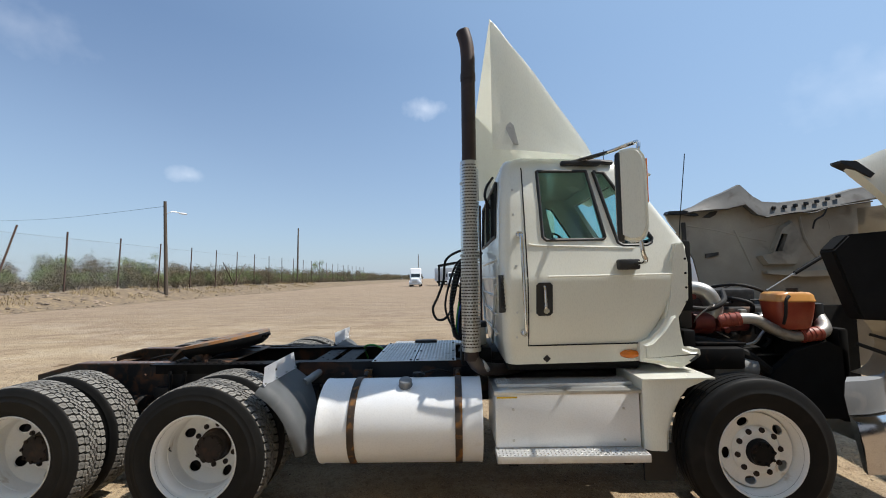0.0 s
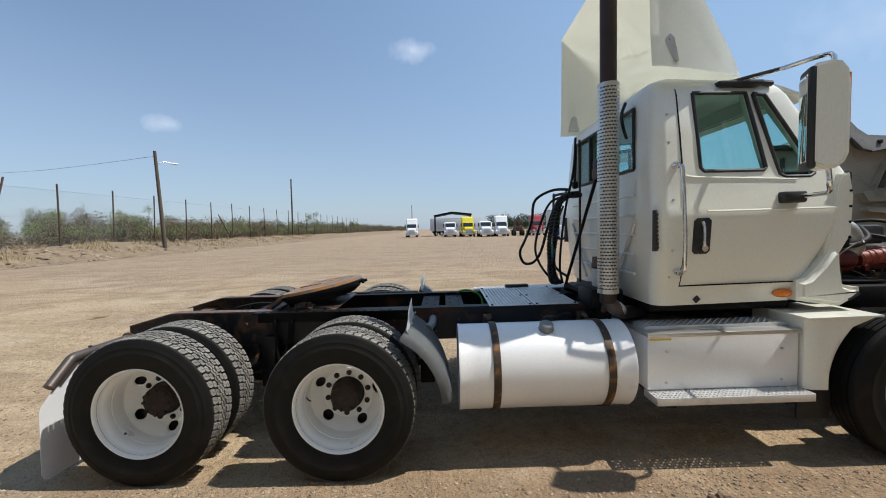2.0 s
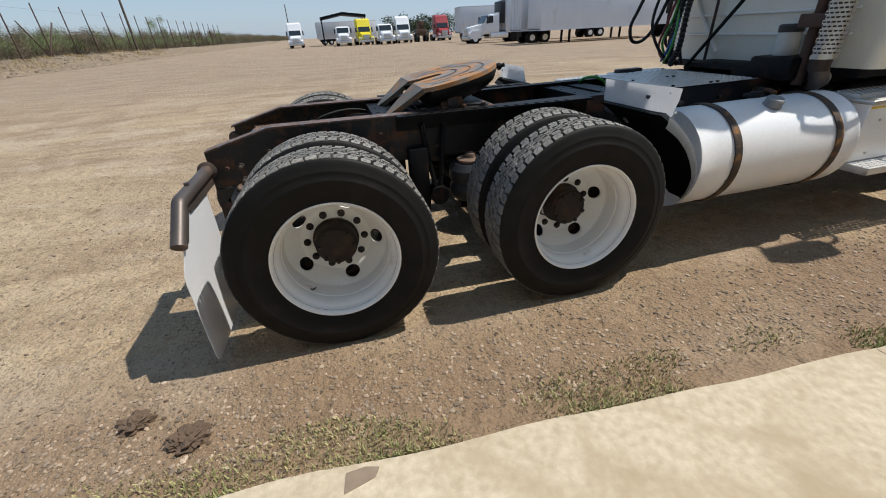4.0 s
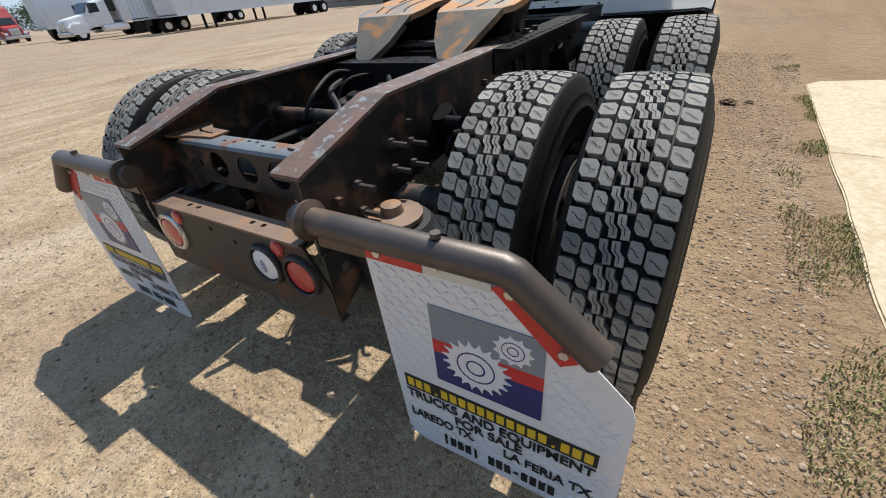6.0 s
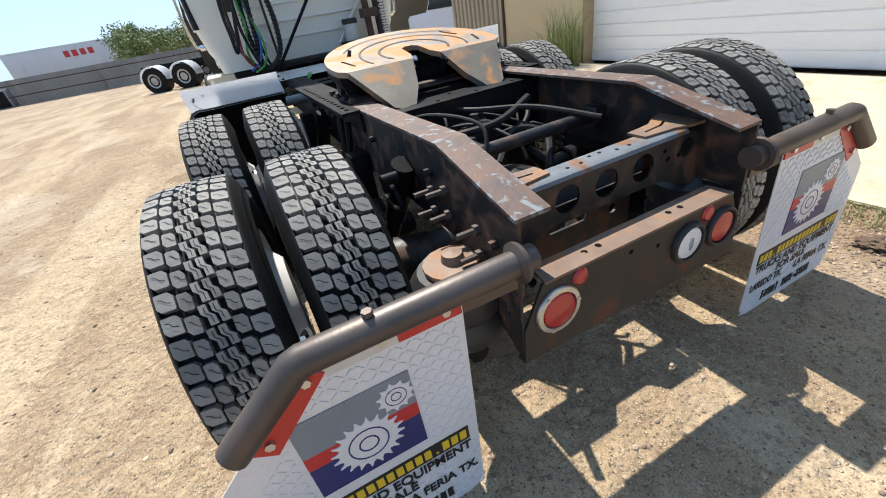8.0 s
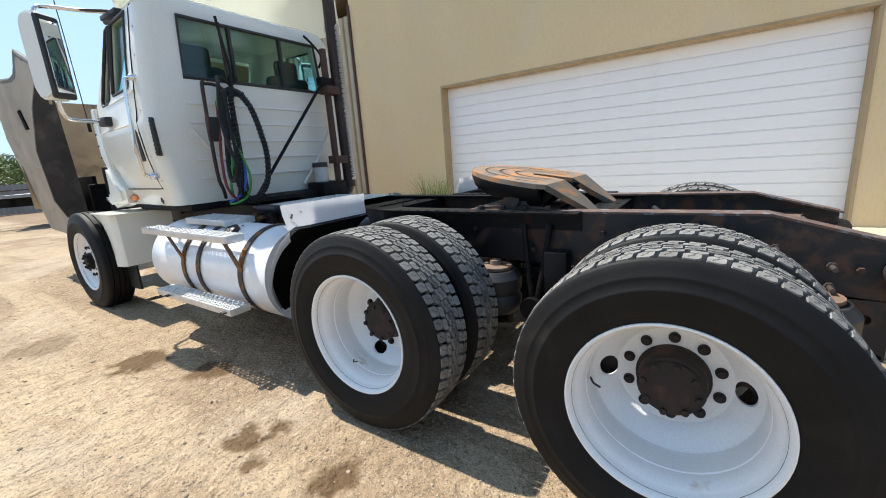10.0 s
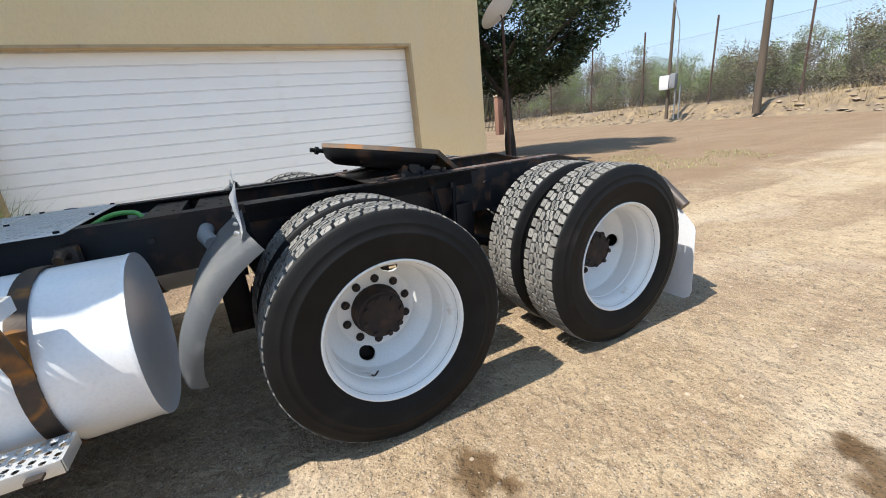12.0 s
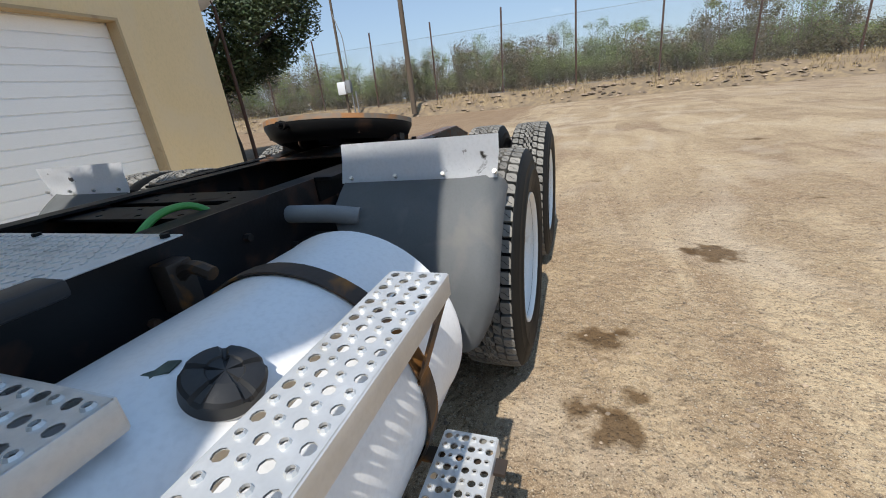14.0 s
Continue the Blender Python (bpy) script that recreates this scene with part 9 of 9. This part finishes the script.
def road_tractor(at, heading, mat, sleeper, colour):
    """A highway tractor built facing +x, then turned."""
    t_ = thing("parked_truck", at, colour + " road tractor parked in the yard", "truck", "parked trucks")
    t_.rotation_euler = (0, 0, radians(heading))
    h = 3.9 if sleeper else 2.9
    b = bmesh.new()
    prof = [(-1.6 if sleeper else -0.4, 0.9), (1.3, 0.9), (1.4, 1.9), (0.9, 2.75), (0.5, h - 0.25), (-0.2, h), (-1.6 if sleeper else -0.4, h)]
    prism(b, prof, "y", -1.15, 1.15)
    bmesh.ops.bevel(b, geom=[e for e in b.edges if abs(e.verts[0].co.y - e.verts[1].co.y) < 0.01], offset=0.12, segments=2, affect="EDGES")
    part("cab", b, mat, t_, local=True)
    b = bmesh.new()
    prism(b, [(1.2, 0.8), (3.0, 0.75), (3.1, 1.2), (2.95, 1.6), (1.3, 1.9)], "y", -0.85, 0.85)
    bmesh.ops.bevel(b, geom=b.edges[:], offset=0.08, segments=2, affect="EDGES")
    part("hood", b, mat, t_, local=True)
    for s in (-1, 1):
        b = bmesh.new()
        prism(b, [(1.6, 0.55), (3.1, 0.5), (3.12, 1.0), (2.8, 1.25), (2.0, 1.25)], "y", s * 0.8, s * 1.2)
        part("fender", b, mat, t_, local=True)
        b = bmesh.new()
        box(b, 3.0, 3.13, s * 0.75, s * 1.1, 0.85, 1.1, 0.03)
        part("headlight", b, WHITEL, t_, local=True)
        b = bmesh.new()
        box(b, 1.0, 1.15, s * 1.25, s * 1.45, 1.9, 2.6, 0.03)
        part("mirror", b, BLKPL, t_, local=True)
        b = bmesh.new()
        prism(b, [(0.35, 1.95), (1.2, 1.95), (0.85, 2.6), (0.35, 2.6)], "y", s * 1.145, s * 1.16)
        part("side_window", b, DARKG, t_, local=True)
        b = bmesh.new()
        far_wheel(b, 2.35, s * 1.0, 0.5)
        part("wheel", b, RUBBER, t_, local=True)
        b = bmesh.new()
        far_wheel(b, 2.35, s * 1.13, 0.5, 0.27, 0.05)
        part("rim", b, RIMW, t_, local=True)
        for x in (-2.2, -3.5):
            b = bmesh.new()
            far_wheel(b, x, s * 0.95, 0.5, 0.5, 0.55)
            part("wheel", b, RUBBER, t_, local=True)
        b = bmesh.new()
        cyl(b, (-1.4, s * 0.95, 0.75), (0.6, s * 0.95, 0.75), 0.3, 16)
        part("fuel_tank", b, ALU, t_, local=True)
    b = bmesh.new()
    prism(b, [(1.42, 1.98), (0.98, 2.68), (0.9, 2.64), (1.36, 1.94)], "y", -0.95, 0.95)
    part("windshield", b, DARKG, t_, local=True)
    b = bmesh.new()
    box(b, 2.98, 3.1, -0.5, 0.5, 0.8, 1.5, 0.03)
    for k in range(6):
        box(b, 3.1, 3.12, -0.48, 0.48, 0.85 + 0.1 * k, 0.9 + 0.1 * k)
    part("grille", b, STEEL, t_, local=True)
    b = bmesh.new()
    box(b, 2.95, 3.25, -1.2, 1.2, 0.4, 0.75, 0.06)
    part("bumper", b, STEEL, t_, local=True)
    b = bmesh.new()
    box(b, -4.2, 1.2, -0.43, 0.43, 0.7, 0.95)
    part("frame", b, BLACK, t_, local=True)
    return t_


def van_trailer(at, heading, length, mat, label, reefer=False, logo=False):
    t_ = thing("box_trailer", at, label, "trailer", "parked trailers")
    t_.rotation_euler = (0, 0, radians(heading))
    b = bmesh.new()
    box(b, 0, length, -1.28, 1.28, 1.1, 4.05, 0.03)
    part("box", b, mat, t_, local=True)
    b = bmesh.new()
    for k in range(int(length / 0.6)):
        for s in (-1, 1):
            box(b, 0.3 + 0.6 * k, 0.33 + 0.6 * k, s * 1.28, s * 1.29, 1.25, 3.95)
    box(b, 0, length, -1.3, 1.3, 1.05, 1.2)
    box(b, 0, length, -1.3, 1.3, 3.97, 4.07)
    tagged(part("panel_seams", b, TRAILW, t_, local=True), kind="stuff")
    b = bmesh.new()
    box(b, -0.02, 0.0, -1.25, -0.03, 1.2, 3.95)
    box(b, -0.02, 0.0, 0.03, 1.25, 1.2, 3.95)
    for y in (-0.9, -0.35, 0.35, 0.9):
        cyl(b, (-0.04, y, 1.2), (-0.04, y, 3.95), 0.025, 6)
    parts_of("rear_door", b, TRAILW, t_, local=True)
    for x in (1.2, 2.5):
        for s in (-1, 1):
            b = bmesh.new()
            far_wheel(b, x, s * 0.95, 0.5, 0.5, 0.55)
            part("wheel", b, RUBBER, t_, local=True)
            b = bmesh.new()
            far_wheel(b, x, s * 1.2, 0.5, 0.26, 0.08)
            part("rim", b, RIMW, t_, local=True)
    b = bmesh.new()
    box(b, 0.4, 3.4, -0.5, 0.5, 0.6, 1.08)
    for s in (-1, 1):
        box(b, length - 3.2, length - 3.05, s * 0.6, s * 0.75, 0.05, 1.1)
    parts_of("undercarriage", b, BLACK, t_, local=True)
    if reefer:
        b = bmesh.new()
        box(b, length, length + 0.55, -0.95, 0.95, 1.9, 3.95, 0.1)
        part("cooling_unit", b, BLKPL, t_, local=True)
    if logo:
        b = bmesh.new()
        for k in range(4):
            box(b, length * 0.5 + 0.75 * k, length * 0.5 + 0.75 * k + 0.5, 1.285, 1.30, 2.9, 3.5)
        part("logo_bars", b, REDP, t_, "dark red logo bars", local=True)
    return t_


for x, y, m, sl_, c in ((-4.6, 80.0, TRUCKW, True, "white"), (3.4, 76, TRUCKW, False, "white"), (6.8, 75, TRUCKY, True, "bright yellow"), (9.9, 71, TRUCKW, False, "white"), (13.0, 72, TRUCKW, True, "white"), (20.2, 74, TRUCKR, True, "dark red")):
    road_tractor((x, y, 0), -90 + rng.uniform(-4, 4), m, sl_, c)
road_tractor((18.4, 44.4, 0), 180, TRUCKW, False, "white")
van_trailer((-1.0, 92, 0), 5, 12, TRAILW, "plain white box trailer far across the yard")
van_trailer((32.5, 44.4, 0), 180, 13, TRAILW, "white refrigerated trailer with a black cooling unit", reefer=True)
van_trailer((17.6, 55.0, 0), 0, 12, TRAILW, "plain grey-white box trailer parked behind a truck")
van_trailer((17.7, 36.6, 0), 0, 14, TRAILW, "dusty white box trailer")
van_trailer((33.9, 33.2, 0), 180, 16, TRAILW, "long white box trailer parked across the yard")
mach = thing("loader", (16.6, 74, 0), "rusty yellow-brown loader parked between trucks", "loader")
bm = bmesh.new()
box(bm, 15.9, 17.3, 72.5, 75.5, 0.9, 1.9, 0.1)
box(bm, 16.1, 17.1, 73.5, 74.8, 1.9, 3.1, 0.08)
part("body", bm, STRAP, mach)
for x in (15.8, 17.4):
    for y in (72.9, 75.0):
        bm = bmesh.new()
        cyl(bm, (x - 0.2, y, 0.6), (x + 0.2, y, 0.6), 0.6, 16)
        part("wheel", bm, RUBBER, mach)
shed = thing("open_shed", (3.5, 84, 0), "dark open steel shed behind the trucks", "shed")
bm = bmesh.new()
prism(bm, [(0.0, 4.6), (4.0, 5.3), (8.2, 4.8), (8.2, 4.4), (4.0, 4.9), (0.0, 4.2)], "y", 82, 88)
part("roof", bm, BLACK, shed)
for x in (0.2, 8.0):
    for y in (82.2, 87.8):
        bm = bmesh.new()
        cyl(bm, (x, y, 0), (x, y, 4.4), 0.12, 8)
        part("post", bm, BLACK, shed)

# east side: long trailer, sheet fence, tanks
van_trailer((61.0, 5.0, 0.0), 90, 16.0, TRAILW, "white box trailer behind the sheet fence", logo=True)
efence = thing("sheet_fence", (38, 15, 0), "weathered grey corrugated sheet-metal fence", "fence")
for k in range(26):
    y0 = 50 - 2.4 * k
    f0, f1 = 37 + (y0 - 15) * 0.30, 37 + (y0 - 2.4 - 15) * 0.30
    bm = bmesh.new()
    cols = []
    for i in range(25):
        u, d = i / 24, (0.05 if i % 2 else 0.0)
        cols.append([bm.verts.new((f0 + (f1 - f0) * u - d, y0 - 2.4 * u, z)) for z in (0, 1.6 if y0 < 20 else 2.0)])
    for a, b in zip(cols, cols[1:]):
        bm.faces.new((a[0], b[0], b[1], a[1]))
    bmesh.ops.solidify(bm, geom=bm.faces[:], thickness=0.01)
    sheet = part("sheet", bm, CORRU, efence, smooth=False)
    bm = bmesh.new()
    for z in (0.6, 1.25):
        box(bm, min(f0, f1) - 0.12, min(f0, f1) - 0.06, y0 - 2.4, y0, z, z + 0.06)
    part("rail", bm, POST, efence)
cl = []
for _ in range(190):
    y = rng.uniform(22, 52) if rng.random() < 0.3 else rng.uniform(-10, 12)
    cl.append((rng.uniform(44, 54) if y > 15 else rng.uniform(44, 56), min(y, 8.0) if y < 15 else y, rng.uniform(1.5, 3.6 + 0.7 * math.sin(y * 0.9)), rng.uniform(1.0, 2.0), rng.uniform(0.8, 1.5)))
for _ in range(20):
    a, r = rng.random() * 6.3, 1.6 * rng.random()
    cl.append((40.5 + r * math.cos(a), 34.5 + 1.5 * r * math.sin(a), rng.uniform(1.2, 4.4), rng.uniform(0.7, 1.2), rng.uniform(0.6, 1.1)))
tagged(new("brush", leaf_cloud("brush", cl, 170, MESQ, "", "", 0.14)), "green trees behind the sheet fence", "trees", "", "stuff")
cl = []
for k in range(60):
    cl.append((rng.uniform(14, 34), rng.uniform(96, 104), rng.uniform(1.5, 4.6), rng.uniform(1.5, 2.6), rng.uniform(1.0, 1.8)))
tagged(new("brush", leaf_cloud("brush", cl, 60, LEAF, "", "", 0.22)), "dark trees at the end of the yard", "trees", "", "stuff")
bm = bmesh.new()
lathe(bm, [(0, 0), (0.75, 0), (0.78, 0.1), (0.78, 1.9), (0.7, 2.1), (0.3, 2.25), (0, 2.25)], 24, axis="z", at=(39.6, 29.0, 0))
solid("water_tank", bm, BLKPL, "black plastic water tank by the fence", "tank")
bm = bmesh.new()
lathe(bm, [(0, 0), (0.29, 0), (0.3, 0.04), (0.3, 0.3), (0.31, 0.32), (0.3, 0.34), (0.3, 0.6), (0.31, 0.62), (0.3, 0.64), (0.3, 0.9), (0, 0.9)], 20, axis="z", at=(39.0, 28.0, 0))
bmesh.ops.rotate(bm, cent=(39, 28, 0), matrix=Matrix.Rotation(0.25, 3, "Y"), verts=bm.verts)
solid("barrel", bm, BLUEB, "blue plastic barrel by the fence", "barrel")
ac = thing("cooler_unit", (36.5, 14.5, 0), "grey boxy cooler unit by the fence", "cooler")
bm = bmesh.new()
box(bm, 36.0, 37.0, 14.0, 15.6, 0, 1.15, 0.03)
part("case", bm, CORRU, ac)
bm = bmesh.new()
box(bm, 35.98, 36.0, 14.1, 14.75, 0.1, 1.05)
box(bm, 35.98, 36.0, 14.85, 15.5, 0.1, 1.05)
part("grille", bm, BLACK, ac)

# bare trailer chassis ahead of the truck
ch = thing("trailer_chassis", (20.6, 3.6, 0), "bare black trailer chassis on dual wheels", "trailer")
ch.rotation_euler = (0, 0, radians(-117))
for x in (0.0, 1.32):
    for y in (0.0, 1.9):
        b = bmesh.new()
        far_wheel(b, x, y, 0.5, 0.5, 0.55)
        part("wheel", b, RUBBER, ch, local=True)
        b = bmesh.new()
        lathe(b, [(0.0, -0.30), (0.08, -0.31), (0.1, -0.28), (0.2, -0.27), (0.27, -0.30), (0.28, -0.28)], 24, at=(x, y, 0.5))
        part("rim", b, ALPIPE, ch, local=True)
    b = bmesh.new()
    arch = [[(x + 0.57 * math.cos(radians(a)), y_, 0.5 + 0.57 * math.sin(radians(a))) for y_ in (-0.3, 0.3)] for a in range(0, 181, 15)]
    loft(b, arch, closed=False)
    bmesh.ops.solidify(b, geom=b.faces[:], thickness=0.012)
    part("mudguard", b, ALU, ch, "bright half-round mudguard", local=True)
b = bmesh.new()
box(b, -0.8, 9, 0.4, 0.5, 0.75, 1.05)
box(b, -0.8, 9, 1.4, 1.5, 0.75, 1.05)
for k in range(6):
    box(b, -0.6 + 1.7 * k, -0.45 + 1.7 * k, 0.4, 1.5, 0.8, 1.0)
part("frame", b, BLACK, ch, local=True)
b = bmesh.new()
box(b, 4.5, 9.5, -0.3, 2.2, 1.05, 1.15, 0.01)
part("deck", b, CORRU, ch, local=True)

# white pickup in the open bay
pk = thing("pickup", (11.2, -6.4, 0), "white pickup parked in the open bay", "pickup")
b = bmesh.new()
prism(b, [(8.9, 0.5), (14, 0.5), (14, 1.15), (12.4, 1.2), (11.8, 1.85), (10.2, 1.85), (9.6, 1.2), (8.9, 1.1)], "y", -7.3, -5.5)
bmesh.ops.bevel(b, geom=b.edges[:], offset=0.06, segments=2, affect="EDGES")
part("body", b, TRUCKW, pk)
b = bmesh.new()
prism(b, [(9.75, 1.25), (12.2, 1.25), (11.7, 1.78), (10.25, 1.78)], "y", -5.51, -5.485)
prism(b, [(-7.1, 1.28), (-5.7, 1.28), (-5.8, 1.78), (-7.0, 1.78)], "x", 9.7, 9.92)
part("window", b, DARKG, pk)
for x in (9.8, 13.1):
    for y in (-7.2, -5.6):
        b = bmesh.new()
        far_wheel(b, x, y, 0.38, 0.38, 0.25)
        part("wheel", b, RUBBER, pk)
